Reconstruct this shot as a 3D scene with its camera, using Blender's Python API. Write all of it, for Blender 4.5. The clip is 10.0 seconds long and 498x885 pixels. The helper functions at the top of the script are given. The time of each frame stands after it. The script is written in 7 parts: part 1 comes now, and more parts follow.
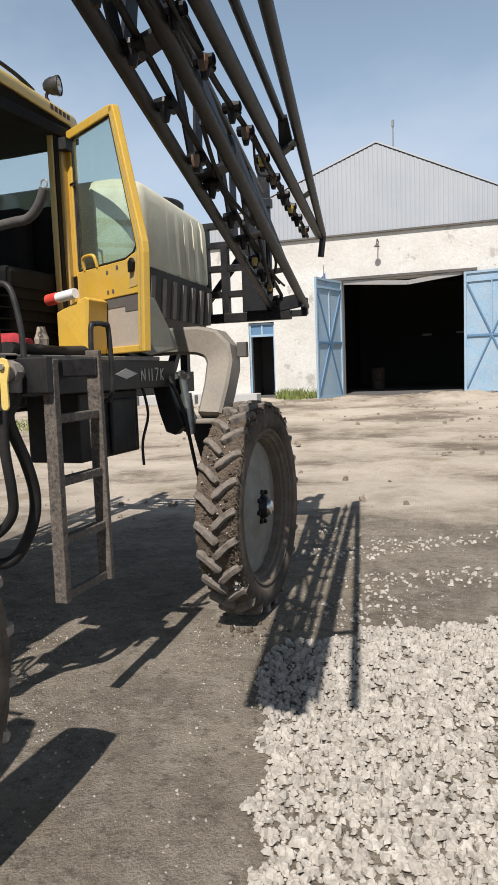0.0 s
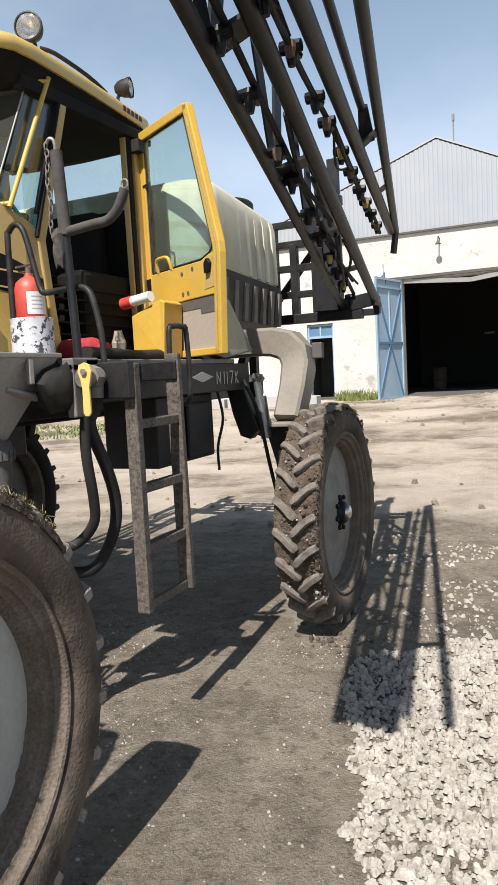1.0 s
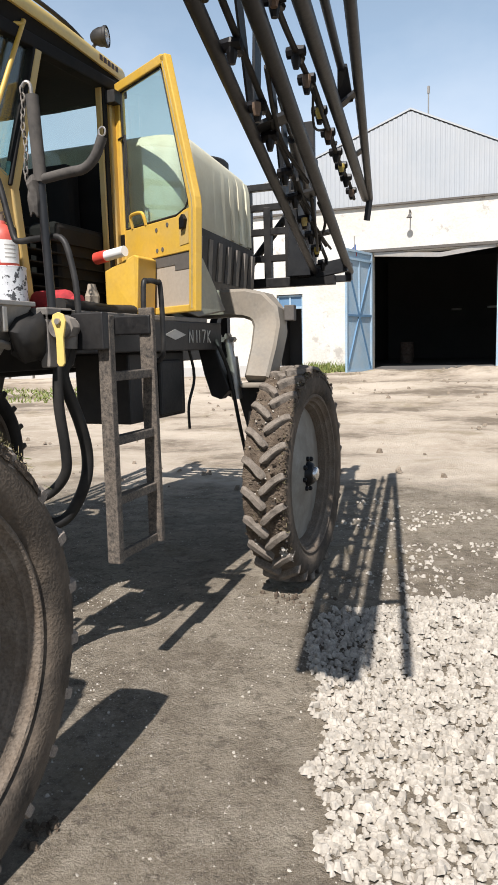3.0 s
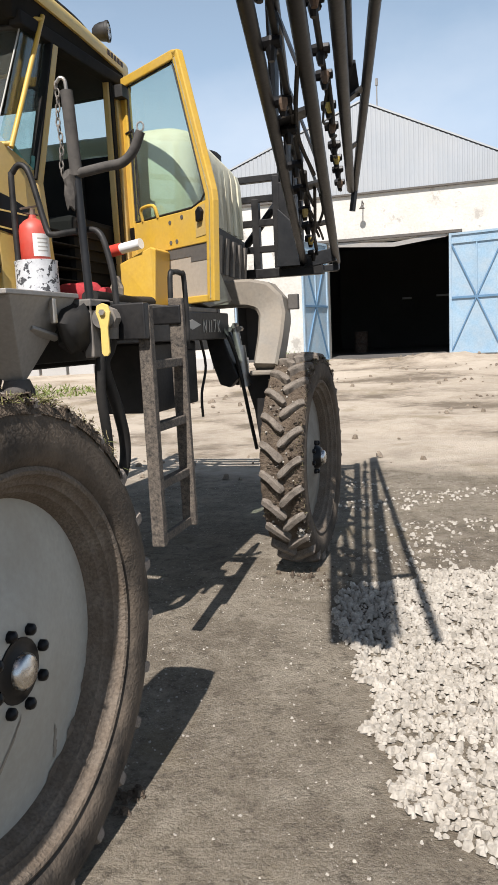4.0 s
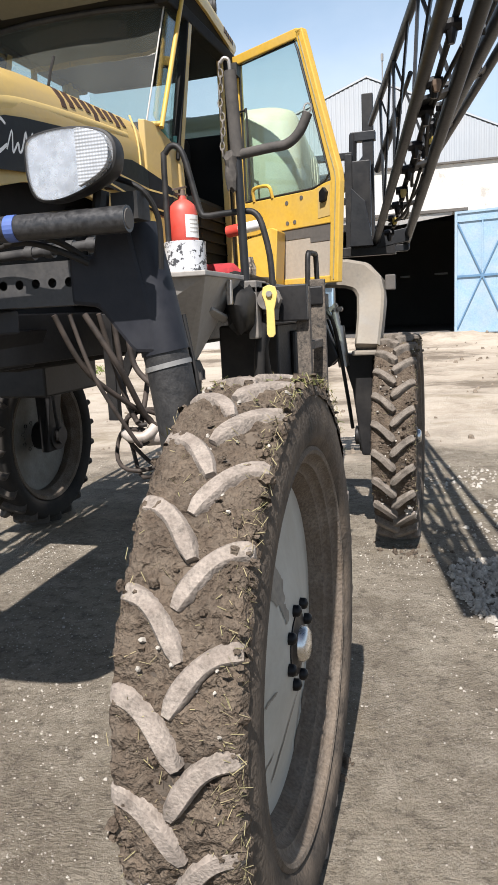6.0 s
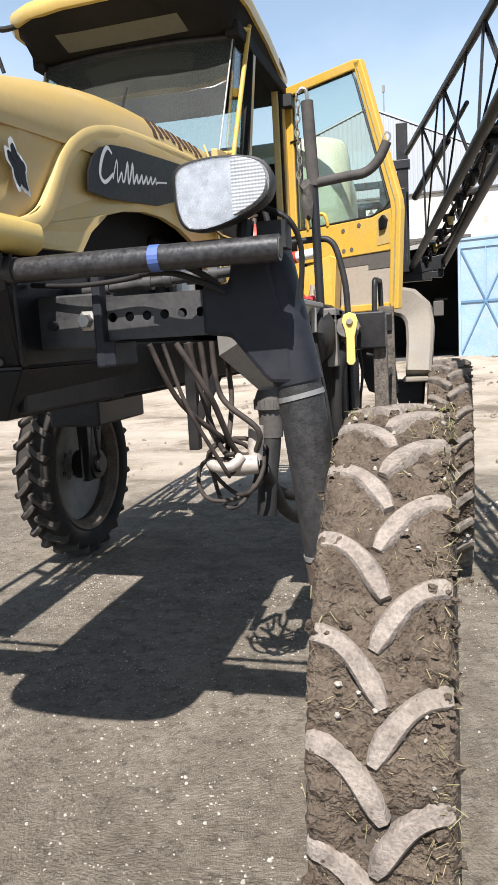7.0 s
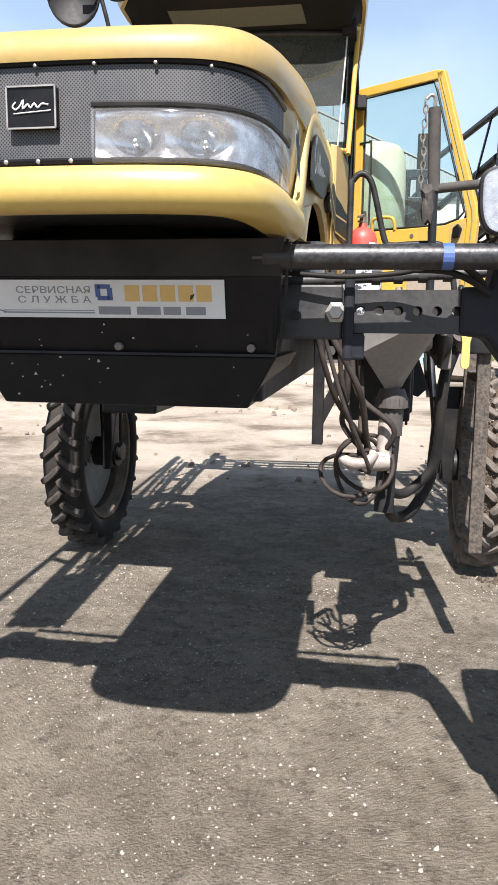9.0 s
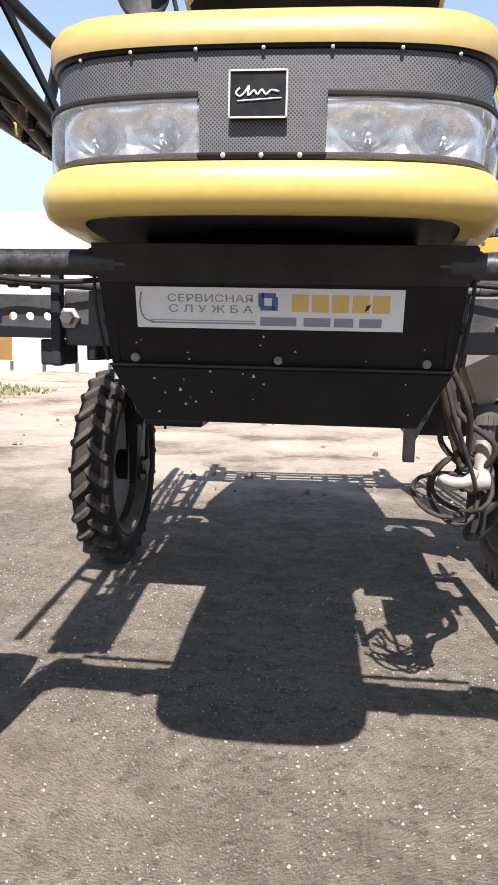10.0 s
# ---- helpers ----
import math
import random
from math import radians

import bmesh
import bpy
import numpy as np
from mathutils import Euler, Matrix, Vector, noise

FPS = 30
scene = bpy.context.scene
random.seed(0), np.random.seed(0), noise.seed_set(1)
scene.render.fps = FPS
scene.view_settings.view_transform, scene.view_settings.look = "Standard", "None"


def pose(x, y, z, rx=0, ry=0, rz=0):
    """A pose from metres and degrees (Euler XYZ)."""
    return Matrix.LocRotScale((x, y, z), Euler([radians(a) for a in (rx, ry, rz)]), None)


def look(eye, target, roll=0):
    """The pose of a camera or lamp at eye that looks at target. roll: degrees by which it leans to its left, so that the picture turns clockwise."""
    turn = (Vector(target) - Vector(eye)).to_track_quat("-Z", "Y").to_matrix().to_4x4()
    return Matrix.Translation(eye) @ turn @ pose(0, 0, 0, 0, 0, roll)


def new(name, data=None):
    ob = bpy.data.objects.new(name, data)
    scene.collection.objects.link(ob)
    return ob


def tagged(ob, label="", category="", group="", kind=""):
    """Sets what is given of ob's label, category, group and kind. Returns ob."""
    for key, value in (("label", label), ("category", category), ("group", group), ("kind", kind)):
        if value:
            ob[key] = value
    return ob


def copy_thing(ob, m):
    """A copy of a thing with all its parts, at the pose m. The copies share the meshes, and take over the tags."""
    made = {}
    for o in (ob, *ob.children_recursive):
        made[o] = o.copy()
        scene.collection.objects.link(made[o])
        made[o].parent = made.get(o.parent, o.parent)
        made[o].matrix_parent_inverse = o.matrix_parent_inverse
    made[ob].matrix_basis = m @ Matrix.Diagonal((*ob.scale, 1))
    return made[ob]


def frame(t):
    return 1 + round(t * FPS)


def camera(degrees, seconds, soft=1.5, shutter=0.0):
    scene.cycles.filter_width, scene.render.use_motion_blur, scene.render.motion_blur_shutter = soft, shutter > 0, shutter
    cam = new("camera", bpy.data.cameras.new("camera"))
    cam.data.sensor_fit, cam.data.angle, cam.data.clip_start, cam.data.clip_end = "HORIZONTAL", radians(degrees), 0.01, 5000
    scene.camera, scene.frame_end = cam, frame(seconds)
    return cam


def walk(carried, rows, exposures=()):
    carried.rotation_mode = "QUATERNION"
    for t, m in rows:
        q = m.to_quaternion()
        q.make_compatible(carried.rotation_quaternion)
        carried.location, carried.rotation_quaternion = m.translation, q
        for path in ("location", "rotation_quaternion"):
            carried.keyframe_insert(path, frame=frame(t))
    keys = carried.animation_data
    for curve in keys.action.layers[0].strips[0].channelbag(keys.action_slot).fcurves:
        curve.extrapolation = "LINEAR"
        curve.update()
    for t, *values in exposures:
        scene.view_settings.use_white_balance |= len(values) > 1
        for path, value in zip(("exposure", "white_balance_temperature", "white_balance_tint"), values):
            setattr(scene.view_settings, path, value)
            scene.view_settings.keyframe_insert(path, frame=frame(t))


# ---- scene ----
cam = camera(38.7, 10.0, soft=1.1)
PATH = [
    (0, (2.687, -0.989, 1.418), (2.019, 0.886, 1.217), -2.1),
    (0.5, (2.601, -0.951, 1.431), (1.849, 0.898, 1.295), -3.2),
    (1, (2.541, -0.925, 1.418), (1.726, 0.892, 1.232), -3.1),
    (1.5, (2.544, -0.915, 1.407), (1.628, 0.852, 1.208), -1.9),
    (2, (2.569, -0.918, 1.395), (1.623, 0.83, 1.172), -1.1),
    (2.5, (2.577, -0.916, 1.36), (1.686, 0.842, 1.024), -1.6),
    (2.7, (2.572, -0.926, 1.362), (1.748, 0.873, 1.069), -1.2),
    (3.8, (2.314, -1.17, 1.359), (1.719, 0.721, 1.096), -2.8),
    (4, (2.255, -1.201, 1.349), (1.657, 0.686, 1.055), -2.8),
    (4.5, (2.168, -1.277, 1.385), (1.491, 0.586, 1.118), -1.8),
    (5, (1.98, -1.3, 1.352), (1.367, 0.574, 1.015), -3.9),
    (5.2, (1.924, -1.317, 1.365), (1.23, 0.529, 1.032), -4.2),
    (6.3, (1.523, -1.495, 1.408), (1.009, 0.405, 1.055), -2.1),
    (6.5, (1.473, -1.518, 1.422), (0.955, 0.39, 1.117), -1.4),
    (7, (1.31, -1.487, 1.414), (0.76, 0.415, 1.131), -3.2),
    (7.5, (1.122, -1.459, 1.445), (0.556, 0.442, 1.191), -2.7),
    (8, (0.957, -1.513, 1.439), (0.578, 0.44, 1.238), -0.6),
    (8.5, (0.733, -1.628, 1.459), (0.416, 0.33, 1.204), -2.3),
    (9, (0.559, -1.656, 1.43), (0.251, 0.297, 1.126), 0.7),
    (9.5, (0.322, -1.593, 1.41), (0.087, 0.35, 0.996), -3.8),
    (10, (0.097, -1.58, 1.433), (-0.105, 0.39, 1.155), 1.3),
]
walk(cam, [(t, look(eye, target, roll)) for t, eye, target, roll in PATH], [(0.0, 0.34, 6520, 13), (0.5, 0.48, 6520, 13), (2.5, 0.68, 6520, 13), (4.0, 0.58, 6550, 13), (4.6, 0.70, 6550, 13), (6.5, 0.84, 6380, 13), (8.0, 1.02, 6330, 13), (10.0, 1.02, 6370, 17)])

# ---- world, sun, exposure ----
SUN = Vector((0.055, -0.76, 1.0)).normalized()
world = bpy.data.worlds.new("world")
scene.world = world
world.use_nodes = True
wn, wl = world.node_tree.nodes, world.node_tree.links
sky = wn.new("ShaderNodeTexSky")
sky.sky_type = "NISHITA"
sky.sun_disc = False
sky.sun_elevation = math.asin(SUN.z)
sky.sun_rotation = math.atan2(SUN.x, SUN.y)
sky.altitude = 100
sky.air_density, sky.dust_density, sky.ozone_density = 1.0, 0.9, 1.6
geo = wn.new("ShaderNodeTexCoord")
stretch = wn.new("ShaderNodeMapping")
stretch.inputs["Scale"].default_value = (1.0, 1.0, 1.9)
stretch.inputs["Location"].default_value = (3.1, 1.2, 0.3)
puffs = wn.new("ShaderNodeTexNoise")
puffs.inputs["Scale"].default_value = 1.7
puffs.inputs["Detail"].default_value = 7
puffs.inputs["Roughness"].default_value = 0.55
ramp = wn.new("ShaderNodeValToRGB")
ramp.color_ramp.elements[0].position, ramp.color_ramp.elements[1].position = 0.43, 0.80
ramp.color_ramp.elements[0].color, ramp.color_ramp.elements[1].color = (0.04, 0.04, 0.04, 1), (0.7, 0.7, 0.7, 1)
cloud = wn.new("ShaderNodeMixRGB")
cloud.inputs["Color2"].default_value = (16.0, 17.4, 19.0, 1)
wl.new(geo.outputs["Generated"], stretch.inputs["Vector"])
wl.new(stretch.outputs["Vector"], puffs.inputs["Vector"])
wl.new(puffs.outputs["Fac"], ramp.inputs["Fac"])
thin = wn.new("ShaderNodeMath")
thin.operation = "MULTIPLY"
wl.new(ramp.outputs["Color"], thin.inputs[0])
wl.new(thin.outputs[0], cloud.inputs["Fac"])
upward, low, haze = wn.new("ShaderNodeSeparateXYZ"), wn.new("ShaderNodeMapRange"), wn.new("ShaderNodeMixRGB")
low.inputs["From Min"].default_value, low.inputs["From Max"].default_value = 0.25, 0.70
low.inputs["To Min"].default_value, low.inputs["To Max"].default_value = 0.74, 0.03
haze.inputs["Color2"].default_value = (10.1, 14.2, 18.8, 1)
wl.new(geo.outputs["Generated"], upward.inputs[0])
wl.new(upward.outputs["Z"], low.inputs["Value"])
wl.new(low.outputs["Result"], haze.inputs["Fac"])
lift = wn.new("ShaderNodeMath")
lift.operation = "MULTIPLY"
lift.inputs[1].default_value = 1.3
wl.new(low.outputs["Result"], lift.inputs[0])
wl.new(lift.outputs[0], thin.inputs[1])
wl.new(sky.outputs["Color"], haze.inputs["Color1"])
wl.new(haze.outputs["Color"], cloud.inputs["Color1"])
wl.new(cloud.outputs["Color"], wn["Background"].inputs["Color"])
wn["Background"].inputs["Strength"].default_value = 0.0385
sun = new("sun", bpy.data.lights.new("sun", "SUN"))
sun.data.energy, sun.data.angle, sun.data.color = 5.0, radians(0.55), (1.0, 0.97, 0.92)
sun.matrix_basis = look(SUN * 60, (0, 0, 0))


# ---- materials ----
def material(name, colour, other=None, rough=0.6, gloss=0.5, metal=0.0, scale=6.0, spread=0.5, fine=60.0, bump=0.15, dust=0.0, dusty=(0.36, 0.31, 0.25), dust_scale=3.0, coat=0.0, bump_size=0.004, dust_edge=(0.36, 0.68)):
    """A paint or mineral with two scales of variation, relief and a patchy film of dust."""
    m = bpy.data.materials.new(name)
    m.use_nodes = True
    n, k = m.node_tree.nodes, m.node_tree.links
    b = n["Principled BSDF"]
    b.inputs["Metallic"].default_value = metal
    b.inputs["Coat Weight"].default_value = coat
    b.inputs["Specular IOR Level"].default_value = gloss
    where = n.new("ShaderNodeNewGeometry")
    big = n.new("ShaderNodeTexNoise")
    big.inputs["Scale"].default_value, big.inputs["Detail"].default_value = scale, 6
    small = n.new("ShaderNodeTexNoise")
    small.inputs["Scale"].default_value, small.inputs["Detail"].default_value = fine, 3
    for node in (big, small):
        k.new(where.outputs["Position"], node.inputs["Vector"])
    reach = n.new("ShaderNodeMapRange")
    reach.inputs["From Min"].default_value, reach.inputs["From Max"].default_value = 0.5 - 0.22, 0.5 + 0.22
    k.new(big.outputs["Fac"], reach.inputs["Value"])
    mix = n.new("ShaderNodeMixRGB")
    other = other or tuple(c * (1 - spread * 0.5) for c in colour)
    mix.inputs["Color1"].default_value, mix.inputs["Color2"].default_value = (*colour, 1), (*other, 1)
    k.new(reach.outputs["Result"], mix.inputs["Fac"])
    grain = n.new("ShaderNodeMixRGB")
    grain.blend_type = "OVERLAY"
    grain.inputs["Fac"].default_value = spread
    k.new(mix.outputs["Color"], grain.inputs["Color1"])
    k.new(small.outputs["Fac"], grain.inputs["Color2"])
    out = grain.outputs["Color"]
    rough_value = n.new("ShaderNodeMapRange")
    rough_value.inputs["To Min"].default_value, rough_value.inputs["To Max"].default_value = max(rough - 0.1, 0.02), min(rough + 0.15, 1)
    k.new(small.outputs["Fac"], rough_value.inputs["Value"])
    if dust:
        film = n.new("ShaderNodeTexNoise")
        film.inputs["Scale"].default_value, film.inputs["Detail"].default_value, film.inputs["Roughness"].default_value = dust_scale, 8, 0.65
        k.new(where.outputs["Position"], film.inputs["Vector"])
        edge = n.new("ShaderNodeMapRange")
        edge.inputs["From Min"].default_value, edge.inputs["From Max"].default_value = dust_edge
        edge.inputs["To Max"].default_value = dust
        k.new(film.outputs["Fac"], edge.inputs["Value"])
        over = n.new("ShaderNodeMixRGB")
        over.inputs["Color2"].default_value = (*dusty, 1)
        k.new(edge.outputs["Result"], over.inputs["Fac"])
        k.new(out, over.inputs["Color1"])
        out = over.outputs["Color"]
        add = n.new("ShaderNodeMath")
        add.inputs[1].default_value = 0.4
        add.operation = "MULTIPLY_ADD"
        k.new(edge.outputs["Result"], add.inputs[0])
        k.new(rough_value.outputs["Result"], add.inputs[2])
        k.new(add.outputs[0], b.inputs["Roughness"])
    else:
        k.new(rough_value.outputs["Result"], b.inputs["Roughness"])
    k.new(out, b.inputs["Base Color"])
    if bump:
        relief = n.new("ShaderNodeBump")
        relief.inputs["Strength"].default_value, relief.inputs["Distance"].default_value = bump, bump_size
        k.new(small.outputs["Fac"], relief.inputs["Height"])
        k.new(relief.outputs["Normal"], b.inputs["Normal"])
    return m


def glass(name, tint, rough=0.02, shine_least=0.05, film=0.0, dirt_colour=(0.44, 0.43, 0.39)):
    m = bpy.data.materials.new(name)
    m.use_nodes = True
    n, k = m.node_tree.nodes, m.node_tree.links
    n.remove(n["Principled BSDF"])
    see, shine, mix, fres = n.new("ShaderNodeBsdfTransparent"), n.new("ShaderNodeBsdfGlossy"), n.new("ShaderNodeMixShader"), n.new("ShaderNodeLayerWeight")
    see.inputs["Color"].default_value = (*tint, 1)
    shine.inputs["Roughness"].default_value = rough
    fres.inputs["Blend"].default_value = 0.5
    power, lift = n.new("ShaderNodeMath"), n.new("ShaderNodeMath")
    power.operation, lift.operation = "POWER", "MULTIPLY_ADD"
    power.inputs[1].default_value, lift.inputs[1].default_value, lift.inputs[2].default_value = 5.0, 0.9, shine_least
    k.new(fres.outputs["Facing"], power.inputs[0])
    k.new(power.outputs[0], lift.inputs[0])
    k.new(lift.outputs[0], mix.inputs["Fac"])
    k.new(see.outputs[0], mix.inputs[1])
    k.new(shine.outputs[0], mix.inputs[2])
    last = mix.outputs[0]
    if film:
        dirt, over, patch, fade = n.new("ShaderNodeBsdfDiffuse"), n.new("ShaderNodeMixShader"), n.new("ShaderNodeTexNoise"), n.new("ShaderNodeMapRange")
        dirt.inputs["Color"].default_value = (*dirt_colour, 1)
        patch.inputs["Scale"].default_value, patch.inputs["Detail"].default_value = 5.0, 6
        fade.inputs["To Min"].default_value, fade.inputs["To Max"].default_value = film * 0.5, film * 1.5
        k.new(patch.outputs["Fac"], fade.inputs["Value"])
        k.new(fade.outputs["Result"], over.inputs["Fac"])
        k.new(last, over.inputs[1])
        k.new(dirt.outputs[0], over.inputs[2])
        last = over.outputs[0]
    k.new(last, n["Material Output"].inputs["Surface"])
    return m


YELLOW = material("yellow_paint", (0.51, 0.350, 0.100), (0.46, 0.315, 0.100), rough=0.38, spread=0.12, scale=3, bump=0.03, dust=0.35, dusty=(0.42, 0.33, 0.19), coat=0.2)
ROOF_YELLOW = material("roof_yellow_paint", (0.60, 0.425, 0.115), rough=0.35, spread=0.12, scale=3, bump=0.03, dust=0.12, dusty=(0.45, 0.36, 0.2), coat=0.2)
DOOR_YELLOW = material("door_yellow_paint", (0.60, 0.37, 0.040), (0.55, 0.335, 0.05), rough=0.38, spread=0.15, scale=5, bump=0.04, dust=0.28, dusty=(0.44, 0.33, 0.16), dust_scale=6, coat=0.2)
BEAD_YELLOW = material("pale_yellow_paint", (0.66, 0.475, 0.165), rough=0.4, spread=0.1, bump=0.03, dust=0.15)
BLACK = material("black_paint", (0.006, 0.006, 0.0065), (0.011, 0.011, 0.012), rough=0.42, gloss=0.3, spread=0.3, scale=5, bump=0.08, dust=0.2, dusty=(0.10, 0.09, 0.08), dust_scale=7)
AXLE = material("dusty_black_axle_paint", (0.022, 0.022, 0.024), (0.040, 0.039, 0.038), rough=0.42, gloss=0.45, spread=0.5, scale=9, fine=90, bump=0.15, dust=0.36, dusty=(0.11, 0.103, 0.093), dust_scale=14)
BLACK_CLEAN = material("black_gloss_paint", (0.005, 0.005, 0.006), rough=0.36, gloss=0.22, spread=0.2, bump=0.05, dust=0.035, dusty=(0.2, 0.18, 0.16), dust_scale=7)
BOOM = material("boom_black_paint", (0.008, 0.009, 0.011), (0.013, 0.014, 0.016), rough=0.42, gloss=0.35, spread=0.3, bump=0.1, dust=0.14, dusty=(0.065, 0.063, 0.06), dust_scale=9)
STEEL_DUSTY = material("dusty_steel", (0.11, 0.105, 0.10), (0.17, 0.15, 0.13), rough=0.6, metal=0.2, spread=0.4, scale=8, bump=0.15, dust=0.6, dusty=(0.33, 0.29, 0.24), dust_scale=9)
RUSTY = material("rusty_steel", (0.055, 0.034, 0.025), (0.12, 0.066, 0.042), rough=0.8, spread=0.6, scale=10, bump=0.3, dust=0.35, dusty=(0.32, 0.27, 0.22), dust_scale=12)
LADDER = material("worn_ladder_paint", (0.016, 0.015, 0.014), (0.085, 0.068, 0.053), rough=0.75, spread=0.9, scale=34, fine=150, bump=0.4, dust=0.5, dusty=(0.24, 0.20, 0.16), dust_scale=75)
HOPPER = material("grey_hopper_steel", (0.33, 0.31, 0.285), (0.26, 0.245, 0.22), rough=0.42, metal=0.15, spread=0.3, scale=4, bump=0.06, dust=0.35, dusty=(0.3, 0.27, 0.24))
DUCT = material("dusty_grey_duct_paint", (0.215, 0.195, 0.162), (0.165, 0.145, 0.118), rough=0.6, spread=0.3, scale=5, bump=0.08, dust=0.5, dusty=(0.28, 0.232, 0.175), dust_scale=6)
RUBBER = material("dusty_tyre_rubber", (0.040, 0.035, 0.030), (0.075, 0.060, 0.047), rough=0.9, gloss=0.2, spread=0.7, scale=6, fine=95, bump=0.7, dust=0.8, dusty=(0.155, 0.122, 0.092), dust_scale=6, bump_size=0.006)
TREAD = material("worn_tread_rubber", (0.25, 0.215, 0.18), (0.13, 0.105, 0.085), rough=0.9, spread=0.9, scale=30, fine=170, bump=0.8, dust=0.6, dusty=(0.34, 0.285, 0.24), dust_scale=34)
MUD = material("dried_mud", (0.055, 0.040, 0.029), (0.115, 0.086, 0.062), rough=0.95, gloss=0.2, spread=0.9, scale=13, fine=140, bump=1.0, dust=0.45, dusty=(0.20, 0.163, 0.125), dust_scale=38, bump_size=0.012)
STRAW = material("dry_straw", (0.34, 0.27, 0.16), (0.20, 0.19, 0.08), rough=0.9, spread=0.4, scale=30)
RIM = material("pale_grey_rim_paint", (0.39, 0.385, 0.35), (0.335, 0.33, 0.295), rough=0.42, spread=0.2, scale=3, bump=0.05, dust=0.5, dusty=(0.30, 0.265, 0.21), dust_scale=3)
# Rear discs: dirt plus shade, both put into this darker rim colour.
RIM_SHADED = material("shaded_dirty_rim_paint", (0.24, 0.23, 0.20), (0.17, 0.16, 0.135), rough=0.6, spread=0.3, scale=5, bump=0.1, dust=0.6, dusty=(0.16, 0.13, 0.10), dust_scale=5)
RIM_MUDDY = material("muddy_rim_paint", (0.125, 0.10, 0.078), (0.19, 0.16, 0.13), rough=0.9, gloss=0.2, spread=0.7, scale=12, fine=110, bump=0.7, dust=0.7, dusty=(0.115, 0.085, 0.06), dust_scale=9, bump_size=0.008)
STAIN = material("mud_stain", (0.20, 0.175, 0.14), (0.26, 0.23, 0.19), rough=0.9, spread=0.4, scale=20, bump=0.2)
HOSE = material("black_rubber_hose", (0.012, 0.012, 0.012), rough=0.6, gloss=0.3, spread=0.3, bump=0.1, dust=0.18, dusty=(0.11, 0.095, 0.08), dust_scale=10)
CHROME = material("polished_metal", (0.62, 0.61, 0.59), rough=0.22, metal=1.0, spread=0.15, bump=0.03, dust=0.15)
ZINC = material("zinc_plated_metal", (0.42, 0.40, 0.37), rough=0.4, metal=0.8, spread=0.25, bump=0.08, dust=0.4)
TANK = material("translucent_tank_plastic", (0.66, 0.65, 0.50), (0.58, 0.56, 0.42), rough=0.45, spread=0.12, scale=3, bump=0.05, dust=0.55, dusty=(0.47, 0.41, 0.29), dust_scale=3.0)
PLASTIC = material("black_plastic", (0.010, 0.010, 0.010), rough=0.5, gloss=0.35, spread=0.2, bump=0.08, dust=0.25, dusty=(0.11, 0.10, 0.09), dust_scale=14)
CABIN = material("dark_cab_lining", (0.008, 0.008, 0.008), (0.014, 0.013, 0.012), rough=0.8, gloss=0.2, spread=0.3, bump=0.15, dust=0.12, dusty=(0.06, 0.052, 0.045))
VISOR = material("olive_grey_panel", (0.105, 0.100, 0.078), rough=0.7, spread=0.25, scale=5, bump=0.08, dust=0.2, dusty=(0.15, 0.135, 0.105))
BEIGE = material("beige_lining", (0.30, 0.25, 0.19), rough=0.8, spread=0.2, bump=0.1)
RED = material("red_paint", (0.58, 0.035, 0.02), (0.50, 0.05, 0.03), rough=0.38, spread=0.15, bump=0.04, dust=0.25, dusty=(0.5, 0.3, 0.25))
# Darker copy of the red; the bottle's shade is put into its colour.
RED_SHADED = material("shaded_red_plastic", (0.42, 0.03, 0.035), (0.25, 0.02, 0.025), rough=0.9, spread=0.4, scale=14, bump=0.5)
WHITE = material("white_label", (0.75, 0.75, 0.73), rough=0.5, spread=0.1, scale=12, bump=0.03, dust=0.12)
GREY_LABEL = material("grey_label_print", (0.25, 0.26, 0.28), rough=0.5, spread=0.1, bump=0)
GOLD = material("faded_orange_print", (0.72, 0.47, 0.16), rough=0.5, spread=0.15, scale=10, bump=0)
BLUE_PRINT = material("blue_print", (0.07, 0.12, 0.30), rough=0.5, spread=0.1, bump=0)
BROWN_PRINT = material("brown_print", (0.055, 0.026, 0.014), rough=0.6, spread=0.2, bump=0)
TAPE = material("blue_tape", (0.05, 0.11, 0.35), rough=0.5, spread=0.2, bump=0.05, dust=0.2)
BAND = material("dull_band_steel", (0.26, 0.255, 0.245), rough=0.5, metal=0.3, spread=0.3, scale=20, dust=0.35, dusty=(0.20, 0.19, 0.17))
FITTING = material("dusty_pale_fitting", (0.46, 0.415, 0.37), (0.34, 0.29, 0.25), rough=0.5, metal=0.3, spread=0.4, scale=16, bump=0.1, dust=0.4, dusty=(0.40, 0.34, 0.29), dust_scale=14)
HYDRAULIC = material("brown_dusty_hose", (0.020, 0.016, 0.014), (0.034, 0.027, 0.022), rough=0.6, gloss=0.3, spread=0.4, bump=0.1, dust=0.42, dusty=(0.13, 0.10, 0.082), dust_scale=12)
FOAM = material("worn_foam_sleeve", (0.024, 0.022, 0.020), (0.060, 0.054, 0.048), rough=0.75, spread=0.7, scale=16, bump=0.2, dust=0.4, dusty=(0.13, 0.115, 0.10), dust_scale=18)
CLAMP = material("pale_clamp", (0.42, 0.41, 0.38), rough=0.5, spread=0.2, dust=0.3)


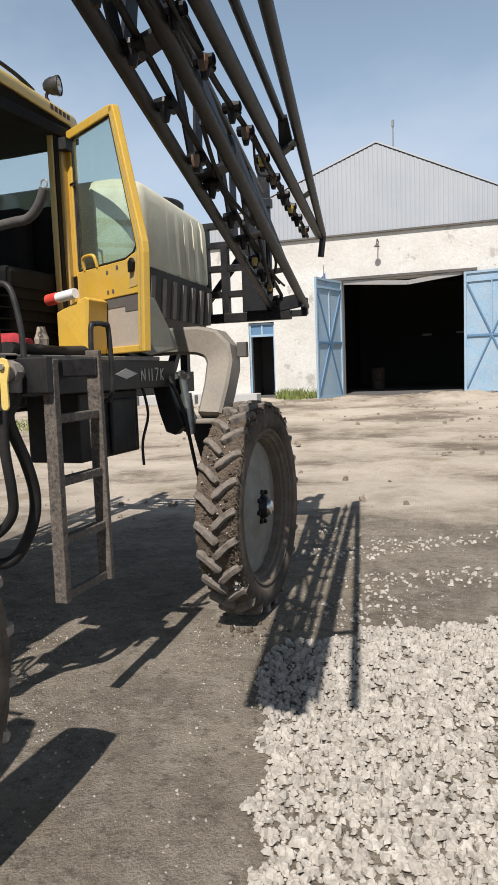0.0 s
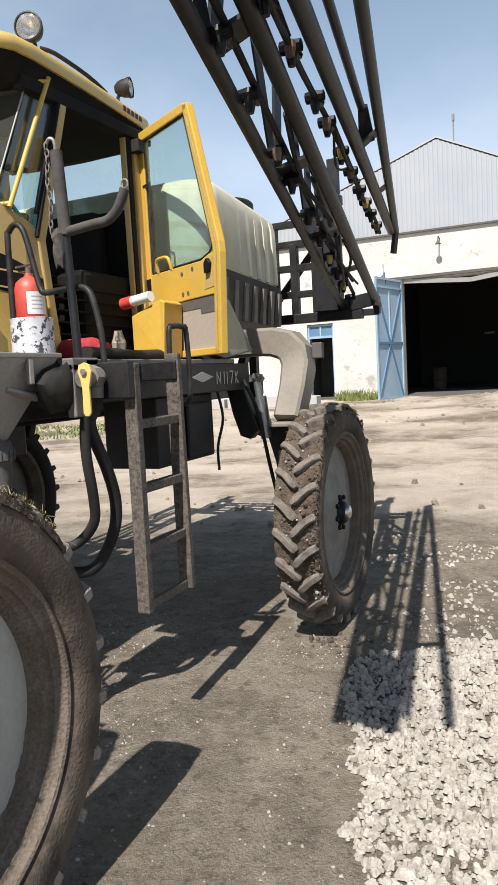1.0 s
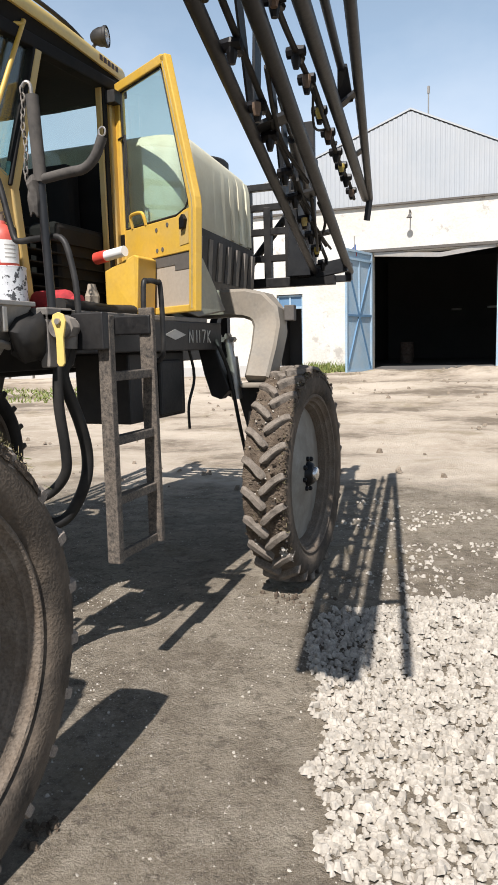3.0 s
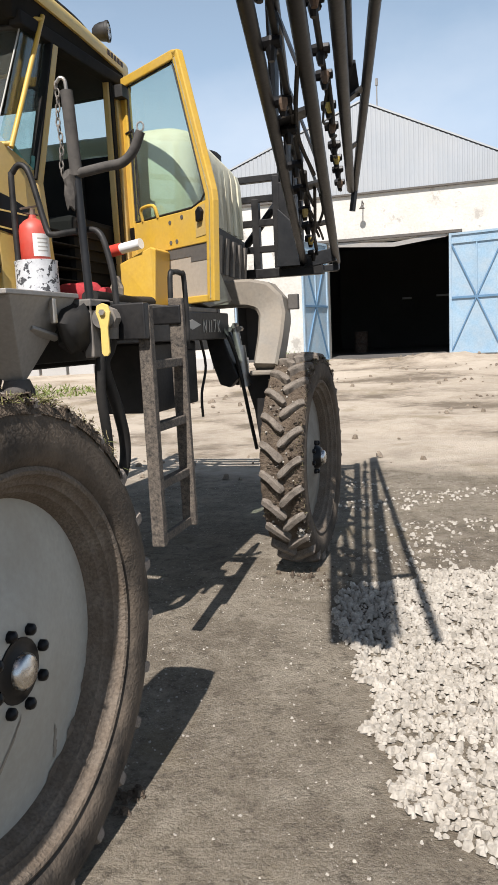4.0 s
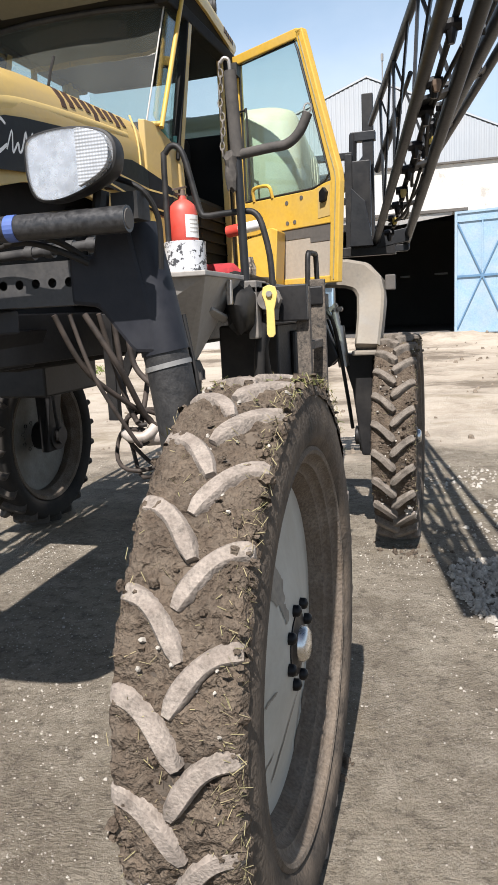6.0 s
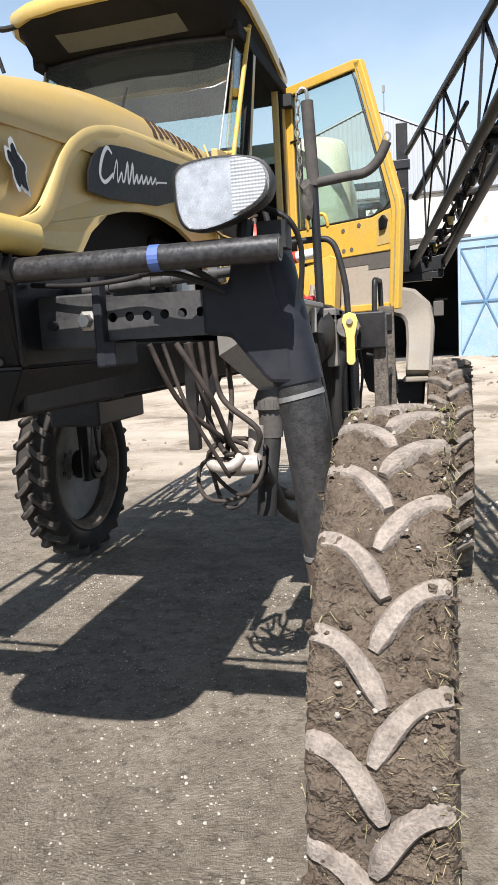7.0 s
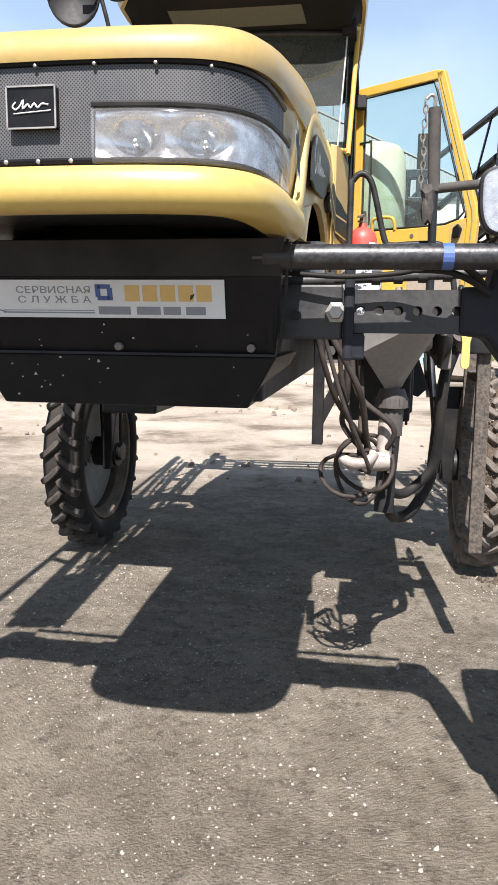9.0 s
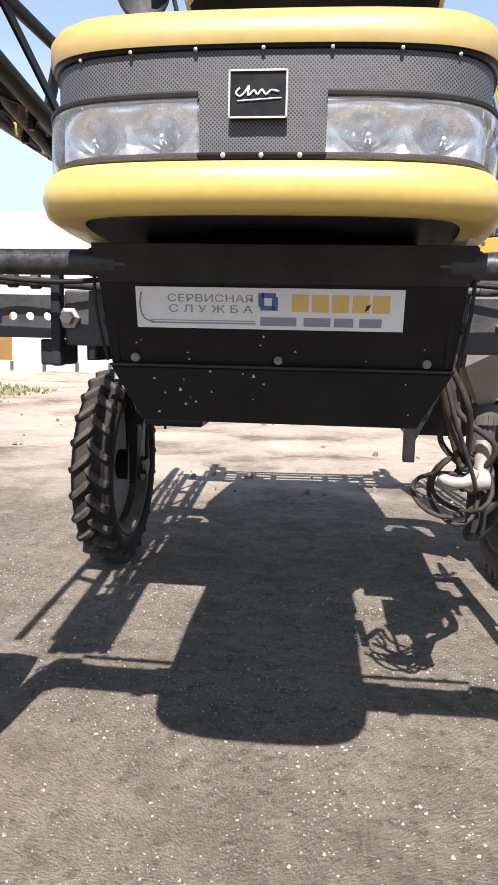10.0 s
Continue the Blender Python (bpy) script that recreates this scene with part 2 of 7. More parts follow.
def faceted(m, scale, deep=0.18, squeeze=(1.0, 1.0, 0.55)):
    """Adds upright lamp-reflector flutes to a lens material's relief."""
    n, k = m.node_tree.nodes, m.node_tree.links
    where, streak, relief = n.new("ShaderNodeNewGeometry"), n.new("ShaderNodeTexNoise"), n.new("ShaderNodeBump")
    mp = n.new("ShaderNodeMapping")
    mp.inputs["Scale"].default_value = squeeze
    streak.inputs["Scale"].default_value, streak.inputs["Detail"].default_value = scale, 3
    relief.inputs["Strength"].default_value, relief.inputs["Distance"].default_value = deep, 0.012
    k.new(where.outputs["Position"], mp.inputs["Vector"])
    k.new(mp.outputs["Vector"], streak.inputs["Vector"])
    k.new(streak.outputs["Fac"], relief.inputs["Height"])
    k.new(relief.outputs["Normal"], n["Principled BSDF"].inputs["Normal"])


HAZY_LENS = glass("hazy_lamp_glass", (0.98, 0.98, 0.98), 0.05, 0.05, 0.10, (0.80, 0.80, 0.80))
# Two greys blotched into the silver stand for uneven reflections in the bowls.
REFLECTOR = material("silvered_reflector", (0.72, 0.72, 0.73), (0.42, 0.43, 0.44), rough=0.24, metal=0.8, spread=0.75, scale=26, bump=0.0)
faceted(REFLECTOR, 34.0, 0.05, (1.0, 1.0, 0.12))
PANE = glass("window_glass", (0.90, 0.95, 0.93), 0.02, 0.05, 0.03)
GREEN_PANE = glass("tinted_green_glass", (0.86, 0.95, 0.92), 0.02, 0.07, 0.04)
DARK_PANE = glass("tinted_windscreen", (0.74, 0.85, 0.82), 0.02, 0.13, 0.10, (0.34, 0.35, 0.30))
WALL = material("whitewashed_masonry", (0.63, 0.625, 0.59), (0.56, 0.545, 0.50), rough=0.9, spread=0.25, scale=0.7, fine=14, bump=0.5, dust=0.5, dusty=(0.44, 0.395, 0.335), dust_scale=0.8, bump_size=0.02)
CORRUGATED = material("galvanised_sheet", (0.37, 0.395, 0.42), (0.33, 0.355, 0.375), rough=0.55, metal=0.25, spread=0.12, scale=0.5, bump=0.03, dust=0.2, dusty=(0.5, 0.48, 0.45), dust_scale=0.8)
SEAM = material("dark_seam", (0.10, 0.09, 0.08), rough=0.8, spread=0.3)
GATE_BLUE = material("faded_blue_paint", (0.20, 0.325, 0.44), (0.27, 0.40, 0.51), rough=0.6, spread=0.25, scale=1.5, fine=20, bump=0.15, dust=0.4, dusty=(0.42, 0.42, 0.40), dust_scale=2.5)


def peeling(m, scale, lo, hi, under):
    """Patches where the whitewash has come off, with ragged edges."""
    n, k = m.node_tree.nodes, m.node_tree.links
    where, spots, cut, mix = n.new("ShaderNodeNewGeometry"), n.new("ShaderNodeTexNoise"), n.new("ShaderNodeMapRange"), n.new("ShaderNodeMixRGB")
    spots.inputs["Scale"].default_value, spots.inputs["Detail"].default_value, spots.inputs["Roughness"].default_value = scale, 9, 0.7
    cut.inputs["From Min"].default_value, cut.inputs["From Max"].default_value, cut.inputs["To Max"].default_value = lo, hi, 0.8
    mix.inputs["Color2"].default_value = (*under, 1)
    k.new(where.outputs["Position"], spots.inputs["Vector"])
    k.new(spots.outputs["Fac"], cut.inputs["Value"])
    k.new(cut.outputs["Result"], mix.inputs["Fac"])
    b = n["Principled BSDF"]
    k.new(b.inputs["Base Color"].links[0].from_socket, mix.inputs["Color1"])
    k.new(mix.outputs["Color"], b.inputs["Base Color"])


peeling(WALL, 0.75, 0.60, 0.64, (0.36, 0.335, 0.30))
GATE_DARK = material("dark_blue_paint", (0.10, 0.20, 0.32), rough=0.6, spread=0.3, scale=2, bump=0.15)
# One dark grey for all interior faces; the barn's inner shade is in it.
BARN_DARK = material("shaded_barn_grey", (0.10, 0.095, 0.09), rough=0.9, spread=0.3, scale=1.0, bump=0.2)
STONE = material("crushed_limestone", (0.455, 0.418, 0.362), (0.29, 0.262, 0.222), rough=0.95, spread=0.4, scale=14, fine=90, bump=0.5)
GRASS = material("grass_blades", (0.10, 0.16, 0.03), (0.20, 0.20, 0.06), rough=0.8, spread=0.4, scale=8)
FAR_WALL = material("far_grey_wall", (0.45, 0.44, 0.42), (0.36, 0.35, 0.33), rough=0.9, spread=0.25, scale=0.4)
MURAL = material("mural_print", (0.62, 0.20, 0.06), (0.62, 0.45, 0.08), rough=0.7, spread=0.3, scale=2.4, fine=9)
TEAL = material("turquoise_print", (0.20, 0.50, 0.52), rough=0.7, spread=0.2, scale=3)
ORANGE = material("orange_sheet", (0.55, 0.22, 0.06), (0.5, 0.32, 0.1), rough=0.7, spread=0.3, scale=0.6)
EARTH = material("loose_earth", (0.27, 0.22, 0.165), (0.17, 0.135, 0.10), rough=0.95, spread=0.6, scale=3, fine=40, bump=1.0, bump_size=0.03)


def ground_material():
    m = bpy.data.materials.new("yard_ground")
    m.use_nodes = True
    n, k = m.node_tree.nodes, m.node_tree.links
    b = n["Principled BSDF"]
    b.inputs["Specular IOR Level"].default_value = 0.2
    where = n.new("ShaderNodeNewGeometry")
    cut = n.new("ShaderNodeSeparateXYZ")
    k.new(where.outputs["Position"], cut.inputs[0])

    def grain(scale, detail=6, roughness=0.6, squeeze=None):
        t = n.new("ShaderNodeTexNoise")
        t.inputs["Scale"].default_value, t.inputs["Detail"].default_value, t.inputs["Roughness"].default_value = scale, detail, roughness
        if squeeze:
            mp = n.new("ShaderNodeMapping")
            mp.inputs["Scale"].default_value = squeeze
            k.new(where.outputs["Position"], mp.inputs["Vector"])
            k.new(mp.outputs["Vector"], t.inputs["Vector"])
        else:
            k.new(where.outputs["Position"], t.inputs["Vector"])
        return t.outputs["Fac"]

    def span(value, lo, hi):
        r = n.new("ShaderNodeMapRange")
        r.inputs["From Min"].default_value, r.inputs["From Max"].default_value = lo, hi
        k.new(value, r.inputs["Value"])
        return r.outputs["Result"]

    def maths(op, a, c):
        o = n.new("ShaderNodeMath")
        o.operation = op
        for i, v in enumerate((a, c)):
            if isinstance(v, (int, float)):
                o.inputs[i].default_value = v
            else:
                k.new(v, o.inputs[i])
        return o.outputs[0]

    def blend(fac, a, c):
        o = n.new("ShaderNodeMixRGB")
        if isinstance(fac, float):
            o.inputs["Fac"].default_value = fac
        else:
            k.new(fac, o.inputs["Fac"])
        for s, v in (("Color1", a), ("Color2", c)):
            if isinstance(v, tuple):
                o.inputs[s].default_value = (*v, 1)
            else:
                k.new(v, o.inputs[s])
        return o.outputs["Color"]

    asphalt = blend(span(grain(1.1, 8, 0.7), 0.36, 0.64), (0.150, 0.124, 0.093), (0.270, 0.232, 0.178))
    asphalt = blend(maths("MULTIPLY", span(grain(5, 8, 0.75), 0.49, 0.62), 0.6), asphalt, (0.31, 0.272, 0.215))
    asphalt = blend(maths("MULTIPLY", span(grain(13, 7, 0.75), 0.52, 0.62), 0.66), asphalt, (0.078, 0.063, 0.047))
    asphalt = blend(maths("MULTIPLY", span(grain(55, 3), 0.55, 0.70), 0.40), asphalt, (0.37, 0.33, 0.27))
    asphalt = blend(maths("MULTIPLY", span(grain(38, 4), 0.56, 0.66), 0.55), asphalt, (0.082, 0.068, 0.053))
    asphalt = blend(maths("MULTIPLY", span(grain(2.6, 7, 0.72), 0.52, 0.62), 0.5), asphalt, (0.118, 0.095, 0.069))
    asphalt = blend(maths("MULTIPLY", span(grain(3.7, 7, 0.72, (1.0, 1.0, 2.0)), 0.55, 0.66), 0.5), asphalt, (0.34, 0.30, 0.235))
    chip = n.new("ShaderNodeTexVoronoi")
    chip.inputs["Scale"].default_value = 62
    k.new(where.outputs["Position"], chip.inputs["Vector"])
    asphalt = blend(maths("MULTIPLY", maths("MULTIPLY", maths("LESS_THAN", chip.outputs["Distance"], 0.20), span(grain(3.1, 6, 0.7), 0.40, 0.62)), 0.4), asphalt, (0.44, 0.40, 0.34))
    grit = n.new("ShaderNodeTexVoronoi")
    grit.inputs["Scale"].default_value = 150
    k.new(where.outputs["Position"], grit.inputs["Vector"])
    asphalt = blend(maths("MULTIPLY", maths("MULTIPLY", maths("LESS_THAN", grit.outputs["Distance"], 0.22), span(grain(1.7, 6, 0.7), 0.42, 0.6)), 0.5), asphalt, (0.46, 0.42, 0.36))
    pale = blend(span(grain(0.45, 8, 0.65, (0.8, 1.15, 1)), 0.38, 0.62), (0.50, 0.43, 0.345), (0.31, 0.255, 0.195))
    pale = blend(maths("MULTIPLY", span(grain(9, 6), 0.52, 0.66), 0.5), pale, (0.50, 0.45, 0.37))
    pale = blend(maths("MULTIPLY", span(grain(0.42, 8, 0.70, (0.8, 1.25, 1)), 0.52, 0.60), 0.85), pale, (0.15, 0.12, 0.088))
    asphalt = blend(maths("MULTIPLY", span(grain(0.9, 8, 0.7), 0.55, 0.66), 0.6), asphalt, (0.185, 0.145, 0.088))
    pale = blend(maths("MULTIPLY", span(grain(0.6, 8, 0.7), 0.54, 0.64), 0.6), pale, (0.22, 0.175, 0.105))
    wobble = maths("MULTIPLY", maths("SUBTRACT", grain(0.55, 8, 0.65), 0.5), 5.0)
    edge = maths("ADD", cut.outputs["Y"], wobble)
    edge = maths("SUBTRACT", edge, maths("MULTIPLY", maths("MAXIMUM", cut.outputs["X"], 0.0), 0.45))
    col = blend(span(edge, 4.6, 5.6), asphalt, pale)
    k.new(col, b.inputs["Base Color"])
    b.inputs["Roughness"].default_value = 0.93
    rel = n.new("ShaderNodeBump")
    rel.inputs["Strength"].default_value, rel.inputs["Distance"].default_value = 0.8, 0.024
    k.new(maths("ADD", grain(95, 5, 0.7), grain(24, 7, 0.72)), rel.inputs["Height"])
    k.new(rel.outputs["Normal"], b.inputs["Normal"])
    return m


YARD = ground_material()


# ---- mesh tools ----
class Form:
    """Collects simple solids into one mesh."""

    def __init__(self):
        self.v, self.f = [], []

    def add(self, verts, faces):
        o = len(self.v)
        self.v += [tuple(p) for p in verts]
        self.f += [tuple(i + o for i in q) for q in faces]
        return self

    def box(self, x0, x1, y0, y1, z0, z1, m=None):
        p = [Vector((x, y, z)) for z in (z0, z1) for x, y in ((x0, y0), (x1, y0), (x1, y1), (x0, y1))]
        if m:
            p = [m @ q for q in p]
        return self.add(p, [(0, 3, 2, 1), (4, 5, 6, 7), (0, 1, 5, 4), (1, 2, 6, 5), (2, 3, 7, 6), (3, 0, 4, 7)])

    def beam(self, a, c, w, h, up=(0, 0, 1)):
        a, c = Vector(a), Vector(c)
        d = (c - a).normalized()
        s = d.cross(Vector(up))
        if s.length < 1e-4:
            s = Vector((1, 0, 0))
        s.normalize()
        u = s.cross(d)
        p = [e + s * i * w / 2 + u * j * h / 2 for e in (a, c) for i, j in ((-1, -1), (1, -1), (1, 1), (-1, 1))]
        return self.add(p, [(0, 1, 2, 3), (7, 6, 5, 4), (0, 4, 5, 1), (1, 5, 6, 2), (2, 6, 7, 3), (3, 7, 4, 0)])

    def prism(self, poly, axis, lo, hi):
        """A polygon in the plane across the axis, made thick along it."""
        place = {"x": lambda a, c, d: (d, a, c), "y": lambda a, c, d: (a, d, c), "z": lambda a, c, d: (a, c, d)}[axis]
        n = len(poly)
        p = [place(a, c, d) for d in (lo, hi) for a, c in poly]
        return self.add(p, [tuple(range(n)), tuple(range(2 * n - 1, n - 1, -1))] + [(i, i + n, (i + 1) % n + n, (i + 1) % n) for i in range(n)])

    def tube(self, points, r, seg=10, smooth_steps=0, caps=True):
        pts = [Vector(p) for p in points]
        if smooth_steps:
            pts = curve_through(pts, smooth_steps)
        rs = r if isinstance(r, (list, tuple)) else [r] * len(pts)
        side = None
        rings = []
        for i, p in enumerate(pts):
            d = (pts[min(i + 1, len(pts) - 1)] - pts[max(i - 1, 0)]).normalized()
            if side is None:
                side = d.orthogonal().normalized()
            side = (side - d * side.dot(d)).normalized()
            u = d.cross(side)
            rings.append([p + (side * math.cos(t) + u * math.sin(t)) * rs[i] for t in (2 * math.pi * j / seg for j in range(seg))])
        return self.loft(rings, caps=caps)

    def loft(self, rings, caps=True, closed=True):
        n, o = len(rings[0]), []
        for q in rings:
            o += q
        f = []
        for i in range(len(rings) - 1):
            for j in range(n if closed else n - 1):
                a, c = i * n + j, i * n + (j + 1) % n
                f.append((a, c, c + n, a + n))
        if caps:
            f += [tuple(range(n - 1, -1, -1)), tuple(range((len(rings) - 1) * n, len(rings) * n))]
        return self.add(o, f)

    def lathe(self, profile, seg=48, centre=(0, 0, 0), axis="x", caps=False):
        """Turns (along, radius) pairs about the axis through the centre."""
        rings = []
        for a, r in profile:
            ring = []
            for j in range(seg):
                t = 2 * math.pi * j / seg
                c, s = r * math.cos(t), r * math.sin(t)
                ring.append({"x": (a, c, s), "y": (c, a, s), "z": (c, s, a)}[axis])
            rings.append([Vector(q) + Vector(centre) for q in ring])
        return self.loft(rings, caps=caps)

    def bm(self):
        b = bmesh.new()
        vs = [b.verts.new(p) for p in self.v]
        for q in self.f:
            if len(set(q)) > 2:
                try:
                    b.faces.new([vs[i] for i in q])
                except ValueError:
                    pass
        bmesh.ops.recalc_face_normals(b, faces=b.faces)
        return b


def curve_through(pts, steps):
    out = []
    for i in range(len(pts) - 1):
        a, c, d, e = pts[max(i - 1, 0)], pts[i], pts[i + 1], pts[min(i + 2, len(pts) - 1)]
        for j in range(steps):
            t = j / steps
            out.append(0.5 * (2 * c + (d - a) * t + (2 * a - 5 * c + 4 * d - e) * t * t + (3 * c - a - 3 * d + e) * t ** 3))
    return out + [pts[-1]]


def part(name, form, mat, parent=None, label="", bevel=0.0, smooth=None):
    """Links a form as one mesh object under a thing or part. smooth: the angle in degrees under which edges look round."""
    b = form.bm() if isinstance(form, Form) else form
    me = bpy.data.meshes.new(name)
    if smooth:
        for q in b.faces:
            q.smooth = True
        for e in b.edges:
            if len(e.link_faces) == 2 and e.calc_face_angle(0) > radians(smooth):
                e.smooth = False
    b.to_mesh(me)
    b.free()
    me.materials.append(mat)
    ob = new(name, me)
    ob.parent = parent
    if label:
        ob["label"] = label
    if bevel:
        bv = ob.modifiers.new("bevel", "BEVEL")
        bv.width, bv.segments, bv.limit_method, bv.angle_limit = bevel, 2, "ANGLE", radians(40)
    return ob


def thing(name, label, category, group="", kind="", at=(0, 0, 0)):
    e = new(name)
    e.empty_display_size = 0.1
    e.location = at
    return tagged(e, label, category, group, kind)


def text_form(body, size, m, depth=0.001, width=0.0):
    """Letters of the built-in font as a thin mesh, at the pose m."""
    cu = bpy.data.curves.new("letters", "FONT")
    cu.body, cu.size, cu.extrude, cu.align_x, cu.align_y, cu.resolution_u = body, size, depth, "LEFT", "BOTTOM_BASELINE", 3
    ob = bpy.data.objects.new("letters", cu)
    scene.collection.objects.link(ob)
    bpy.context.view_layer.update()
    me = ob.evaluated_get(bpy.context.evaluated_depsgraph_get()).to_mesh()
    b = bmesh.new()
    b.from_mesh(me)
    if width:
        b.transform(Matrix.Diagonal((width / max(v.co.x for v in b.verts), 1, 1, 1)))
    b.transform(m)
    bpy.data.objects.remove(ob)
    bpy.data.curves.remove(cu)
    return b


# ---- ground ----
def rise(x, y):
    """The yard climbs gently towards the barn and has soft bumps beyond the hard standing."""
    t = min(max((y - 6) / 16, 0), 1)
    h = 0.42 * t * t * (3 - 2 * t)
    away = min(max((y - 4.5) / 3, 0), 1)
    far = min(max((abs(x) - 3.5) / 3, 0), 1)
    h += max(away, far) * 0.05 * (noise.fractal(Vector((x * 0.5, y * 0.8, 0)), 0.8, 2.0, 5))
    heap = math.exp(-((x - 1.2) / 2.6) ** 2 - ((y - 20.2) / 0.9) ** 2) + 0.7 * math.exp(-((x - 4.2) / 1.6) ** 2 - ((y - 18.6) / 0.8) ** 2)
    h += heap * (0.20 + 0.14 * noise.fractal(Vector((x * 1.7, y * 1.7, 3)), 0.8, 2.0, 4))
    return h


def spaced(lo, hi, centre, step, growth):
    up, s, p = [centre], step, centre
    while p < hi:
        p += s
        up.append(p)
        s *= growth if p - centre > 4 else 1.0
    down, s, p = [], step, centre
    while p > lo:
        p -= s
        down.append(p)
        s *= growth if centre - p > 4 else 1.0
    return down[::-1] + up


xs, ys = spaced(-900, 900, 0.5, 0.16, 1.05), spaced(-900, 1500, 2.0, 0.16, 1.022)
land = Form()
land.v = [(x, y, rise(x, y)) for y in ys for x in xs]
nx = len(xs)
land.f = [(j * nx + i, j * nx + i + 1, (j + 1) * nx + i + 1, (j + 1) * nx + i) for j in range(len(ys) - 1) for i in range(nx - 1)]
tagged(part("ground", land, YARD, smooth=60), "worn grey hard standing turning to pale dusty earth", "ground", kind="structure")


def gravel_left(y):
    for (y0, x0), (y1, x1) in zip(((0.0, 2.8), (0.66, 2.12), (0.85, 1.96), (1.16, 1.93), (1.68, 1.72), (2.1, 1.60)), ((0.66, 2.12), (0.85, 1.96), (1.16, 1.93), (1.68, 1.72), (2.1, 1.60), (2.6, 1.66))):
        if y0 <= y < y1:
            return x0 + (x1 - x0) * (y - y0) / (y1 - y0)
    return 1.7


def in_gravel(x, y):
    if not 0.05 < y < 4.2:
        return 0
    ragged = 0.10 * noise.noise(Vector((x * 4, y * 4, 5))) + 0.06 * noise.noise(Vector((x * 11, y * 11, 1)))
    top = 2.45 + 0.55 * (x - 1.7) + 2.2 * ragged
    if x > 4.0 + 3 * ragged or y < 0.3 + 1.5 * ragged:
        return 0
    if x > gravel_left(y) + ragged and y < top:
        return 1
    return 0


def pebbles(form, spots, lo, hi, r):
    """Angular stones, each a squashed and jittered octahedron with a cut top."""
    for x, y, z in spots:
        s = r.uniform(lo, hi) * r.uniform(0.75, 1.25)
        turn = r.uniform(0, 6.28)
        a, c, h = s * r.uniform(0.8, 1.2), s * r.uniform(0.65, 1.0), s * r.uniform(0.85, 1.35)
        n = r.choice((5, 6))
        low, top = [], []
        lean = Vector((r.uniform(-0.35, 0.35), r.uniform(-0.35, 0.35), 0)) * s
        for j in range(n):
            t = turn + 6.283 * j / n + r.uniform(-0.25, 0.25)
            low.append(Vector((x, y, z)) + Vector((math.cos(t) * a, math.sin(t) * c, h * r.uniform(-0.15, 0.35))))
            top.append(Vector((x, y, z)) + Vector((math.cos(t) * a * 0.56, math.sin(t) * c * 0.56, h * r.uniform(0.75, 1.1))) + lean)
        form.add(low + top, [tuple(range(n, 2 * n))] + [(j, (j + 1) % n, (j + 1) % n + n, j + n) for j in range(n)])


def gravel():
    r = random.Random(3)
    spots = []
    for i in range(45000):
        x, y = r.uniform(1.4, 4.5), r.uniform(0.05, 3.9)
        if in_gravel(x, y):
            spots.append((x, y, rise(x, y) + r.uniform(-0.006, 0.010)))
    f = Form()
    pebbles(f, spots[::2], 0.006, 0.012, r)
    pebbles(f, spots[1::2], 0.010, 0.020, r)
    tagged(part("gravel", f, STONE), "heap of spread white crushed limestone chips on hard standing", "gravel", kind="stuff")
    loose = []
    for i in range(36000):
        x, y = r.uniform(-3.2, 4.0), r.uniform(-1.2, 5.2)
        near = max(0.0, 1 - abs(x - gravel_left(y)) / 1.1) if 0.3 < y < 4 else 0.0
        keep = (0.05 if x > 0.6 else 0.09 if y > 0.6 else 0.14) + (0.22 if x > 0.6 else 0.45) * max(0.0, noise.noise(Vector((x * 1.4, y * 1.4, 2)))) + 0.30 * near ** 3 + (0.55 if 2.2 < y < 3.0 + 0.4 * (x - 1.2) and 1.1 < x < 2.4 else 0)
        if r.random() < keep and not in_gravel(x, y):
            loose.append((x, y, rise(x, y) - 0.001))
    f = Form()
    front = [(x, y, rise(x, y) - 0.001) for x, y in ((r.uniform(-2.2, 2.2), r.uniform(-0.9, 2.6)) for _ in range(26000)) if r.random() < (0.25 + 1.2 * max(0.0, noise.noise(Vector((x * 1.1, y * 1.1, 6))))) * max(0.10, 1 - 1.1 * max(0.0, x - 0.35))]
    pebbles(f, front, 0.0014, 0.0042, r)
    pebbles(f, loose[::2], 0.0020, 0.0048, r)
    stray = [(x, y, rise(x, y) - 0.001) for x, y in ((r.uniform(-1.8, 1.7), r.uniform(-0.6, 2.6)) for _ in range(700)) if not in_gravel(x, y) and noise.noise(Vector((x * 1.6, y * 1.6, 4))) > 0.1]
    pebbles(f, stray, 0.0035, 0.0075, r)
    pebbles(f, loose[1::3], 0.0026, 0.0068, r)
    tagged(part("loose_chips", f, STONE), "scattered small white stone chips on grey hard standing", "stones", kind="stuff")
    scree = [(x, y, rise(x, y)) for x, y in ((r.uniform(1.2, 5.0), r.uniform(2.6, 5.2)) for _ in range(2600)) if noise.noise(Vector((x * 1.3, y * 2.0, 9))) > 0.12]
    f = Form()
    pebbles(f, scree, 0.006, 0.018, r)
    tagged(part("scree", f, STONE), "thin trail of pale stone chips beyond the gravel", "stones", kind="stuff")
    clods = []
    for i in range(900):
        x, y = r.uniform(-7, 8), r.uniform(5, 21.5)
        if noise.noise(Vector((x * 0.6, y * 0.6, 4))) > 0.05:
            clods.append((x, y, rise(x, y)))
    f = Form()
    pebbles(f, clods, 0.01, 0.05, r)
    tagged(part("clods", f, EARTH), "dry earth clods lying over the yard", "earth", kind="stuff")


gravel()


# ---- barn ----
BY = 23.4
barn = thing("barn", "long whitewashed barn with a grey corrugated metal gable", "barn", at=(0, 0, 0))


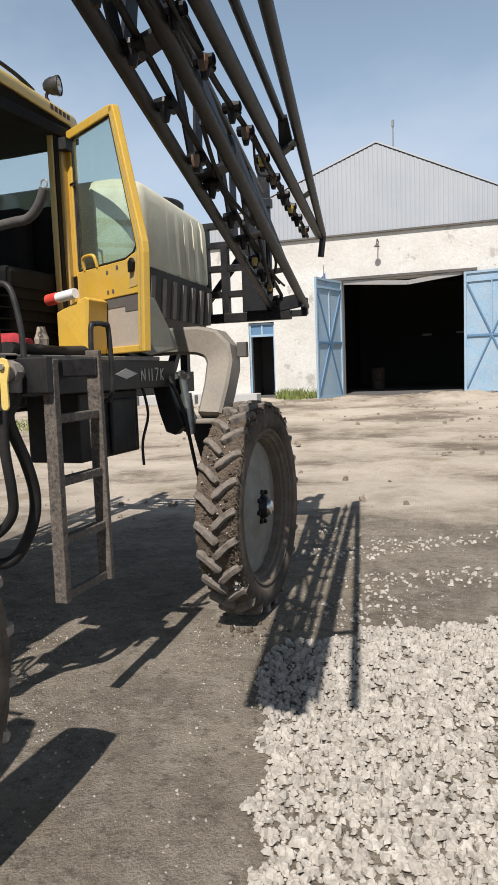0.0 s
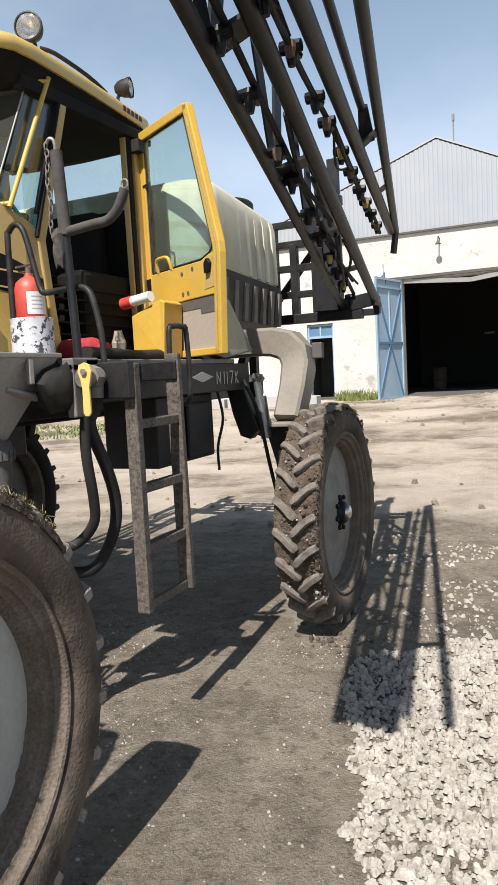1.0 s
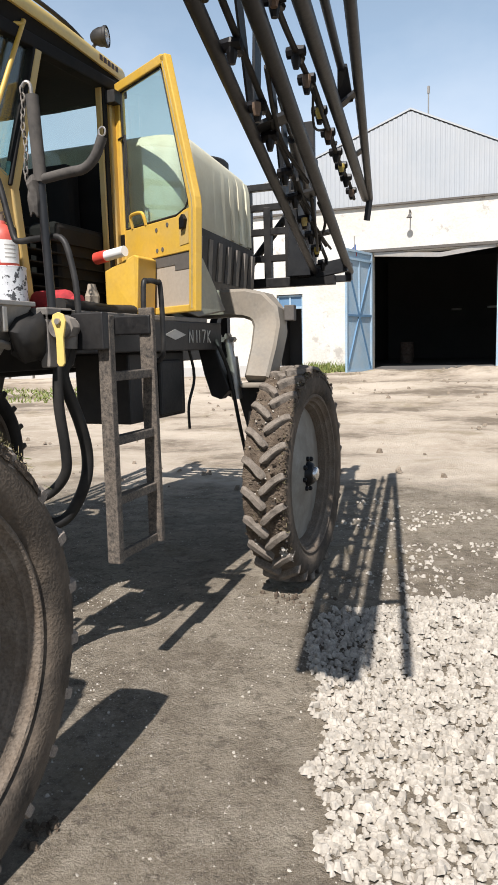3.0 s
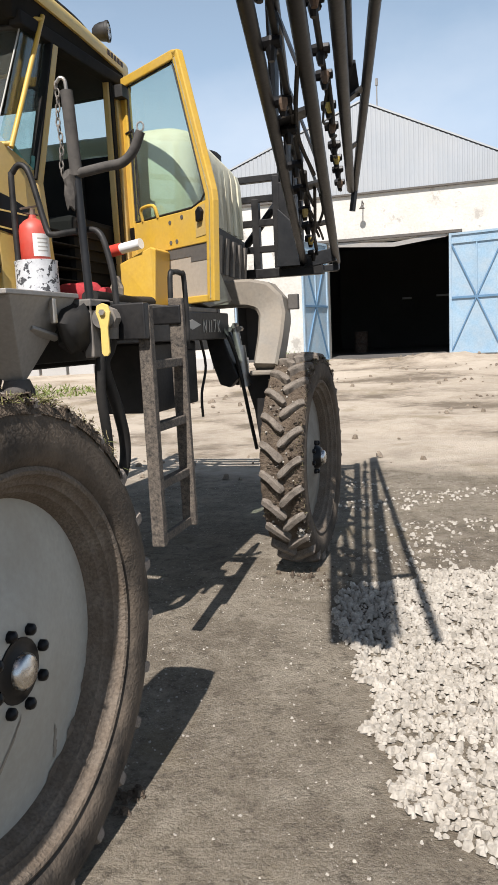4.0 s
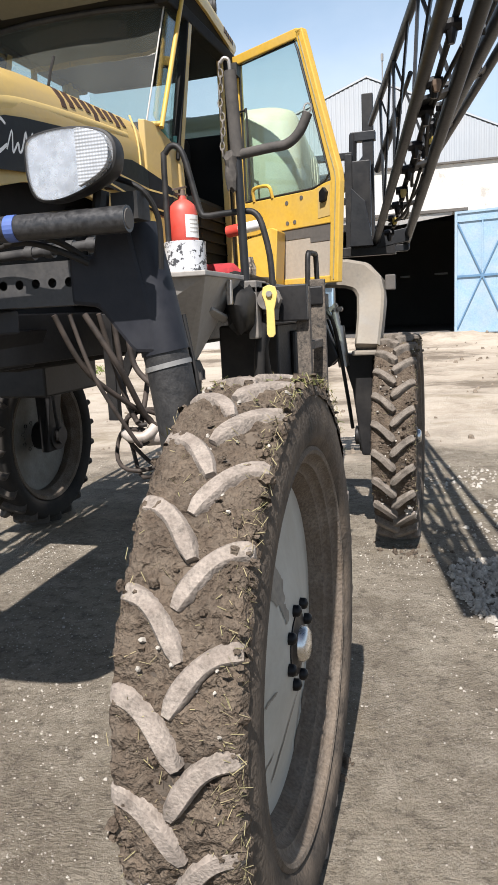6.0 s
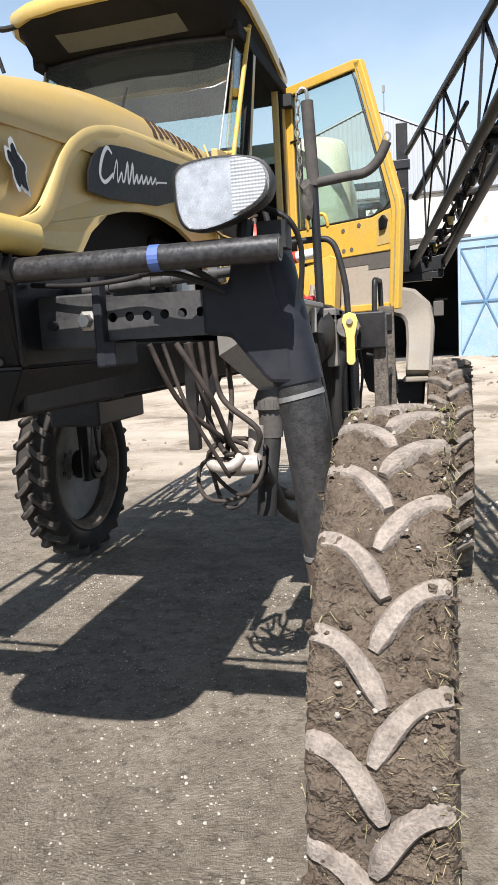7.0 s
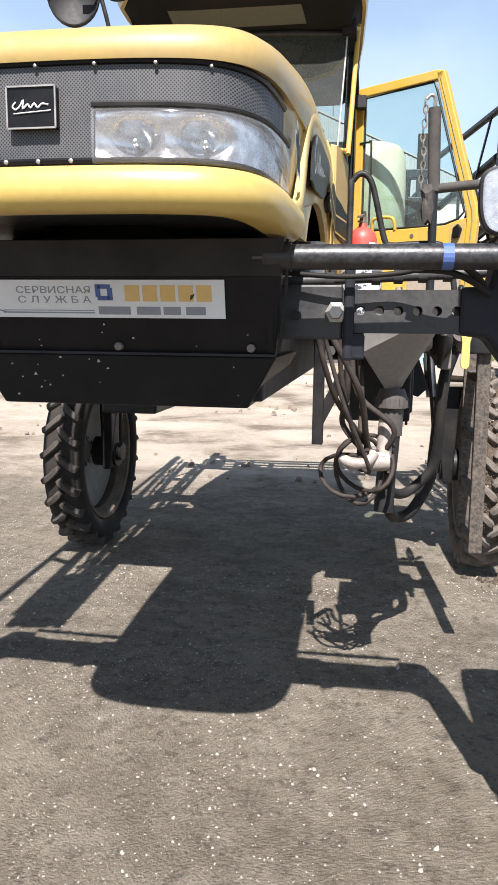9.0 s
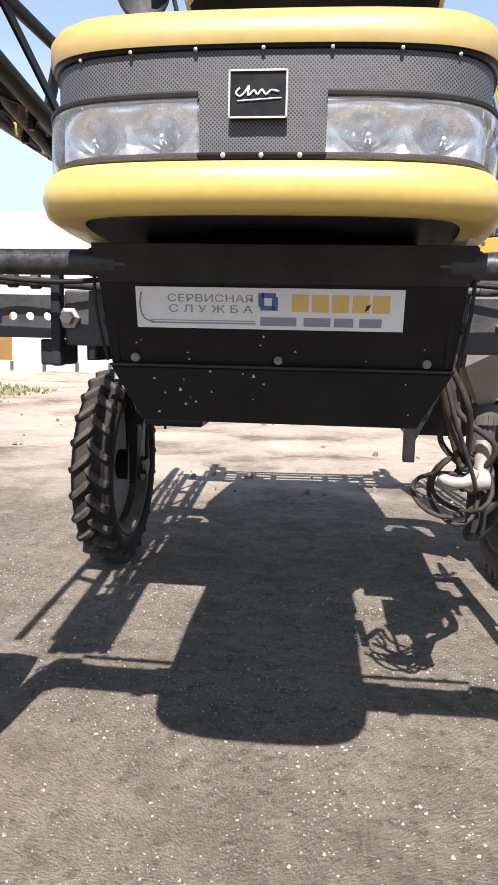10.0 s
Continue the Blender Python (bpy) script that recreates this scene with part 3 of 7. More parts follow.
def barn_walls():
    back = BY + 0.45
    for x0, x1, z0, z1 in ((-14, -5.86, -0.3, 5.86), (-5.86, -4.90, 3.12, 5.86), (-4.90, -2.44, -0.3, 5.86), (-2.44, 1.58, 4.32, 5.86), (1.58, 4.5, -0.3, 5.86)):
        part("wall", Form().box(x0, x1, BY, back, z0, z1), WALL, barn)
    for x0, x1, y0, y1 in ((4.05, 4.5, back, BY + 26), (-14, -13.55, back, BY + 26), (-14, 4.5, BY + 26, BY + 26.4)):
        part("side_wall", Form().box(x0, x1, y0, y1, -0.3, 5.86), WALL, barn)
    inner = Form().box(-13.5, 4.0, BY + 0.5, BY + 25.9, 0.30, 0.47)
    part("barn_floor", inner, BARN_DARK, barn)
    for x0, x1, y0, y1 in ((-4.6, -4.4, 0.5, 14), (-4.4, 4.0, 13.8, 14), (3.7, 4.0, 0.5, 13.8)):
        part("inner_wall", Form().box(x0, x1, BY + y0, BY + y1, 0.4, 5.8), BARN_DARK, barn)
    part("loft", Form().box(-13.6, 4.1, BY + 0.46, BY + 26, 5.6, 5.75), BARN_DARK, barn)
    # gable sheets, folded into ribs
    peak, zb = (-1.17, 8.72), 5.90
    ridge = lambda x: peak[1] - (0.36 if x < peak[0] else 0.475) * abs(x - peak[0])
    lo, hi = -9.0, 4.75
    ribs, x, k = [], lo, 0
    while x < hi:
        for dx, dy in ((0.0, 0.0), (0.05, 0.0), (0.085, -0.014), (0.115, -0.014)):
            ribs.append((x + dx, BY - 0.02 + dy))
        x += 0.15
    v, f = [], []
    for x, y in ribs:
        top = max(ridge(x), zb + 0.02)
        v += [(x, y, zb), (x, y, top)]
    f = [(2 * i, 2 * i + 2, 2 * i + 3, 2 * i + 1) for i in range(len(ribs) - 1)]
    part("gable_sheet", Form().add(v, f), CORRUGATED, barn, "ribbed galvanised gable sheet")
    part("gable_backing", Form().prism([(lo, zb), (hi, zb), (hi, ridge(hi)), peak, (lo, ridge(lo))], "y", BY + 0.03, BY + 0.1), CORRUGATED, barn)
    part("seam", Form().box(lo, hi, BY - 0.09, BY + 0.02, 5.84, 5.90), SEAM, barn, "dark drip edge under the gable")
    roof = Form()
    for x in (lo - 0.4, hi + 0.3):
        a, c = Vector((peak[0], 0, peak[1] + 0.03)), Vector((x, 0, ridge(x) + 0.03))
        roof.add([a + Vector((0, BY - 0.06, 0)), c + Vector((0, BY - 0.06, 0)), c + Vector((0, BY + 27, 0)), a + Vector((0, BY + 27, 0)),
                  a + Vector((0, BY - 0.06, 0.06)), c + Vector((0, BY - 0.06, 0.06)), c + Vector((0, BY + 27, 0.06)), a + Vector((0, BY + 27, 0.06))],
                 [(0, 1, 2, 3), (4, 7, 6, 5), (0, 4, 5, 1), (1, 5, 6, 2), (2, 6, 7, 3), (3, 7, 4, 0)])
    part("roof", roof, CORRUGATED, barn, "pale ribbed metal roof")
    part("antenna", Form().tube([(-0.75, BY + 1, 8.3), (-0.75, BY + 1, 9.55)], 0.025, 6).tube([(-0.75, BY + 1, 9.5), (-0.75, BY + 1, 9.72)], 0.05, 6), ZINC, barn, "thin metal mast on the roof")
    part("lintel", Form().box(-2.9, 2.0, BY - 0.12, BY, 4.36, 4.45), SEAM, barn, "rusty sliding rail over the gateway")
    strip = Form().beam((-2.35, BY - 0.02, 4.30), (-0.2, BY - 0.05, 4.14), 0.05, 0.14).beam((-0.2, BY - 0.05, 4.14), (1.5, BY - 0.02, 4.33), 0.05, 0.14)
    part("torn_strip", strip, ZINC, barn, "torn grey weather strip hanging under the lintel")
    lamp = Form().tube([(-1.15, BY, 5.55), (-1.15, BY - 0.25, 5.6), (-1.15, BY - 0.35, 5.45)], 0.02, 6, 4).lathe([(-0.06, 0.10), (0.0, 0.05), (0.06, 0.02)], 12, (-1.15, BY - 0.35, 5.40), "z", True)
    part("wall_lamp", lamp, SEAM, barn, "small dark wall lamp over the gate")
    # White strips on the inner wall stand in for daylight through gaps.
    for i, (x, z, s) in enumerate(((-0.9, 2.9, 0.5), (0.9, 2.95, 0.65))):
        part("roof_light", Form().box(x - s / 2, x + s / 2, BY + 13.70, BY + 13.75, z, z + 0.1), WHITE, barn, "small white strip standing for daylight through the far wall")
    # Reddish drum in darker rust brown; the barn's dimness is in that colour.
    drums = Form().lathe([(0.47, 0.28), (0.9, 0.29), (1.35, 0.28)], 16, (-2.2, BY + 6, 0), "z", True)
    part("steel_drum", drums, RUSTY, barn, "reddish-brown steel drum, darkened for the barn's shade")
    frame = Form().box(-5.86, -5.80, BY + 0.08, BY + 0.2, 0.47, 3.1).box(-4.96, -4.90, BY + 0.08, BY + 0.2, 0.47, 3.1).box(-5.80, -4.96, BY + 0.08, BY + 0.2, 2.62, 2.70).box(-5.80, -4.96, BY + 0.08, BY + 0.2, 3.04, 3.10).box(-5.42, -5.36, BY + 0.09, BY + 0.19, 2.70, 3.04)
    part("door_frame", frame, GATE_BLUE, barn, "blue painted wooden door frame")
    part("transom_pane", Form().box(-5.80, -4.96, BY + 0.12, BY + 0.14, 2.70, 3.04), GATE_DARK, barn)
    # Added dark sheets close the view behind the small doorway.
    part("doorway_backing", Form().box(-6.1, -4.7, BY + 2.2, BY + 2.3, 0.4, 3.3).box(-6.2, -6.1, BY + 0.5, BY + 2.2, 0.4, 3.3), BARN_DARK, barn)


barn_walls()


def wall_signs():
    sign = thing("mural_board", "orange and yellow printed board hung on the barn wall", "board")
    part("board", Form().box(3.90, 4.48, BY - 0.03, BY - 0.003, 1.95, 3.55), MURAL, sign)
    part("band", Form().box(3.90, 4.48, BY - 0.034, BY - 0.030, 1.95, 2.18), TEAL, sign, "turquoise lower band")
    top = thing("small_sign", "small white and turquoise sign above a mural board", "sign")
    part("board", Form().box(3.98, 4.46, BY - 0.03, BY - 0.003, 3.85, 4.22), WHITE, top)
    part("band", Form().box(4.12, 4.46, BY - 0.034, BY - 0.030, 3.98, 4.20), TEAL, top)
    flag = thing("flag", "small white, blue and red flag on a bracket beside the gate", "flag")
    part("pole", Form().tube([(-2.95, BY + 0.02, 3.60), (-2.80, 22.3, 3.90), (-2.78, 22.28, 4.78)], 0.018, 6), ZINC, flag)
    for k, m_ in enumerate((WHITE, BLUE_PRINT, RED)):
        part("stripe", Form().loft([[Vector((-2.76 + 0.02 * k - 0.26 * t + 0.02 * math.sin(t * 9 + k), 22.27 + 0.04 * math.sin(t * 7), 4.74 - 0.27 * (k + j) / 1.4 - 0.36 * t)) for t in (0, 0.25, 0.5, 0.75, 1.0)] for j in (0, 1)], caps=False, closed=False), m_, flag)


wall_signs()


def gate_leaf(name, hinge, end, z0, z1, label):
    """A sheet-metal gate leaf with frame, rail and crossed braces, from its hinge to its free end."""
    a, c = Vector((*hinge, 0)), Vector((*end, 0))
    d = (c - a).normalized()
    nrm = Vector((-d.y, d.x, 0))
    if nrm.y > 0:
        nrm = -nrm
    leaf = thing(name, label, "gate", "barn gate leaves")
    w = (c - a).length
    up = Vector((0, 0, 1))
    at = lambda s, z, o=0.0: a + d * s + up * z + nrm * o
    f = Form().beam(at(0, (z0 + z1) / 2), at(w, (z0 + z1) / 2), 0.02, z1 - z0)
    part("sheet", f, GATE_BLUE, leaf)
    zm = z0 + (z1 - z0) * 0.47
    for name_, p, q in (("stile", at(0.04, z0, 0.03), at(0.04, z1, 0.03)), ("stile", at(w - 0.04, z0, 0.03), at(w - 0.04, z1, 0.03))):
        part(name_, Form().beam(p, q, 0.08, 0.05, nrm), GATE_BLUE, leaf)
    for z in (z0 + 0.04, zm, z1 - 0.3, z1 - 0.04):
        part("rail", Form().beam(at(0.08, z, 0.03), at(w - 0.08, z, 0.03), 0.05, 0.07), GATE_DARK if z == zm else GATE_BLUE, leaf)
    for p, q in (((0.08, z0 + 0.1), (w / 2, zm)), ((w - 0.08, z0 + 0.1), (w / 2, zm)), ((0.08, z1 - 0.35), (w / 2, zm)), ((w - 0.08, z1 - 0.35), (w / 2, zm))):
        part("brace", Form().beam(at(*p, 0.028), at(*q, 0.028), 0.045, 0.05, nrm), GATE_DARK, leaf)
    part("post", Form().beam(at(w / 2, zm, 0.026), at(w / 2, z1 - 0.3, 0.026), 0.04, 0.04, nrm), GATE_BLUE, leaf)
    return leaf


gate_leaf("gate_leaf", (-2.46, BY - 0.04), (-2.92, 21.55), 0.40, 4.34, "faded blue sheet-metal gate leaf standing open")
gate_leaf("gate_leaf", (1.60, BY - 0.06), (3.30, 22.95), 0.48, 4.34, "faded blue braced gate leaf folded against the wall")


def grass_tufts():
    r = random.Random(5)
    f = Form()
    for cx, cy, rad, n in ((-3.7, 22.4, 0.9, 420), (-4.2, 22.9, 0.6, 160), (6.5, 30, 3.5, 900), (-9.0, 14.0, 3.0, 900)):
        for i in range(n):
            t, d = r.uniform(0, 6.28), rad * math.sqrt(r.random())
            x, y = cx + math.cos(t) * d, cy + math.sin(t) * d * 0.5
            z, h, w, a = rise(x, y), r.uniform(0.12, 0.38) * (1 if cy > 20 else 0.35), r.uniform(0.012, 0.03), r.uniform(0, 6.28)
            dx, dy, lx, ly = math.cos(a) * w, math.sin(a) * w, r.uniform(-0.12, 0.12), r.uniform(-0.12, 0.12)
            f.add([(x - dx, y - dy, z), (x + dx, y + dy, z), (x + lx * 0.4 + dx * 0.6, y + ly * 0.4 + dy * 0.6, z + h * 0.6), (x + lx, y + ly, z + h)], [(0, 1, 2), (0, 2, 3)])
    tagged(part("grass", f, GRASS), "tufts of green weeds growing along the barn wall", "grass", kind="stuff")


grass_tufts()


def distance():
    b = thing("far_shed", "long low grey shed far beyond the yard", "shed", at=(0, 0, 0))
    part("wall", Form().box(9, 60, 62, 70, -0.3, 6.2), FAR_WALL, b)
    part("roof", Form().prism([(61.4, 6.2), (70.6, 6.2), (66, 8.4)], "x", 8.7, 60.3), CORRUGATED, b)
    b = thing("white_shed", "low whitewashed shed across the yard", "shed")
    part("wall", Form().box(-46, -14.5, 27, 34, -0.3, 3.6), WALL, b)
    part("roof", Form().prism([(26.5, 3.6), (34.5, 3.6), (30.5, 5.0)], "x", -46.4, -14.1), CORRUGATED, b)
    k = thing("kerb_row", "low row of pale concrete blocks edging the yard", "kerb")
    for i in range(14):
        x = -19 + i * 1.05
        part("block", Form().box(x, x + 0.94, 19.8, 20.25, rise(x, 20) - 0.05, rise(x, 20) + 0.32), FAR_WALL, k, bevel=0.02)
    c = thing("rusty_container", "faded orange sheet-metal container beyond the yard", "container")
    part("body", Form().box(-16.5, -11.2, 22.0, 24.2, 0.55, 2.75), ORANGE, c, bevel=0.03)
    for i in range(10):
        x = -16.3 + i * 0.53
        part("rib", Form().box(x, x + 0.12, 21.93, 22.0, 0.6, 2.7), ORANGE, c)
    part("skid", Form().box(-16.4, -11.3, 22.1, 24.1, 0.2, 0.55), SEAM, c)


distance()


# ---- the sprayer ----
WEED = material("wilted_weeds", (0.085, 0.105, 0.025), (0.14, 0.12, 0.045), rough=0.9, spread=0.5, scale=30)
sprayer = thing("field_sprayer", "dusty yellow and black self-propelled field sprayer with an open cab door", "sprayer")


def wheel(name, n, arc, half_width, k, disc_x, hub_x, bow, bars, R, rubber, paint):
    """One wheel about its own centre, its outer face towards +x. k: how wide against the rear pattern."""
    d = disc_x
    w = part(name, Form().lathe([(d - 0.03, 0.405), (d + 0.006, 0.405), (d, 0.375), (d + 0.036, 0.18), (d + 0.053, 0.11), (d + 0.053, 0.002), (d - 0.03, 0.002)], 72), paint, sprayer, "pale grey dished steel wheel, stained with mud", smooth=35)
    barrel = [(-0.09, 0.43), (-0.095, 0.455), (-0.105, 0.45), (-0.10, 0.425), (-0.04, 0.385), (0.02, 0.388), (0.040, 0.398), (0.056, 0.403), (0.060, 0.412), (0.070, 0.419), (0.082, 0.421), (0.086, 0.432), (0.096, 0.440), (0.108, 0.444), (0.112, 0.452), (0.106, 0.462), (0.09, 0.458)]
    part("rim", Form().lathe([(x * k, r_) for x, r_ in barrel], 72), RIM_MUDDY, w, "mud-stained rim edge", smooth=35)
    crust = []
    for inner in (True, False):
        ring = []
        for j in range(240):
            t = 2 * math.pi * j / 240
            low = max(0.0, math.cos(t + 0.75)) ** 1.5
            wob = 1.2 * noise.fractal(Vector((math.cos(t) * 6, math.sin(t) * 6, n)), 0.9, 2.0, 5)
            rad = 0.402 - (0.005 + 0.010 * low + 0.012 * low * max(-0.3, wob) if inner else 0.0)
            ring.append(Vector(((d + 0.003 if inner else d + 0.020), rad * math.cos(t), rad * math.sin(t))))
        crust.append(ring)
    part("rim_mud", Form().loft(crust, caps=False), RIM_MUDDY, w, "ragged crust of dried mud", smooth=30)
    side = [(0.088, 0.455), (0.108, 0.464), (0.117, 0.480), (0.121, 0.484), (0.124, 0.512), (0.125, 0.545), (0.114, R - 0.013), (0.09, R), (0.05, R + 0.004), (0, R + 0.006)]
    tyre = Form().lathe([(x * k, r_) for x, r_ in side] + [(-x * k, r_) for x, r_ in reversed(side[:-1])], 88)
    part("tyre", tyre, rubber, w, "black tractor tyre grey with dust", smooth=40)
    for s in (-1, 1):
        path, rows, steps = [], [], 12
        for i in range(steps + 1):
            t = i / steps
            path.append(Vector((-0.008 + (0.117 * k + 0.008) * t, arc * (1 - (1 - t) ** bow))))
        for i, p in enumerate(path):
            t = i / steps
            g = (path[min(i + 1, steps)] - path[max(i - 1, 0)]).normalized()
            q = Vector((-g.y, g.x))
            wide = half_width * (1 if 0 < i < steps else 0.6 if i == 0 else 0.85) * (0.9 if i == 1 else 1) * (1 + 0.05 * math.sin(t * 9))
            top = 0.629 - 0.016 * t * t - (0.006 if i in (0, steps) else 0)
            low = R - 0.02 if t < 0.9 else R - 0.05
            ring = []
            for m_, rad in ((-1.3, low), (-1.0, top - 0.006), (-0.72, top), (0.72, top), (1.0, top - 0.006), (1.3, low)):
                e = p + q * wide * m_
                ang = e.y / 0.62
                ring.append(Vector((s * min(e.x, 0.124 * k), -math.cos(ang) * rad, math.sin(ang) * rad)))
            rows.append(ring)
        lug = part("tread_lug", Form().loft(rows), bars, w, smooth=35)
        for i in range(1, n):
            other = new("tread_lug", lug.data)
            other.parent = w
            other.rotation_euler = (2 * math.pi * i / n, 0, 0)
        if s < 0:
            for o in [c for c in w.children if c.data == lug.data]:
                o.rotation_euler[0] += math.pi / n
    h = hub_x
    hub = Form().lathe([(d + 0.05, 0.076), (d + 0.056, 0.074), (h - 0.022, 0.058), (h - 0.016, 0.050), (h - 0.014, 0.0)], 24)
    part("hub", hub, BLACK_CLEAN, w, "black greasy wheel hub", smooth=40)
    part("hub_cap", Form().lathe([(h - 0.03, 0.042), (h - 0.004, 0.041), (h + 0.004, 0.032), (h + 0.008, 0.0)], 24), CHROME, w, "bright metal hub cap", smooth=50)
    for i in range(8):
        t = 2 * math.pi * (i + 0.3) / 8
        part("wheel_nut", Form().lathe([(d + 0.048, 0.0145), (d + 0.064, 0.0145), (d + 0.069, 0.011), (d + 0.073, 0.0)], 8, (0, math.cos(t) * 0.092, math.sin(t) * 0.092)), BLACK_CLEAN, w, smooth=50)
    return w


def mud_layer(parent, seed, arc, thick, k, straws, base):
    """Caked mud between the tread bars over part of the turn."""
    r, rows = random.Random(seed), []
    n, m = 520, 40
    for i in range(n + 1):
        t = i / n
        a = arc[0] + (arc[1] - arc[0]) * t
        fade = min(1.0, t / 0.06, (1 - t) / 0.06)
        row = []
        for j in range(m + 1):
            x = (-0.122 + 0.244 * j / m) * k
            edge = min(1.0, (0.125 * k - abs(x)) / 0.016)
            v = noise.fractal(Vector((x * 22 + seed, a * 14, 0)), 0.65, 2.0, 6) + 0.55 * noise.noise(Vector((x * 90, a * 58, seed)))
            big = noise.noise(Vector((x * 8, a * 5.5, seed + 4)))
            rad = base + fade * edge * thick * (0.55 + 0.42 * v + 0.55 * big) - (0.02 if abs(x) > 0.118 * k else 0)
            out = x + 0.006 * noise.noise(Vector((a * 30, j * 0.4, seed))) * (1 if abs(x) > 0.09 * k else 0)
            row.append(Vector((out, -math.cos(a) * rad, math.sin(a) * rad)))
        rows.append(row)
    part("caked_mud", Form().loft(rows, caps=False, closed=False), MUD, parent, "brown dried mud and chaff", smooth=75)
    for name_, count, mat_, thin in (("chaff", straws, STRAW, 0.0007), ("weed_scrap", straws // 4, WEED, 0.0014)):
        bits = Form()
        for i in range(count):
            x = r.choice((r.uniform(-0.12, 0.125), r.uniform(0.08, 0.128))) * k
            a = r.uniform(arc[0] + 0.1, arc[1] - 0.1)
            if mat_ is WEED:
                a = r.gauss(1.75, 0.25)
            rad = base + 0.007 + r.uniform(0, thick * 0.75)
            c = Vector((x, -math.cos(a) * rad, math.sin(a) * rad))
            d = Vector((r.uniform(-1, 1), r.uniform(-1, 1), r.uniform(-1, 1))).normalized() * r.uniform(0.004, 0.013)
            o = Vector((r.uniform(-1, 1), r.uniform(-1, 1), r.uniform(-1, 1))).normalized() * thin
            bits.add([c - d - o, c - d + o, c + d + o, c + d - o, c + o.cross(d) * 0.5], [(0, 1, 2, 3), (0, 1, 4), (2, 3, 4)])
        tagged(part(name_, bits, mat_, parent, "dry straw stuck in mud" if mat_ is STRAW else "torn green weeds stuck in mud"), kind="stuff")
    f = Form()
    for i in range(420):
        a = r.uniform(arc[0] + 0.2, arc[1] - 0.15)
        x = r.choice((r.uniform(0.08, 0.125), r.uniform(-0.12, 0.12))) * k
        rad = base + 0.003 + r.uniform(0, thick * 0.7)
        z = r.uniform(0.003, 0.011)
        g = Form()
        pebbles(g, [(0, 0, 0)], z, z * 1.4, r)
        m4 = Matrix.Translation((x, -math.cos(a) * rad, math.sin(a) * rad)) @ Matrix.Rotation(r.uniform(0, 6), 4, "X")
        f.add([m4 @ Vector(p) for p in g.v], g.f)
    tagged(part("mud_crumb", f, MUD, parent, "small brown clods of mud"), kind="stuff")
    f = Form()
    for i in range(110):
        a, x = r.uniform(arc[0] + 0.1, arc[1] - 0.2), r.uniform(-0.11, 0.115) * k
        if i < 30:
            a, x = r.gauss(-0.62, 0.05), r.gauss(0.085, 0.02) * k
        z = r.uniform(0.002, 0.005) if i >= 30 else r.uniform(0.004, 0.009)
        rad = base + 0.009 + r.uniform(0, thick * 0.6)
        g = Form()
        pebbles(g, [(0, 0, 0)], z, z * 1.4, r)
        m4 = Matrix.Translation((x, -math.cos(a) * rad, math.sin(a) * rad)) @ Matrix.Rotation(1.57 - a, 4, "X")
        f.add([m4 @ Vector(p) for p in g.v], g.f)
    tagged(part("wedged_grit", f, STONE, parent, "pale stone chips wedged in mud"), kind="stuff")


def splash(parent, spec, seed, d):
    """Thin stains of dried mud on the wheel disc."""
    for i, (a0, a1, r0, r1, w0, w1) in enumerate(spec):
        rows = []
        for k in range(41):
            t = k / 40
            rad = r0 + (r1 - r0) * t
            mid_ = a0 + (a1 - a0) * t + 0.03 * noise.noise(Vector((t * 5, seed, i)))
            half = (w0 + (w1 - w0) * t) * (min(1, 9 * t, 8 * (1 - t)) * 0.75 + 0.25)
            left, right = (half * (1 + 0.55 * noise.fractal(Vector((t * 9, i, seed + z)), 0.7, 2.0, 4)) for z in (0, 7))
            x = d + 0.0546 if rad < 0.11 else d + 0.0546 - 0.017 * (rad - 0.11) / 0.07 if rad < 0.18 else d + 0.0376 - 0.036 * (rad - 0.18) / 0.195
            rows.append([Vector((x, -math.cos(mid_ + q) * rad, math.sin(mid_ + q) * rad)) for q in (-left / rad, -left * 0.3 / rad, right * 0.3 / rad, right / rad)])
        part("mud_stain", Form().loft(rows, caps=False, closed=False), STAIN, parent, "thin dried mud stain")


FX, RX, FYY, RY, WZ = 1.197, 1.262, 0.10, 2.92, 0.624
BARS = material("dirty_tread_rubber", (0.17, 0.148, 0.125), (0.085, 0.07, 0.057), rough=0.9, gloss=0.25, spread=0.8, scale=26, fine=150, bump=0.6, dust=0.5, dusty=(0.27, 0.23, 0.19), dust_scale=22)
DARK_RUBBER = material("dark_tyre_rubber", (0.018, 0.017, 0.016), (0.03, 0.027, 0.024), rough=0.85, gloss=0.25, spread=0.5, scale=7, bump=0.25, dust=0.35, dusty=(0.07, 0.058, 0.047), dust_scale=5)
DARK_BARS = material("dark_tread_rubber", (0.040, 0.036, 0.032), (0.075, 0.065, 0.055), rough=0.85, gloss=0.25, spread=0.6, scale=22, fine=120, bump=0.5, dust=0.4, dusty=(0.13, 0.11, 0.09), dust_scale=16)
first = wheel("wheel", 24, 0.104, 0.0165, 0.93, 0.010, 0.088, 2.3, TREAD, 0.598, RUBBER, RIM)
first.matrix_basis = pose(FX, FYY, WZ - 0.008) @ Matrix.Scale(1.02, 4)
copy_thing(first, pose(-FX, FYY, WZ, 0, 0, 180))
rr = wheel("wheel", 24, 0.100, 0.0180, 0.97, 0.010, 0.118, 1.35, BARS, 0.584, RUBBER, RIM_SHADED)
rr.matrix_basis = pose(RX + 0.04, RY, WZ - 0.006)
rl = wheel("wheel", 24, 0.100, 0.0180, 0.97, 0.010, 0.118, 1.35, DARK_BARS, 0.584, DARK_RUBBER, RIM_SHADED)
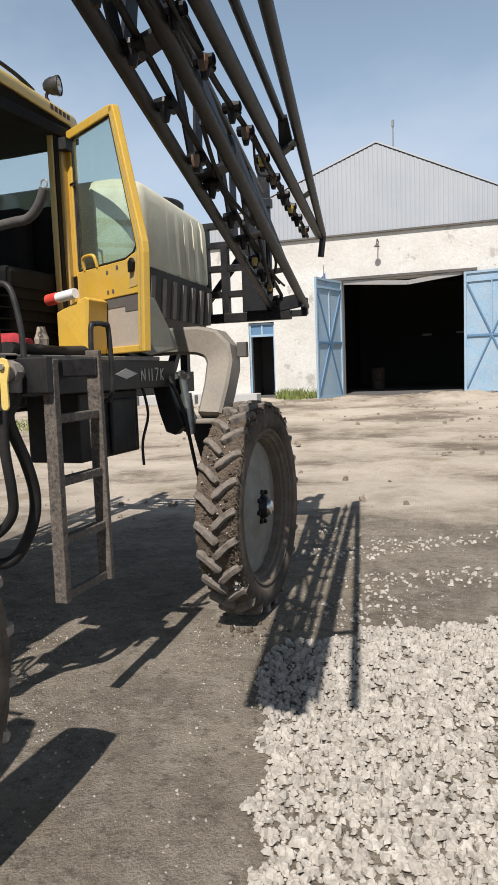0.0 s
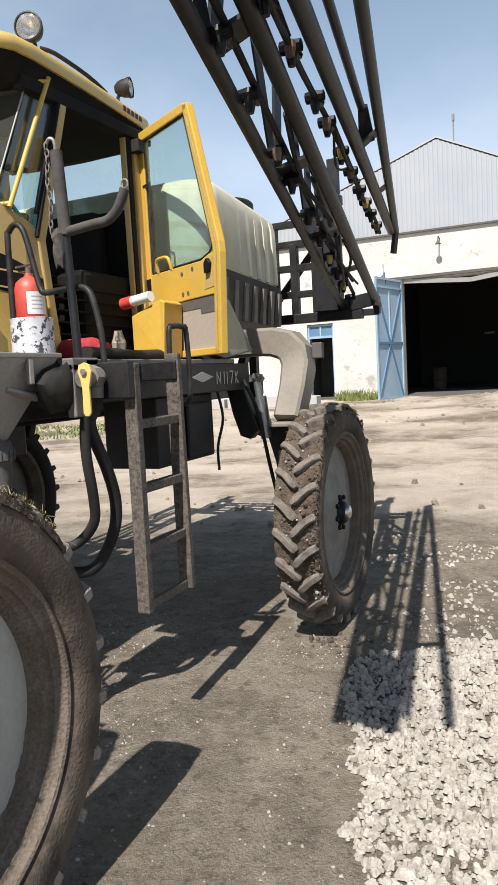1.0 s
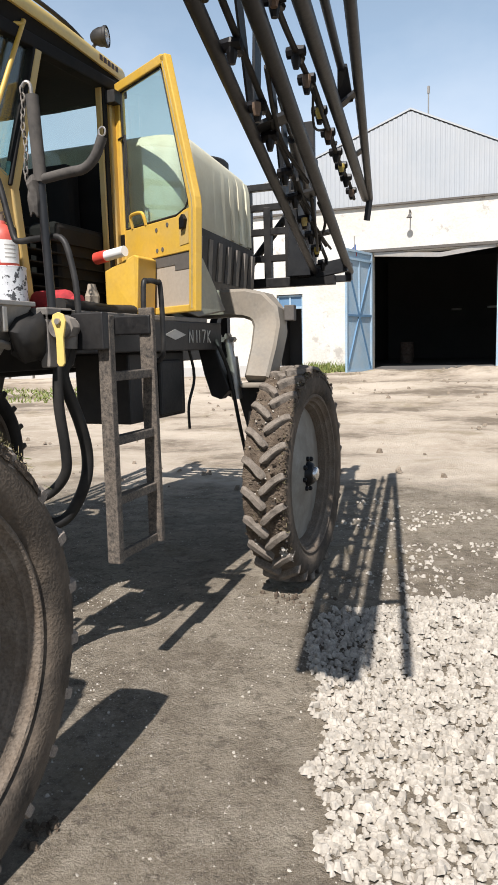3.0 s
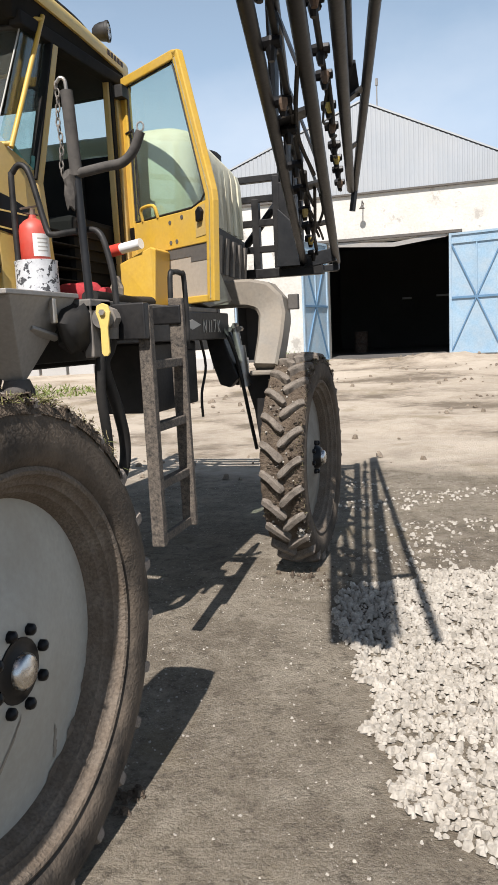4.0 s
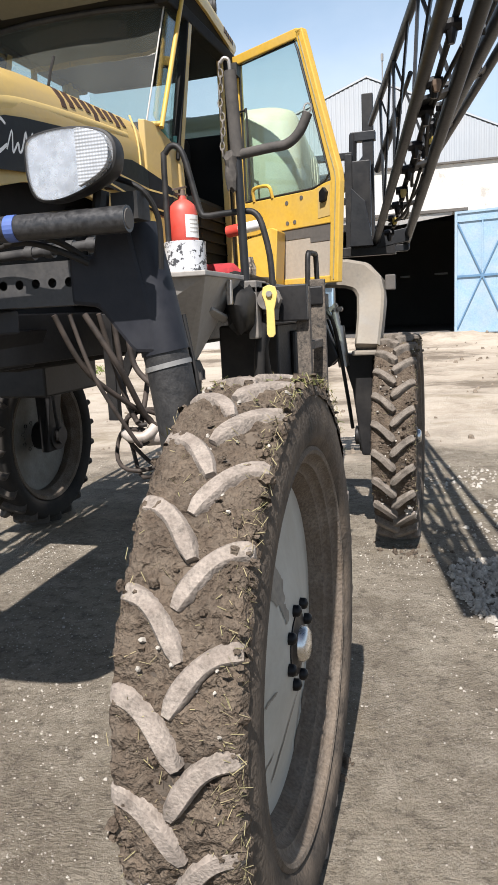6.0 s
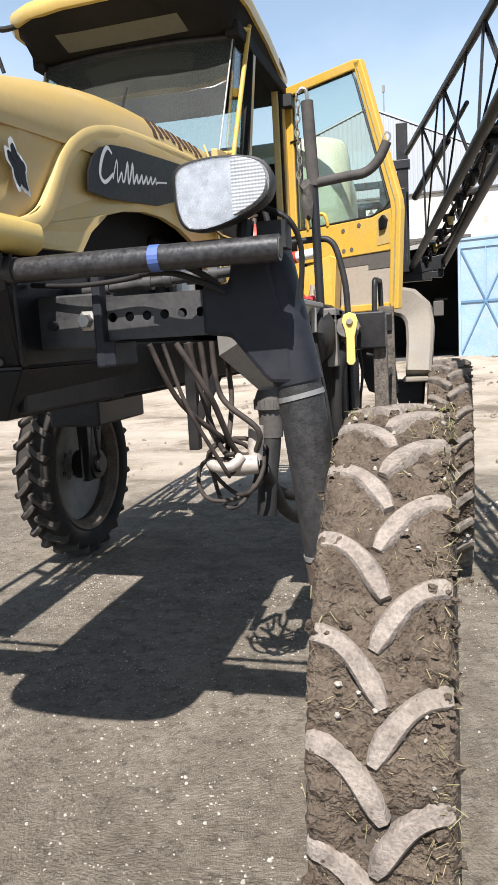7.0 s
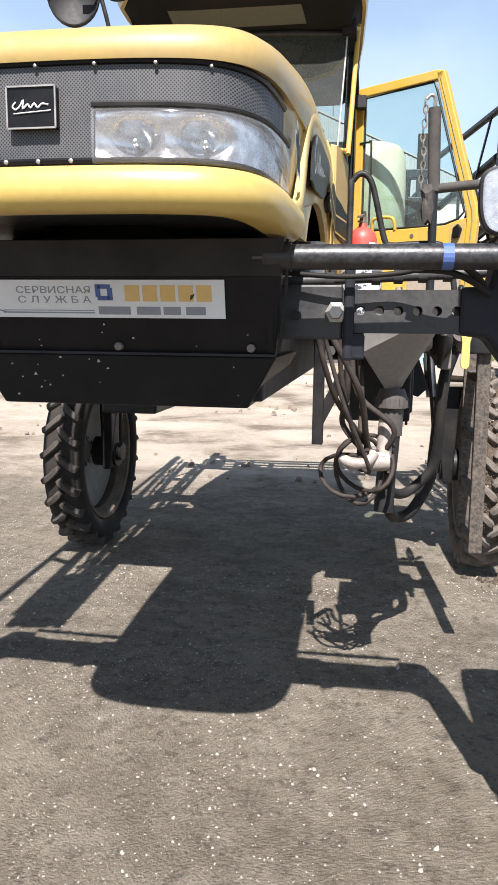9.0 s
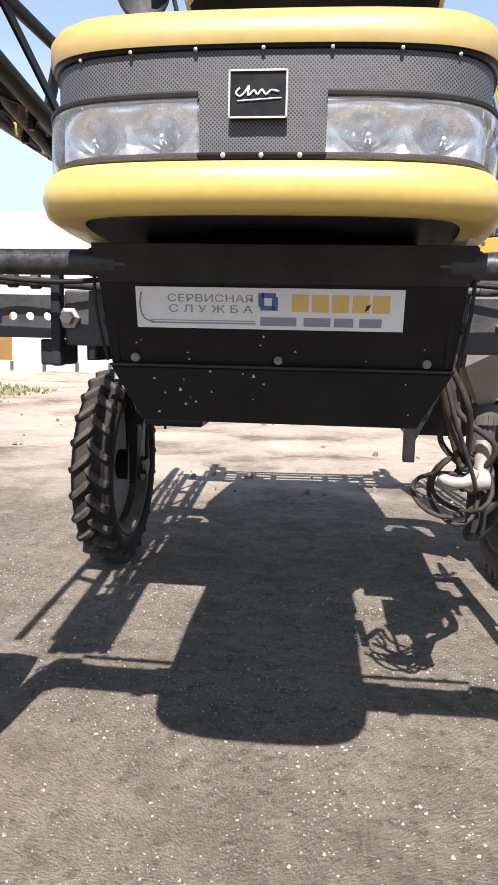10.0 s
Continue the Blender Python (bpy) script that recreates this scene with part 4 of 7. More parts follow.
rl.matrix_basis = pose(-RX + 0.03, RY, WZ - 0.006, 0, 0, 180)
mud_layer(first, 2, (-1.25, 2.5), 0.026, 0.93, 1500, 0.597)
splash(first, ((1.02, 1.08, 0.375, 0.15, 0.046, 0.034), (1.0, 0.9, 0.17, 0.115, 0.010, 0.016), (-1.47, -1.08, 0.10, 0.306, 0.003, 0.008), (-0.9, -0.7, 0.24, 0.36, 0.003, 0.006), (-2.2, -2.05, 0.28, 0.37, 0.005, 0.012), (-0.45, -0.5, 0.33, 0.375, 0.008, 0.016), (-0.25, -0.2, 0.16, 0.22, 0.003, 0.005)), 3, 0.010)
mud_layer(rr, 8, (-0.7, 2.3), 0.012, 0.97, 350, 0.584)


# bonnet ---------------------------------------------------------------
def plan(inset=0.0, n_front=26):
    """The bonnet's outline seen from above, from the rear on -x round the nose to the rear on +x."""
    half = [(0.0, -0.436), (0.10, -0.434), (0.20, -0.426), (0.288, -0.406), (0.346, -0.366), (0.380, -0.30), (0.396, -0.21), (0.404, -0.10), (0.409, 0.0), (0.414, 0.15), (0.418, 0.5), (0.42, 0.95), (0.425, 1.36)]
    pts = [Vector((x, y, 0)) for x, y in half]
    pts = curve_through(pts, 4)
    full = [Vector((-p.x, p.y, 0)) for p in reversed(pts[1:])] + pts
    out = []
    for i, p in enumerate(full):
        d = (full[min(i + 1, len(full) - 1)] - full[max(i - 1, 0)]).normalized()
        out.append(p + Vector((-d.y, d.x, 0)) * inset)
    return out


def slope(y):
    t = min(1.0, max(0.0, (y + 0.40) / 1.05))
    return 0.075 * (1 - math.exp(-(y + 0.436) / 0.48)) + 0.046 * (y + 0.436) + 0.090 * t * t * (3 - 2 * t)


def bonnet():
    rows = []
    for inset, z, k in ((0.02, 1.888, 0.25), (-0.002, 1.884, 0.28), (-0.006, 1.895, 0.4), (-0.005, 1.915, 0.6), (0.008, 1.930, 0.80), (0.035, 1.942, 0.93), (0.075, 1.949, 1.0), (0.13, 1.955, 1.0), (0.20, 1.960, 1.0), (0.28, 1.964, 1.0), (0.36, 1.967, 1.0)):
        ring = []
        for p in plan(min(inset, 0.36)):
            q = p.copy()
            q.z = z + k * slope(p.y)
            ring.append(q)
        rows.append(ring)
    rows.append([Vector((0.0, q.y, q.z + 0.003)) for q in rows[-1]])
    f = Form().loft(rows, caps=False, closed=False)
    hood = part("bonnet", f, YELLOW, sprayer, "dusty yellow engine bonnet", smooth=50)
    hood.location.x = -0.012
    # lower lip round the nose
    lip = []
    for inset, z in ((0.05, 1.640), (0.004, 1.636), (-0.016, 1.648), (-0.024, 1.672), (-0.020, 1.697), (-0.007, 1.712), (0.03, 1.716)):
        ring = []
        for p in plan(inset):
            if p.y < 0.03:
                q = p.copy()
                q.z = z
                ring.append(q)
        lip.append(ring)
    m = min(len(q) for q in lip)
    lip = [q[(len(q) - m) // 2:(len(q) - m) // 2 + m] for q in lip]
    part("bumper_lip", Form().loft(lip, caps=False, closed=False), ROOF_YELLOW, hood, "bright yellow rounded bumper lip", smooth=50)
    # perforated grille behind lamps
    # Added black sheet: the dark void under the lip is put into its colour.
    fill = Form().loft([[Vector((p.x, p.y, z)) for p in plan(i_)][8:-8] for i_, z in ((0.03, 1.645), (0.08, 1.648), (0.16, 1.652), (0.28, 1.655))], caps=False, closed=False)
    part("under_tray", fill, BLACK_CLEAN, hood, "added black sheet for the dark gap under the lip", smooth=40)
    upper = [[Vector((p.x, p.y, z)) for p in plan(0.009) if p.y < -0.10] for z in (1.810, 1.895)]
    middle = [[Vector((p.x, p.y, z)) for p in plan(0.009) if abs(p.x) < 0.102] for z in (1.70, 1.810)]
    part("grille", Form().loft(upper, caps=False, closed=False).loft(middle, caps=False, closed=False), grille_material(), hood, "black perforated metal grille", smooth=50)
    rim_ = Form()
    for z in (1.722, 1.884):
        rim_.tube([Vector((p.x, p.y, z)) for p in plan(0.008) if p.y < -0.11], 0.006, 6)
    part("grille_frame", rim_, BLACK_CLEAN, hood)
    for x in (-0.30, -0.21, -0.105, 0.0, 0.105, 0.21, 0.30):
        y = min((abs(p.x - x), p.y) for p in plan(0.0))[1]
        part("rivet", Form().lathe([(y - 0.001, 0.0), (y + 0.0, 0.003), (y + 0.009, 0.0035)], 8, (x, 0, 1.878), "y"), ZINC, hood)
    for x in (-0.06, 0.06, 0.0):
        y = -0.434
        part("rivet", Form().lathe([(y - 0.002, 0.0), (y - 0.001, 0.004), (y + 0.01, 0.005)], 8, (x, 0, 1.722), "y"), ZINC, hood)
    for s in (-1, 1):
        rows = []
        for inset, z in ((0.014, 1.716), (-0.002, 1.718), (-0.006, 1.727), (-0.006, 1.798), (-0.002, 1.806), (0.014, 1.808)):
            ring = [Vector((p.x, p.y, z + (0.02 * max(0, abs(p.x) - 0.25) if z > 1.75 else 0))) for p in plan(inset) if s * p.x > 0.098 and p.y < -0.105]
            rows.append(ring)
        m = min(len(q) for q in rows)
        rows = [q[:m] if s < 0 else q[len(q) - m:] for q in rows]
        light = part("headlight", Form().loft(rows, caps=False, closed=False), HAZY_LENS, hood, "wide hazy clear-lens headlight", smooth=45)
        part("reflector", reflector(s), REFLECTOR, light, "silvered reflector with two bowls", smooth=60)
        for bx in (0.165, 0.285):
            by = min((abs(p.x - s * bx), p.y) for p in plan(0.045))[1]
            part("bulb", Form().lathe([(by - 0.022, 0.0), (by - 0.020, 0.005), (by - 0.006, 0.007), (by + 0.012, 0.009)], 12, (s * bx, 0, 1.758), "y"), CHROME, light, smooth=50)
        surround = [Vector((p.x, p.y, 1.812)) for p in plan(-0.002) if s * p.x > 0.09 and p.y < -0.105]
        part("lamp_surround", Form().tube(surround, 0.005, 6), PLASTIC, light)
        inner = 0.095 * s
        part("lamp_surround", Form().box(min(inner - 0.004, inner + 0.004), max(inner - 0.004, inner + 0.004), -0.393, -0.375, 1.716, 1.815), PLASTIC, light)
    plate = part("badge", Form().box(-0.050, 0.038, -0.441, -0.422, 1.775, 1.843), BLACK_CLEAN, hood, "small black nameplate with a pale border", bevel=0.002)
    br = Form()
    for a, c in (((-0.050, 1.775), (0.038, 1.775)), ((0.038, 1.775), (0.038, 1.843)), ((0.038, 1.843), (-0.050, 1.843)), ((-0.050, 1.843), (-0.050, 1.775))):
        br.beam((a[0], -0.4425, a[1]), (c[0], -0.4425, c[1]), 0.0028, 0.0028)
    part("badge_border", br, ZINC, plate)
    sw = Form().tube([(-0.040 + dx, -0.4425, 1.808 + dz) for dx, dz in ((0.006, 0.010), (0.0, 0.003), (0.006, -0.002), (0.014, 0.004), (0.020, 0.013), (0.019, -0.001), (0.028, 0.006), (0.033, 0.0), (0.040, 0.007), (0.046, 0.0), (0.054, 0.006), (0.066, 0.004))], 0.0016, 5, 4).tube([(-0.038, -0.4425, 1.799), (0.030, -0.4425, 1.803)], 0.0011, 5)
    part("badge_mark", sw, WHITE, plate, "pale wavy mark")
    # sides
    for s in (-1, 1):
        poly = [(0.02, 1.655), (0.20, 1.662), (0.26, 1.72), (0.36, 1.778), (0.47, 1.805), (0.62, 1.826), (0.77, 1.83), (0.92, 1.815), (1.06, 1.78), (1.15, 1.735), (1.21, 1.66), (1.23, 1.60), (1.38, 1.58), (1.38, 2.06), (1.0, 2.03), (0.4, 1.99), (0.0, 1.95), (-0.12, 1.91), (-0.115, 1.68)]
        v, n = [], len(poly)
        for d in (0.0, -0.018):
            for y, z in poly:
                xx = 0.388 + 0.0 if y < -0.05 else (0.405 if y < 0.1 else 0.415)
                v.append((s * (xx + d + 0.004), y, z))
        f = Form().add(v, [tuple(range(n)), tuple(range(2 * n - 1, n - 1, -1))] + [(i, i + n, (i + 1) % n + n, (i + 1) % n) for i in range(n)])
        part("side_panel", f, YELLOW, hood, "yellow side panel with a wheel-arch cut-out")
        bead = [Vector((0, y, z)) for y, z in ((-0.20, 1.676), (-0.12, 1.682), (-0.03, 1.698), (0.045, 1.738), (0.105, 1.812), (0.155, 1.880), (0.225, 1.940), (0.32, 1.984), (0.44, 2.014), (0.68, 2.046), (0.98, 2.075), (1.22, 2.092))]
        bead, rows = curve_through(bead, 5), []
        face = lambda y: 0.4185 if y > 0.14 else 0.4195 - 0.007 * y if y > 0.0 else 0.4195 + 0.085 * y
        for i, p in enumerate(bead):
            g = (bead[min(i + 1, len(bead) - 1)] - bead[max(i - 1, 0)]).normalized()
            q = Vector((0, -g.z, g.y)) * (0.021 if p.y < 0.5 else 0.021 - 0.010 * (p.y - 0.5) / 0.7)
            rows.append([Vector((s * (face(p.y) + lift_), p.y + q.y * m_, p.z + q.z * m_)) for m_, lift_ in ((-1.0, -0.016), (-1.0, 0.001), (-0.72, 0.0045), (0.72, 0.0045), (1.0, 0.001), (1.0, -0.016))])
        part("bead", Form().loft(rows[3:]), BEAD_YELLOW, hood, "pale raised yellow moulding", smooth=50)
        decal = [(0.25, 1.822), (0.258, 1.875), (0.285, 1.915), (0.335, 1.950), (0.40, 1.972), (0.50, 1.988), (0.75, 2.015), (1.0, 2.04), (1.20, 2.045), (1.30, 2.02), (1.10, 1.965), (0.86, 1.895), (0.72, 1.86), (0.5, 1.836), (0.36, 1.822)]
        part("side_decal", Form().prism(decal, "x", *sorted((s * 0.4215, s * 0.4272))), BLACK_CLEAN, hood, "black swoosh decal")
        part("decal_stripe", Form().prism([(0.9, 1.885), (1.12, 1.955), (1.34, 1.985), (1.34, 1.925), (1.15, 1.885), (1.0, 1.86)], "x", *sorted((s * 0.4215, s * 0.4266))), BLACK_CLEAN, hood)
        stroke = [(0.40, 1.948), (0.372, 1.958), (0.338, 1.925), (0.318, 1.878), (0.345, 1.862), (0.40, 1.895)]
        part("decal_mark", ribbon(stroke, 0.0060, s * 0.4280), WHITE, hood, "white curved stroke")
        wave = [(0.395, 1.880)]
        for i, h in enumerate((0.060, 0.026, 0.058, 0.056, 0.024, 0.024, 0.022, 0.022, 0.020)):
            y = 0.412 + i * 0.036
            z = 1.878 + 0.0055 * i
            wave += [(y + h * 0.28, z + h), (y + h * 0.10 + 0.006, z + 0.002), (y + 0.024, z + 0.010)]
        part("decal_mark", ribbon(wave + [(0.80, 1.945)], 0.0042, s * 0.4280), WHITE, hood, "white wavy stroke")
        for i, tall in enumerate((0.036, 0.030, 0.024, 0.026, 0.036, 0.025, 0.025, 0.030, 0.024)):
            y = 0.745 + i * 0.056
            rows = []
            for step in range(5):
                ins = 0.008 - 0.4 * (tall - 0.024) + 0.26 * step * tall
                q, out_ = on_shoulder(y, ins, 0.0), on_shoulder(y + 0.032, ins, 0.0)
                rows.append([Vector((s * (c.x + o * 0.7), c.y, c.z + o * 0.7)) for c, o in ((q, -0.002), (q, 0.003), (out_, 0.003), (out_, -0.002))])
            part("decal_block", Form().loft(rows), BROWN_PRINT, hood, "dark brown printed block")
        back = part("sticker", patch_form(1.0, s, 0.0012), WHITE, hood, "small ragged black sticker with a white edge")
        part("sticker_print", patch_form(0.80, s, 0.0022), BLACK_CLEAN, back)
        part("strap", Form().tube([(s * 0.402, 1.292, 2.185), (s * 0.428, 1.296, 2.09), (s * 0.434, 1.298, 1.92), (s * 0.440, 1.295, 1.70)], 0.0042, 8, 4), BEAD_YELLOW, hood, "yellow latch rod")
        part("latch", Form().box(*sorted((s * 0.42, s * 0.455)), 1.275, 1.315, 1.655, 1.71), PLASTIC, hood)
        part("inner_arch", Form().box(*sorted((s * 0.26, s * 0.30)), 0.05, 1.30, 1.30, 1.95), CABIN, hood, "dark engine bay")
    part("engine", Form().box(-0.26, 0.26, 0.02, 1.3, 1.28, 1.86).box(-0.32, 0.32, 0.9, 1.2, 1.45, 1.8), CABIN, sprayer, "dark oily engine block", bevel=0.02)
    part("filter", Form().lathe([(1.50, 0.05), (1.76, 0.05)], 16, (0.36, 1.02, 0), "z", True), ZINC, sprayer, "grey metal filter can")
    return hood


def on_shoulder(y, inset, lift_):
    """A place on the bonnet's rounded shoulder, by its distance in from the flank."""
    steps = ((-0.005, 1.915, 0.6), (0.008, 1.930, 0.80), (0.035, 1.942, 0.93), (0.075, 1.949, 1.0))
    half = min((abs(p.y - y), p.x) for p in plan(0.0) if p.x > 0)[1]
    for (i0, z0, k0), (i1, z1, k1) in zip(steps, steps[1:]):
        if inset <= i1:
            t = (inset - i0) / (i1 - i0)
            return Vector((half - inset, y, z0 + (z1 - z0) * t + (k0 + (k1 - k0) * t) * slope(y) + lift_))
    return Vector((half - inset, y, 1.949 + slope(y) + lift_))


def reflector(s):
    """The silvered back of a headlight: a flat ground with two round bowls pressed into it."""
    path = [p for p in plan(0.012) if s * p.x > 0.098 and p.y < -0.105]
    rows = []
    for k in range(13):
        z = 1.720 + 0.086 * k / 12
        row = []
        for i, p in enumerate(path):
            d = (path[min(i + 1, len(path) - 1)] - path[max(i - 1, 0)]).normalized()
            deep = 0.004
            for bx in (0.165, 0.285):
                r2 = ((abs(p.x) - bx) / 0.056) ** 2 + ((z - 1.760) / 0.042) ** 2
                deep = max(deep, 0.050 * (1 - r2))
            q = p + Vector((-d.y, d.x, 0)) * deep
            row.append(Vector((q.x, q.y, z)))
        rows.append(row)
    return Form().loft(rows, caps=False, closed=False)


def ribbon(points, half, x):
    """A flat painted stroke on an upright side panel."""
    pts = curve_through([Vector((x, y, z)) for y, z in points], 4)
    rows = []
    for i, p in enumerate(pts):
        g = (pts[min(i + 1, len(pts) - 1)] - pts[max(i - 1, 0)]).normalized()
        q = Vector((0, -g.z, g.y)) * half * (0.6 + 0.5 * math.sin(math.pi * (i + 1) / (len(pts) + 1)))
        rows.append([p - q, p + q])
    return Form().loft(rows, caps=False, closed=False)


def patch_form(size, s, lift):
    """A ragged upright patch lying on the bonnet's rounded flank."""
    v, n = [], 40
    for j in range(n):
        t = 6.2832 * j / n
        r_ = size * (0.92 + 0.16 * math.sin(5 * t + 0.6) + 0.06 * math.sin(11 * t))
        a, c = 0.034 * r_ * math.cos(t), 0.058 * r_ * math.sin(t)
        y, z = -0.058 + a - 0.35 * c, 1.817 + c
        px = min((abs(p.y - y), p.x) for p in plan(0.0) if p.x > 0)[1]
        v.append((s * (px + 0.0105 + lift), y, z))
    px = min((abs(p.y + 0.058), p.x) for p in plan(0.0) if p.x > 0)[1]
    v.append((s * (px + 0.0105 + lift), -0.058, 1.817))
    return Form().add(v, [(j, (j + 1) % n, n) for j in range(n)])


def grille_material():
    m = material("perforated_black_sheet", (0.085, 0.086, 0.090), rough=0.45, spread=0.2, bump=0.0, dust=0.35, dusty=(0.15, 0.14, 0.125), dust_scale=6)
    n, k = m.node_tree.nodes, m.node_tree.links
    b = n["Principled BSDF"]
    where, cut = n.new("ShaderNodeNewGeometry"), n.new("ShaderNodeSeparateXYZ")
    k.new(where.outputs["Position"], cut.inputs[0])

    def wave(value, period, shift=0.0):
        a = n.new("ShaderNodeMath")
        a.operation = "MULTIPLY_ADD"
        a.inputs[1].default_value, a.inputs[2].default_value = 2 * math.pi / period, shift
        k.new(value, a.inputs[0])
        c = n.new("ShaderNodeMath")
        c.operation = "COSINE"
        k.new(a.outputs[0], c.inputs[0])
        return c.outputs[0]
    mul = n.new("ShaderNodeMath")
    mul.operation = "MULTIPLY"
    k.new(wave(cut.outputs["X"], 0.0064), mul.inputs[0])
    k.new(wave(cut.outputs["Z"], 0.0064), mul.inputs[1])
    hole = n.new("ShaderNodeMath")
    hole.operation = "GREATER_THAN"
    hole.inputs[1].default_value = 0.22
    k.new(mul.outputs[0], hole.inputs[0])
    old = b.inputs["Base Color"].links[0].from_socket
    mix = n.new("ShaderNodeMixRGB")
    mix.inputs["Color2"].default_value = (0.004, 0.004, 0.004, 1)
    k.new(hole.outputs[0], mix.inputs["Fac"])
    k.new(old, mix.inputs["Color1"])
    k.new(mix.outputs["Color"], b.inputs["Base Color"])
    return m


bonnet()


# front panel ----------------------------------------------------------
def front_panel():
    lean = lambda z: -0.058 - 0.26 * (z - 1.385) if z > 1.385 else -0.055
    p = Form()
    pts = [(-0.385, 1.625), (0.385, 1.625), (0.365, 1.382), (-0.365, 1.382)]
    v = [(x, lean(z), z) for x, z in pts] + [(x, lean(z) + 0.03, z) for x, z in pts]
    p.add(v, [(0, 1, 2, 3), (7, 6, 5, 4), (0, 4, 5, 1), (1, 5, 6, 2), (2, 6, 7, 3), (3, 7, 4, 0)])
    panel = part("front_panel", p, BLACK_CLEAN, sprayer, "black painted steel front panel with chips", bevel=0.003)
    part("panel_strip", Form().add([(x, lean(z) + o, z) for o in (-0.006, 0.002) for x, z in ((-0.388, 1.63), (0.388, 1.63), (0.378, 1.552), (-0.378, 1.552))], [(0, 1, 2, 3), (7, 6, 5, 4), (0, 4, 5, 1), (1, 5, 6, 2), (2, 6, 7, 3), (3, 7, 4, 0)]), BLACK, panel, "dusty upper strip", bevel=0.002)
    chin = Form()
    a = [(-0.368, 1.378), (0.368, 1.378), (0.300, 1.258), (-0.300, 1.258)]
    v = [(x, -0.060 if z > 1.3 else -0.04, z) for x, z in a] + [(x * 0.96, 0.62, z) for x, z in a]
    chin.add(v, [(0, 1, 2, 3), (7, 6, 5, 4), (0, 4, 5, 1), (1, 5, 6, 2), (2, 6, 7, 3), (3, 7, 4, 0)])
    part("chin_guard", chin, BLACK_CLEAN, panel, "black trapezoid underguard", bevel=0.004)
    part("panel_seam", Form().beam((-0.366, -0.064, 1.381), (0.366, -0.064, 1.381), 0.01, 0.006), BLACK, panel)
    for s in (-1, 1):
        part("cheek", Form().prism([(-0.06, 1.385), (-0.115, 1.62), (0.30, 1.62), (0.30, 1.385)], "x", *sorted((s * 0.345, s * 0.362))), BLACK_CLEAN, panel, bevel=0.003)
        part("cable", Form().tube([(s * 0.392, -0.10, 1.63), (s * 0.388, -0.09, 1.5), (s * 0.372, -0.062, 1.39)], 0.004, 6, 4), HOSE, panel)
    for x in (-0.31, 0.0, 0.31):
        part("bolt", Form().lathe([(-0.075, 0.0), (-0.072, 0.009), (-0.05, 0.011)], 10, (x, 0, 1.397), "y"), STEEL_DUSTY, panel, smooth=40)
    for x, z in ((-0.33, 1.588), (0.33, 1.59)):
        part("slot", Form().box(x - 0.012, x + 0.012, lean(z) - 0.008, lean(z), z - 0.003, z + 0.003), SEAM, panel)
    # sign board, in its own slanted plane
    base = Matrix.Translation((-0.300, lean(1.462) - 0.0035, 1.462)) @ Matrix.Rotation(math.atan(0.26), 4, "X") @ Matrix.Rotation(radians(90), 4, "X")
    place = lambda f, d=0.0: [base @ Vector((x, y, z + d)) for x, y, z in f.v]
    W, H = 0.555, 0.086
    sign = Form()
    sign.box(0, W, 0, H, 0, 0.002)
    sign.v = place(sign)
    board = part("sign_board", sign, WHITE, panel, "worn white service sign")
    part("lettering", text_form("СЕРВИСНАЯ", 0.0215, base @ Matrix.Translation((0.066, 0.056, 0.0025)), 0.0004, 0.18), GREY_LABEL, board, "grey printed words")
    part("lettering", text_form("С Л У Ж Б А", 0.0215, base @ Matrix.Translation((0.068, 0.034, 0.0025)), 0.0004, 0.178), GREY_LABEL, board, "grey printed words")

    def bars(name, spec, mat, label):
        f = Form()
        for x, y, w, h in spec:
            f.box(x, x + w, y, y + h, 0.0022, 0.003)
        f.v = place(f)
        part(name, f, mat, board, label)
    bars("name_shape", [(0.327 + i * 0.0412, 0.038, 0.034, 0.036) for i in range(5)], GOLD, "five faded orange blocks")
    bars("name_shape", [(0.258, 0.048, 0.012, 0.028), (0.286, 0.040, 0.012, 0.028), (0.264, 0.066, 0.03, 0.010), (0.262, 0.040, 0.03, 0.010)], BLUE_PRINT, "dark blue hexagon mark")
    bars("number_bar", [(0.262, 0.008, 0.075, 0.018), (0.352, 0.008, 0.055, 0.018), (0.414, 0.008, 0.04, 0.018), (0.466, 0.008, 0.045, 0.018)], GREY_LABEL, "plain grey bar of print")
    bars("underline", [(0.03, 0.010, 0.222, 0.003), (0.03, 0.016, 0.222, 0.0015)], GREY_LABEL, "thin grey line")
    sweep = Form().tube([(0.012, 0.075, 0.0025), (0.008, 0.045, 0.0025), (0.016, 0.02, 0.0025), (0.04, 0.0115, 0.0025)], 0.0016, 5, 4)
    sweep.v = place(sweep)
    part("underline", sweep, GREY_LABEL, board)
    part("label_tear", Form().add([base @ Vector(p) for p in ((0.478, 0.052, 0.0032), (0.488, 0.056, 0.0034), (0.484, 0.046, 0.0032), (0.476, 0.040, 0.0034))], [(0, 1, 2, 3)]), BROWN_PRINT, board)
    r = random.Random(11)
    chips = Form()
    for i in range(26):
        x, z = r.uniform(-0.33, 0.33), r.choice((r.uniform(1.275, 1.37), r.uniform(1.395, 1.45)))
        if abs(x) < 0.30 or z > 1.34:
            s = r.uniform(0.0015, 0.0042)
            y = (-0.061 - 0.0006 if z > 1.385 else -0.04 - 0.020 * (z - 1.258) / 0.12) - 0.0015
            if z > 1.385:
                y = lean(z) - 0.001
            chips.add([(x - s, y, z - s * 0.5), (x + s, y, z - s * 0.4), (x + s * 0.6, y, z + s * 0.6), (x - s * 0.4, y, z + s * r.uniform(0.4, 1.6))], [(0, 1, 2, 3)])
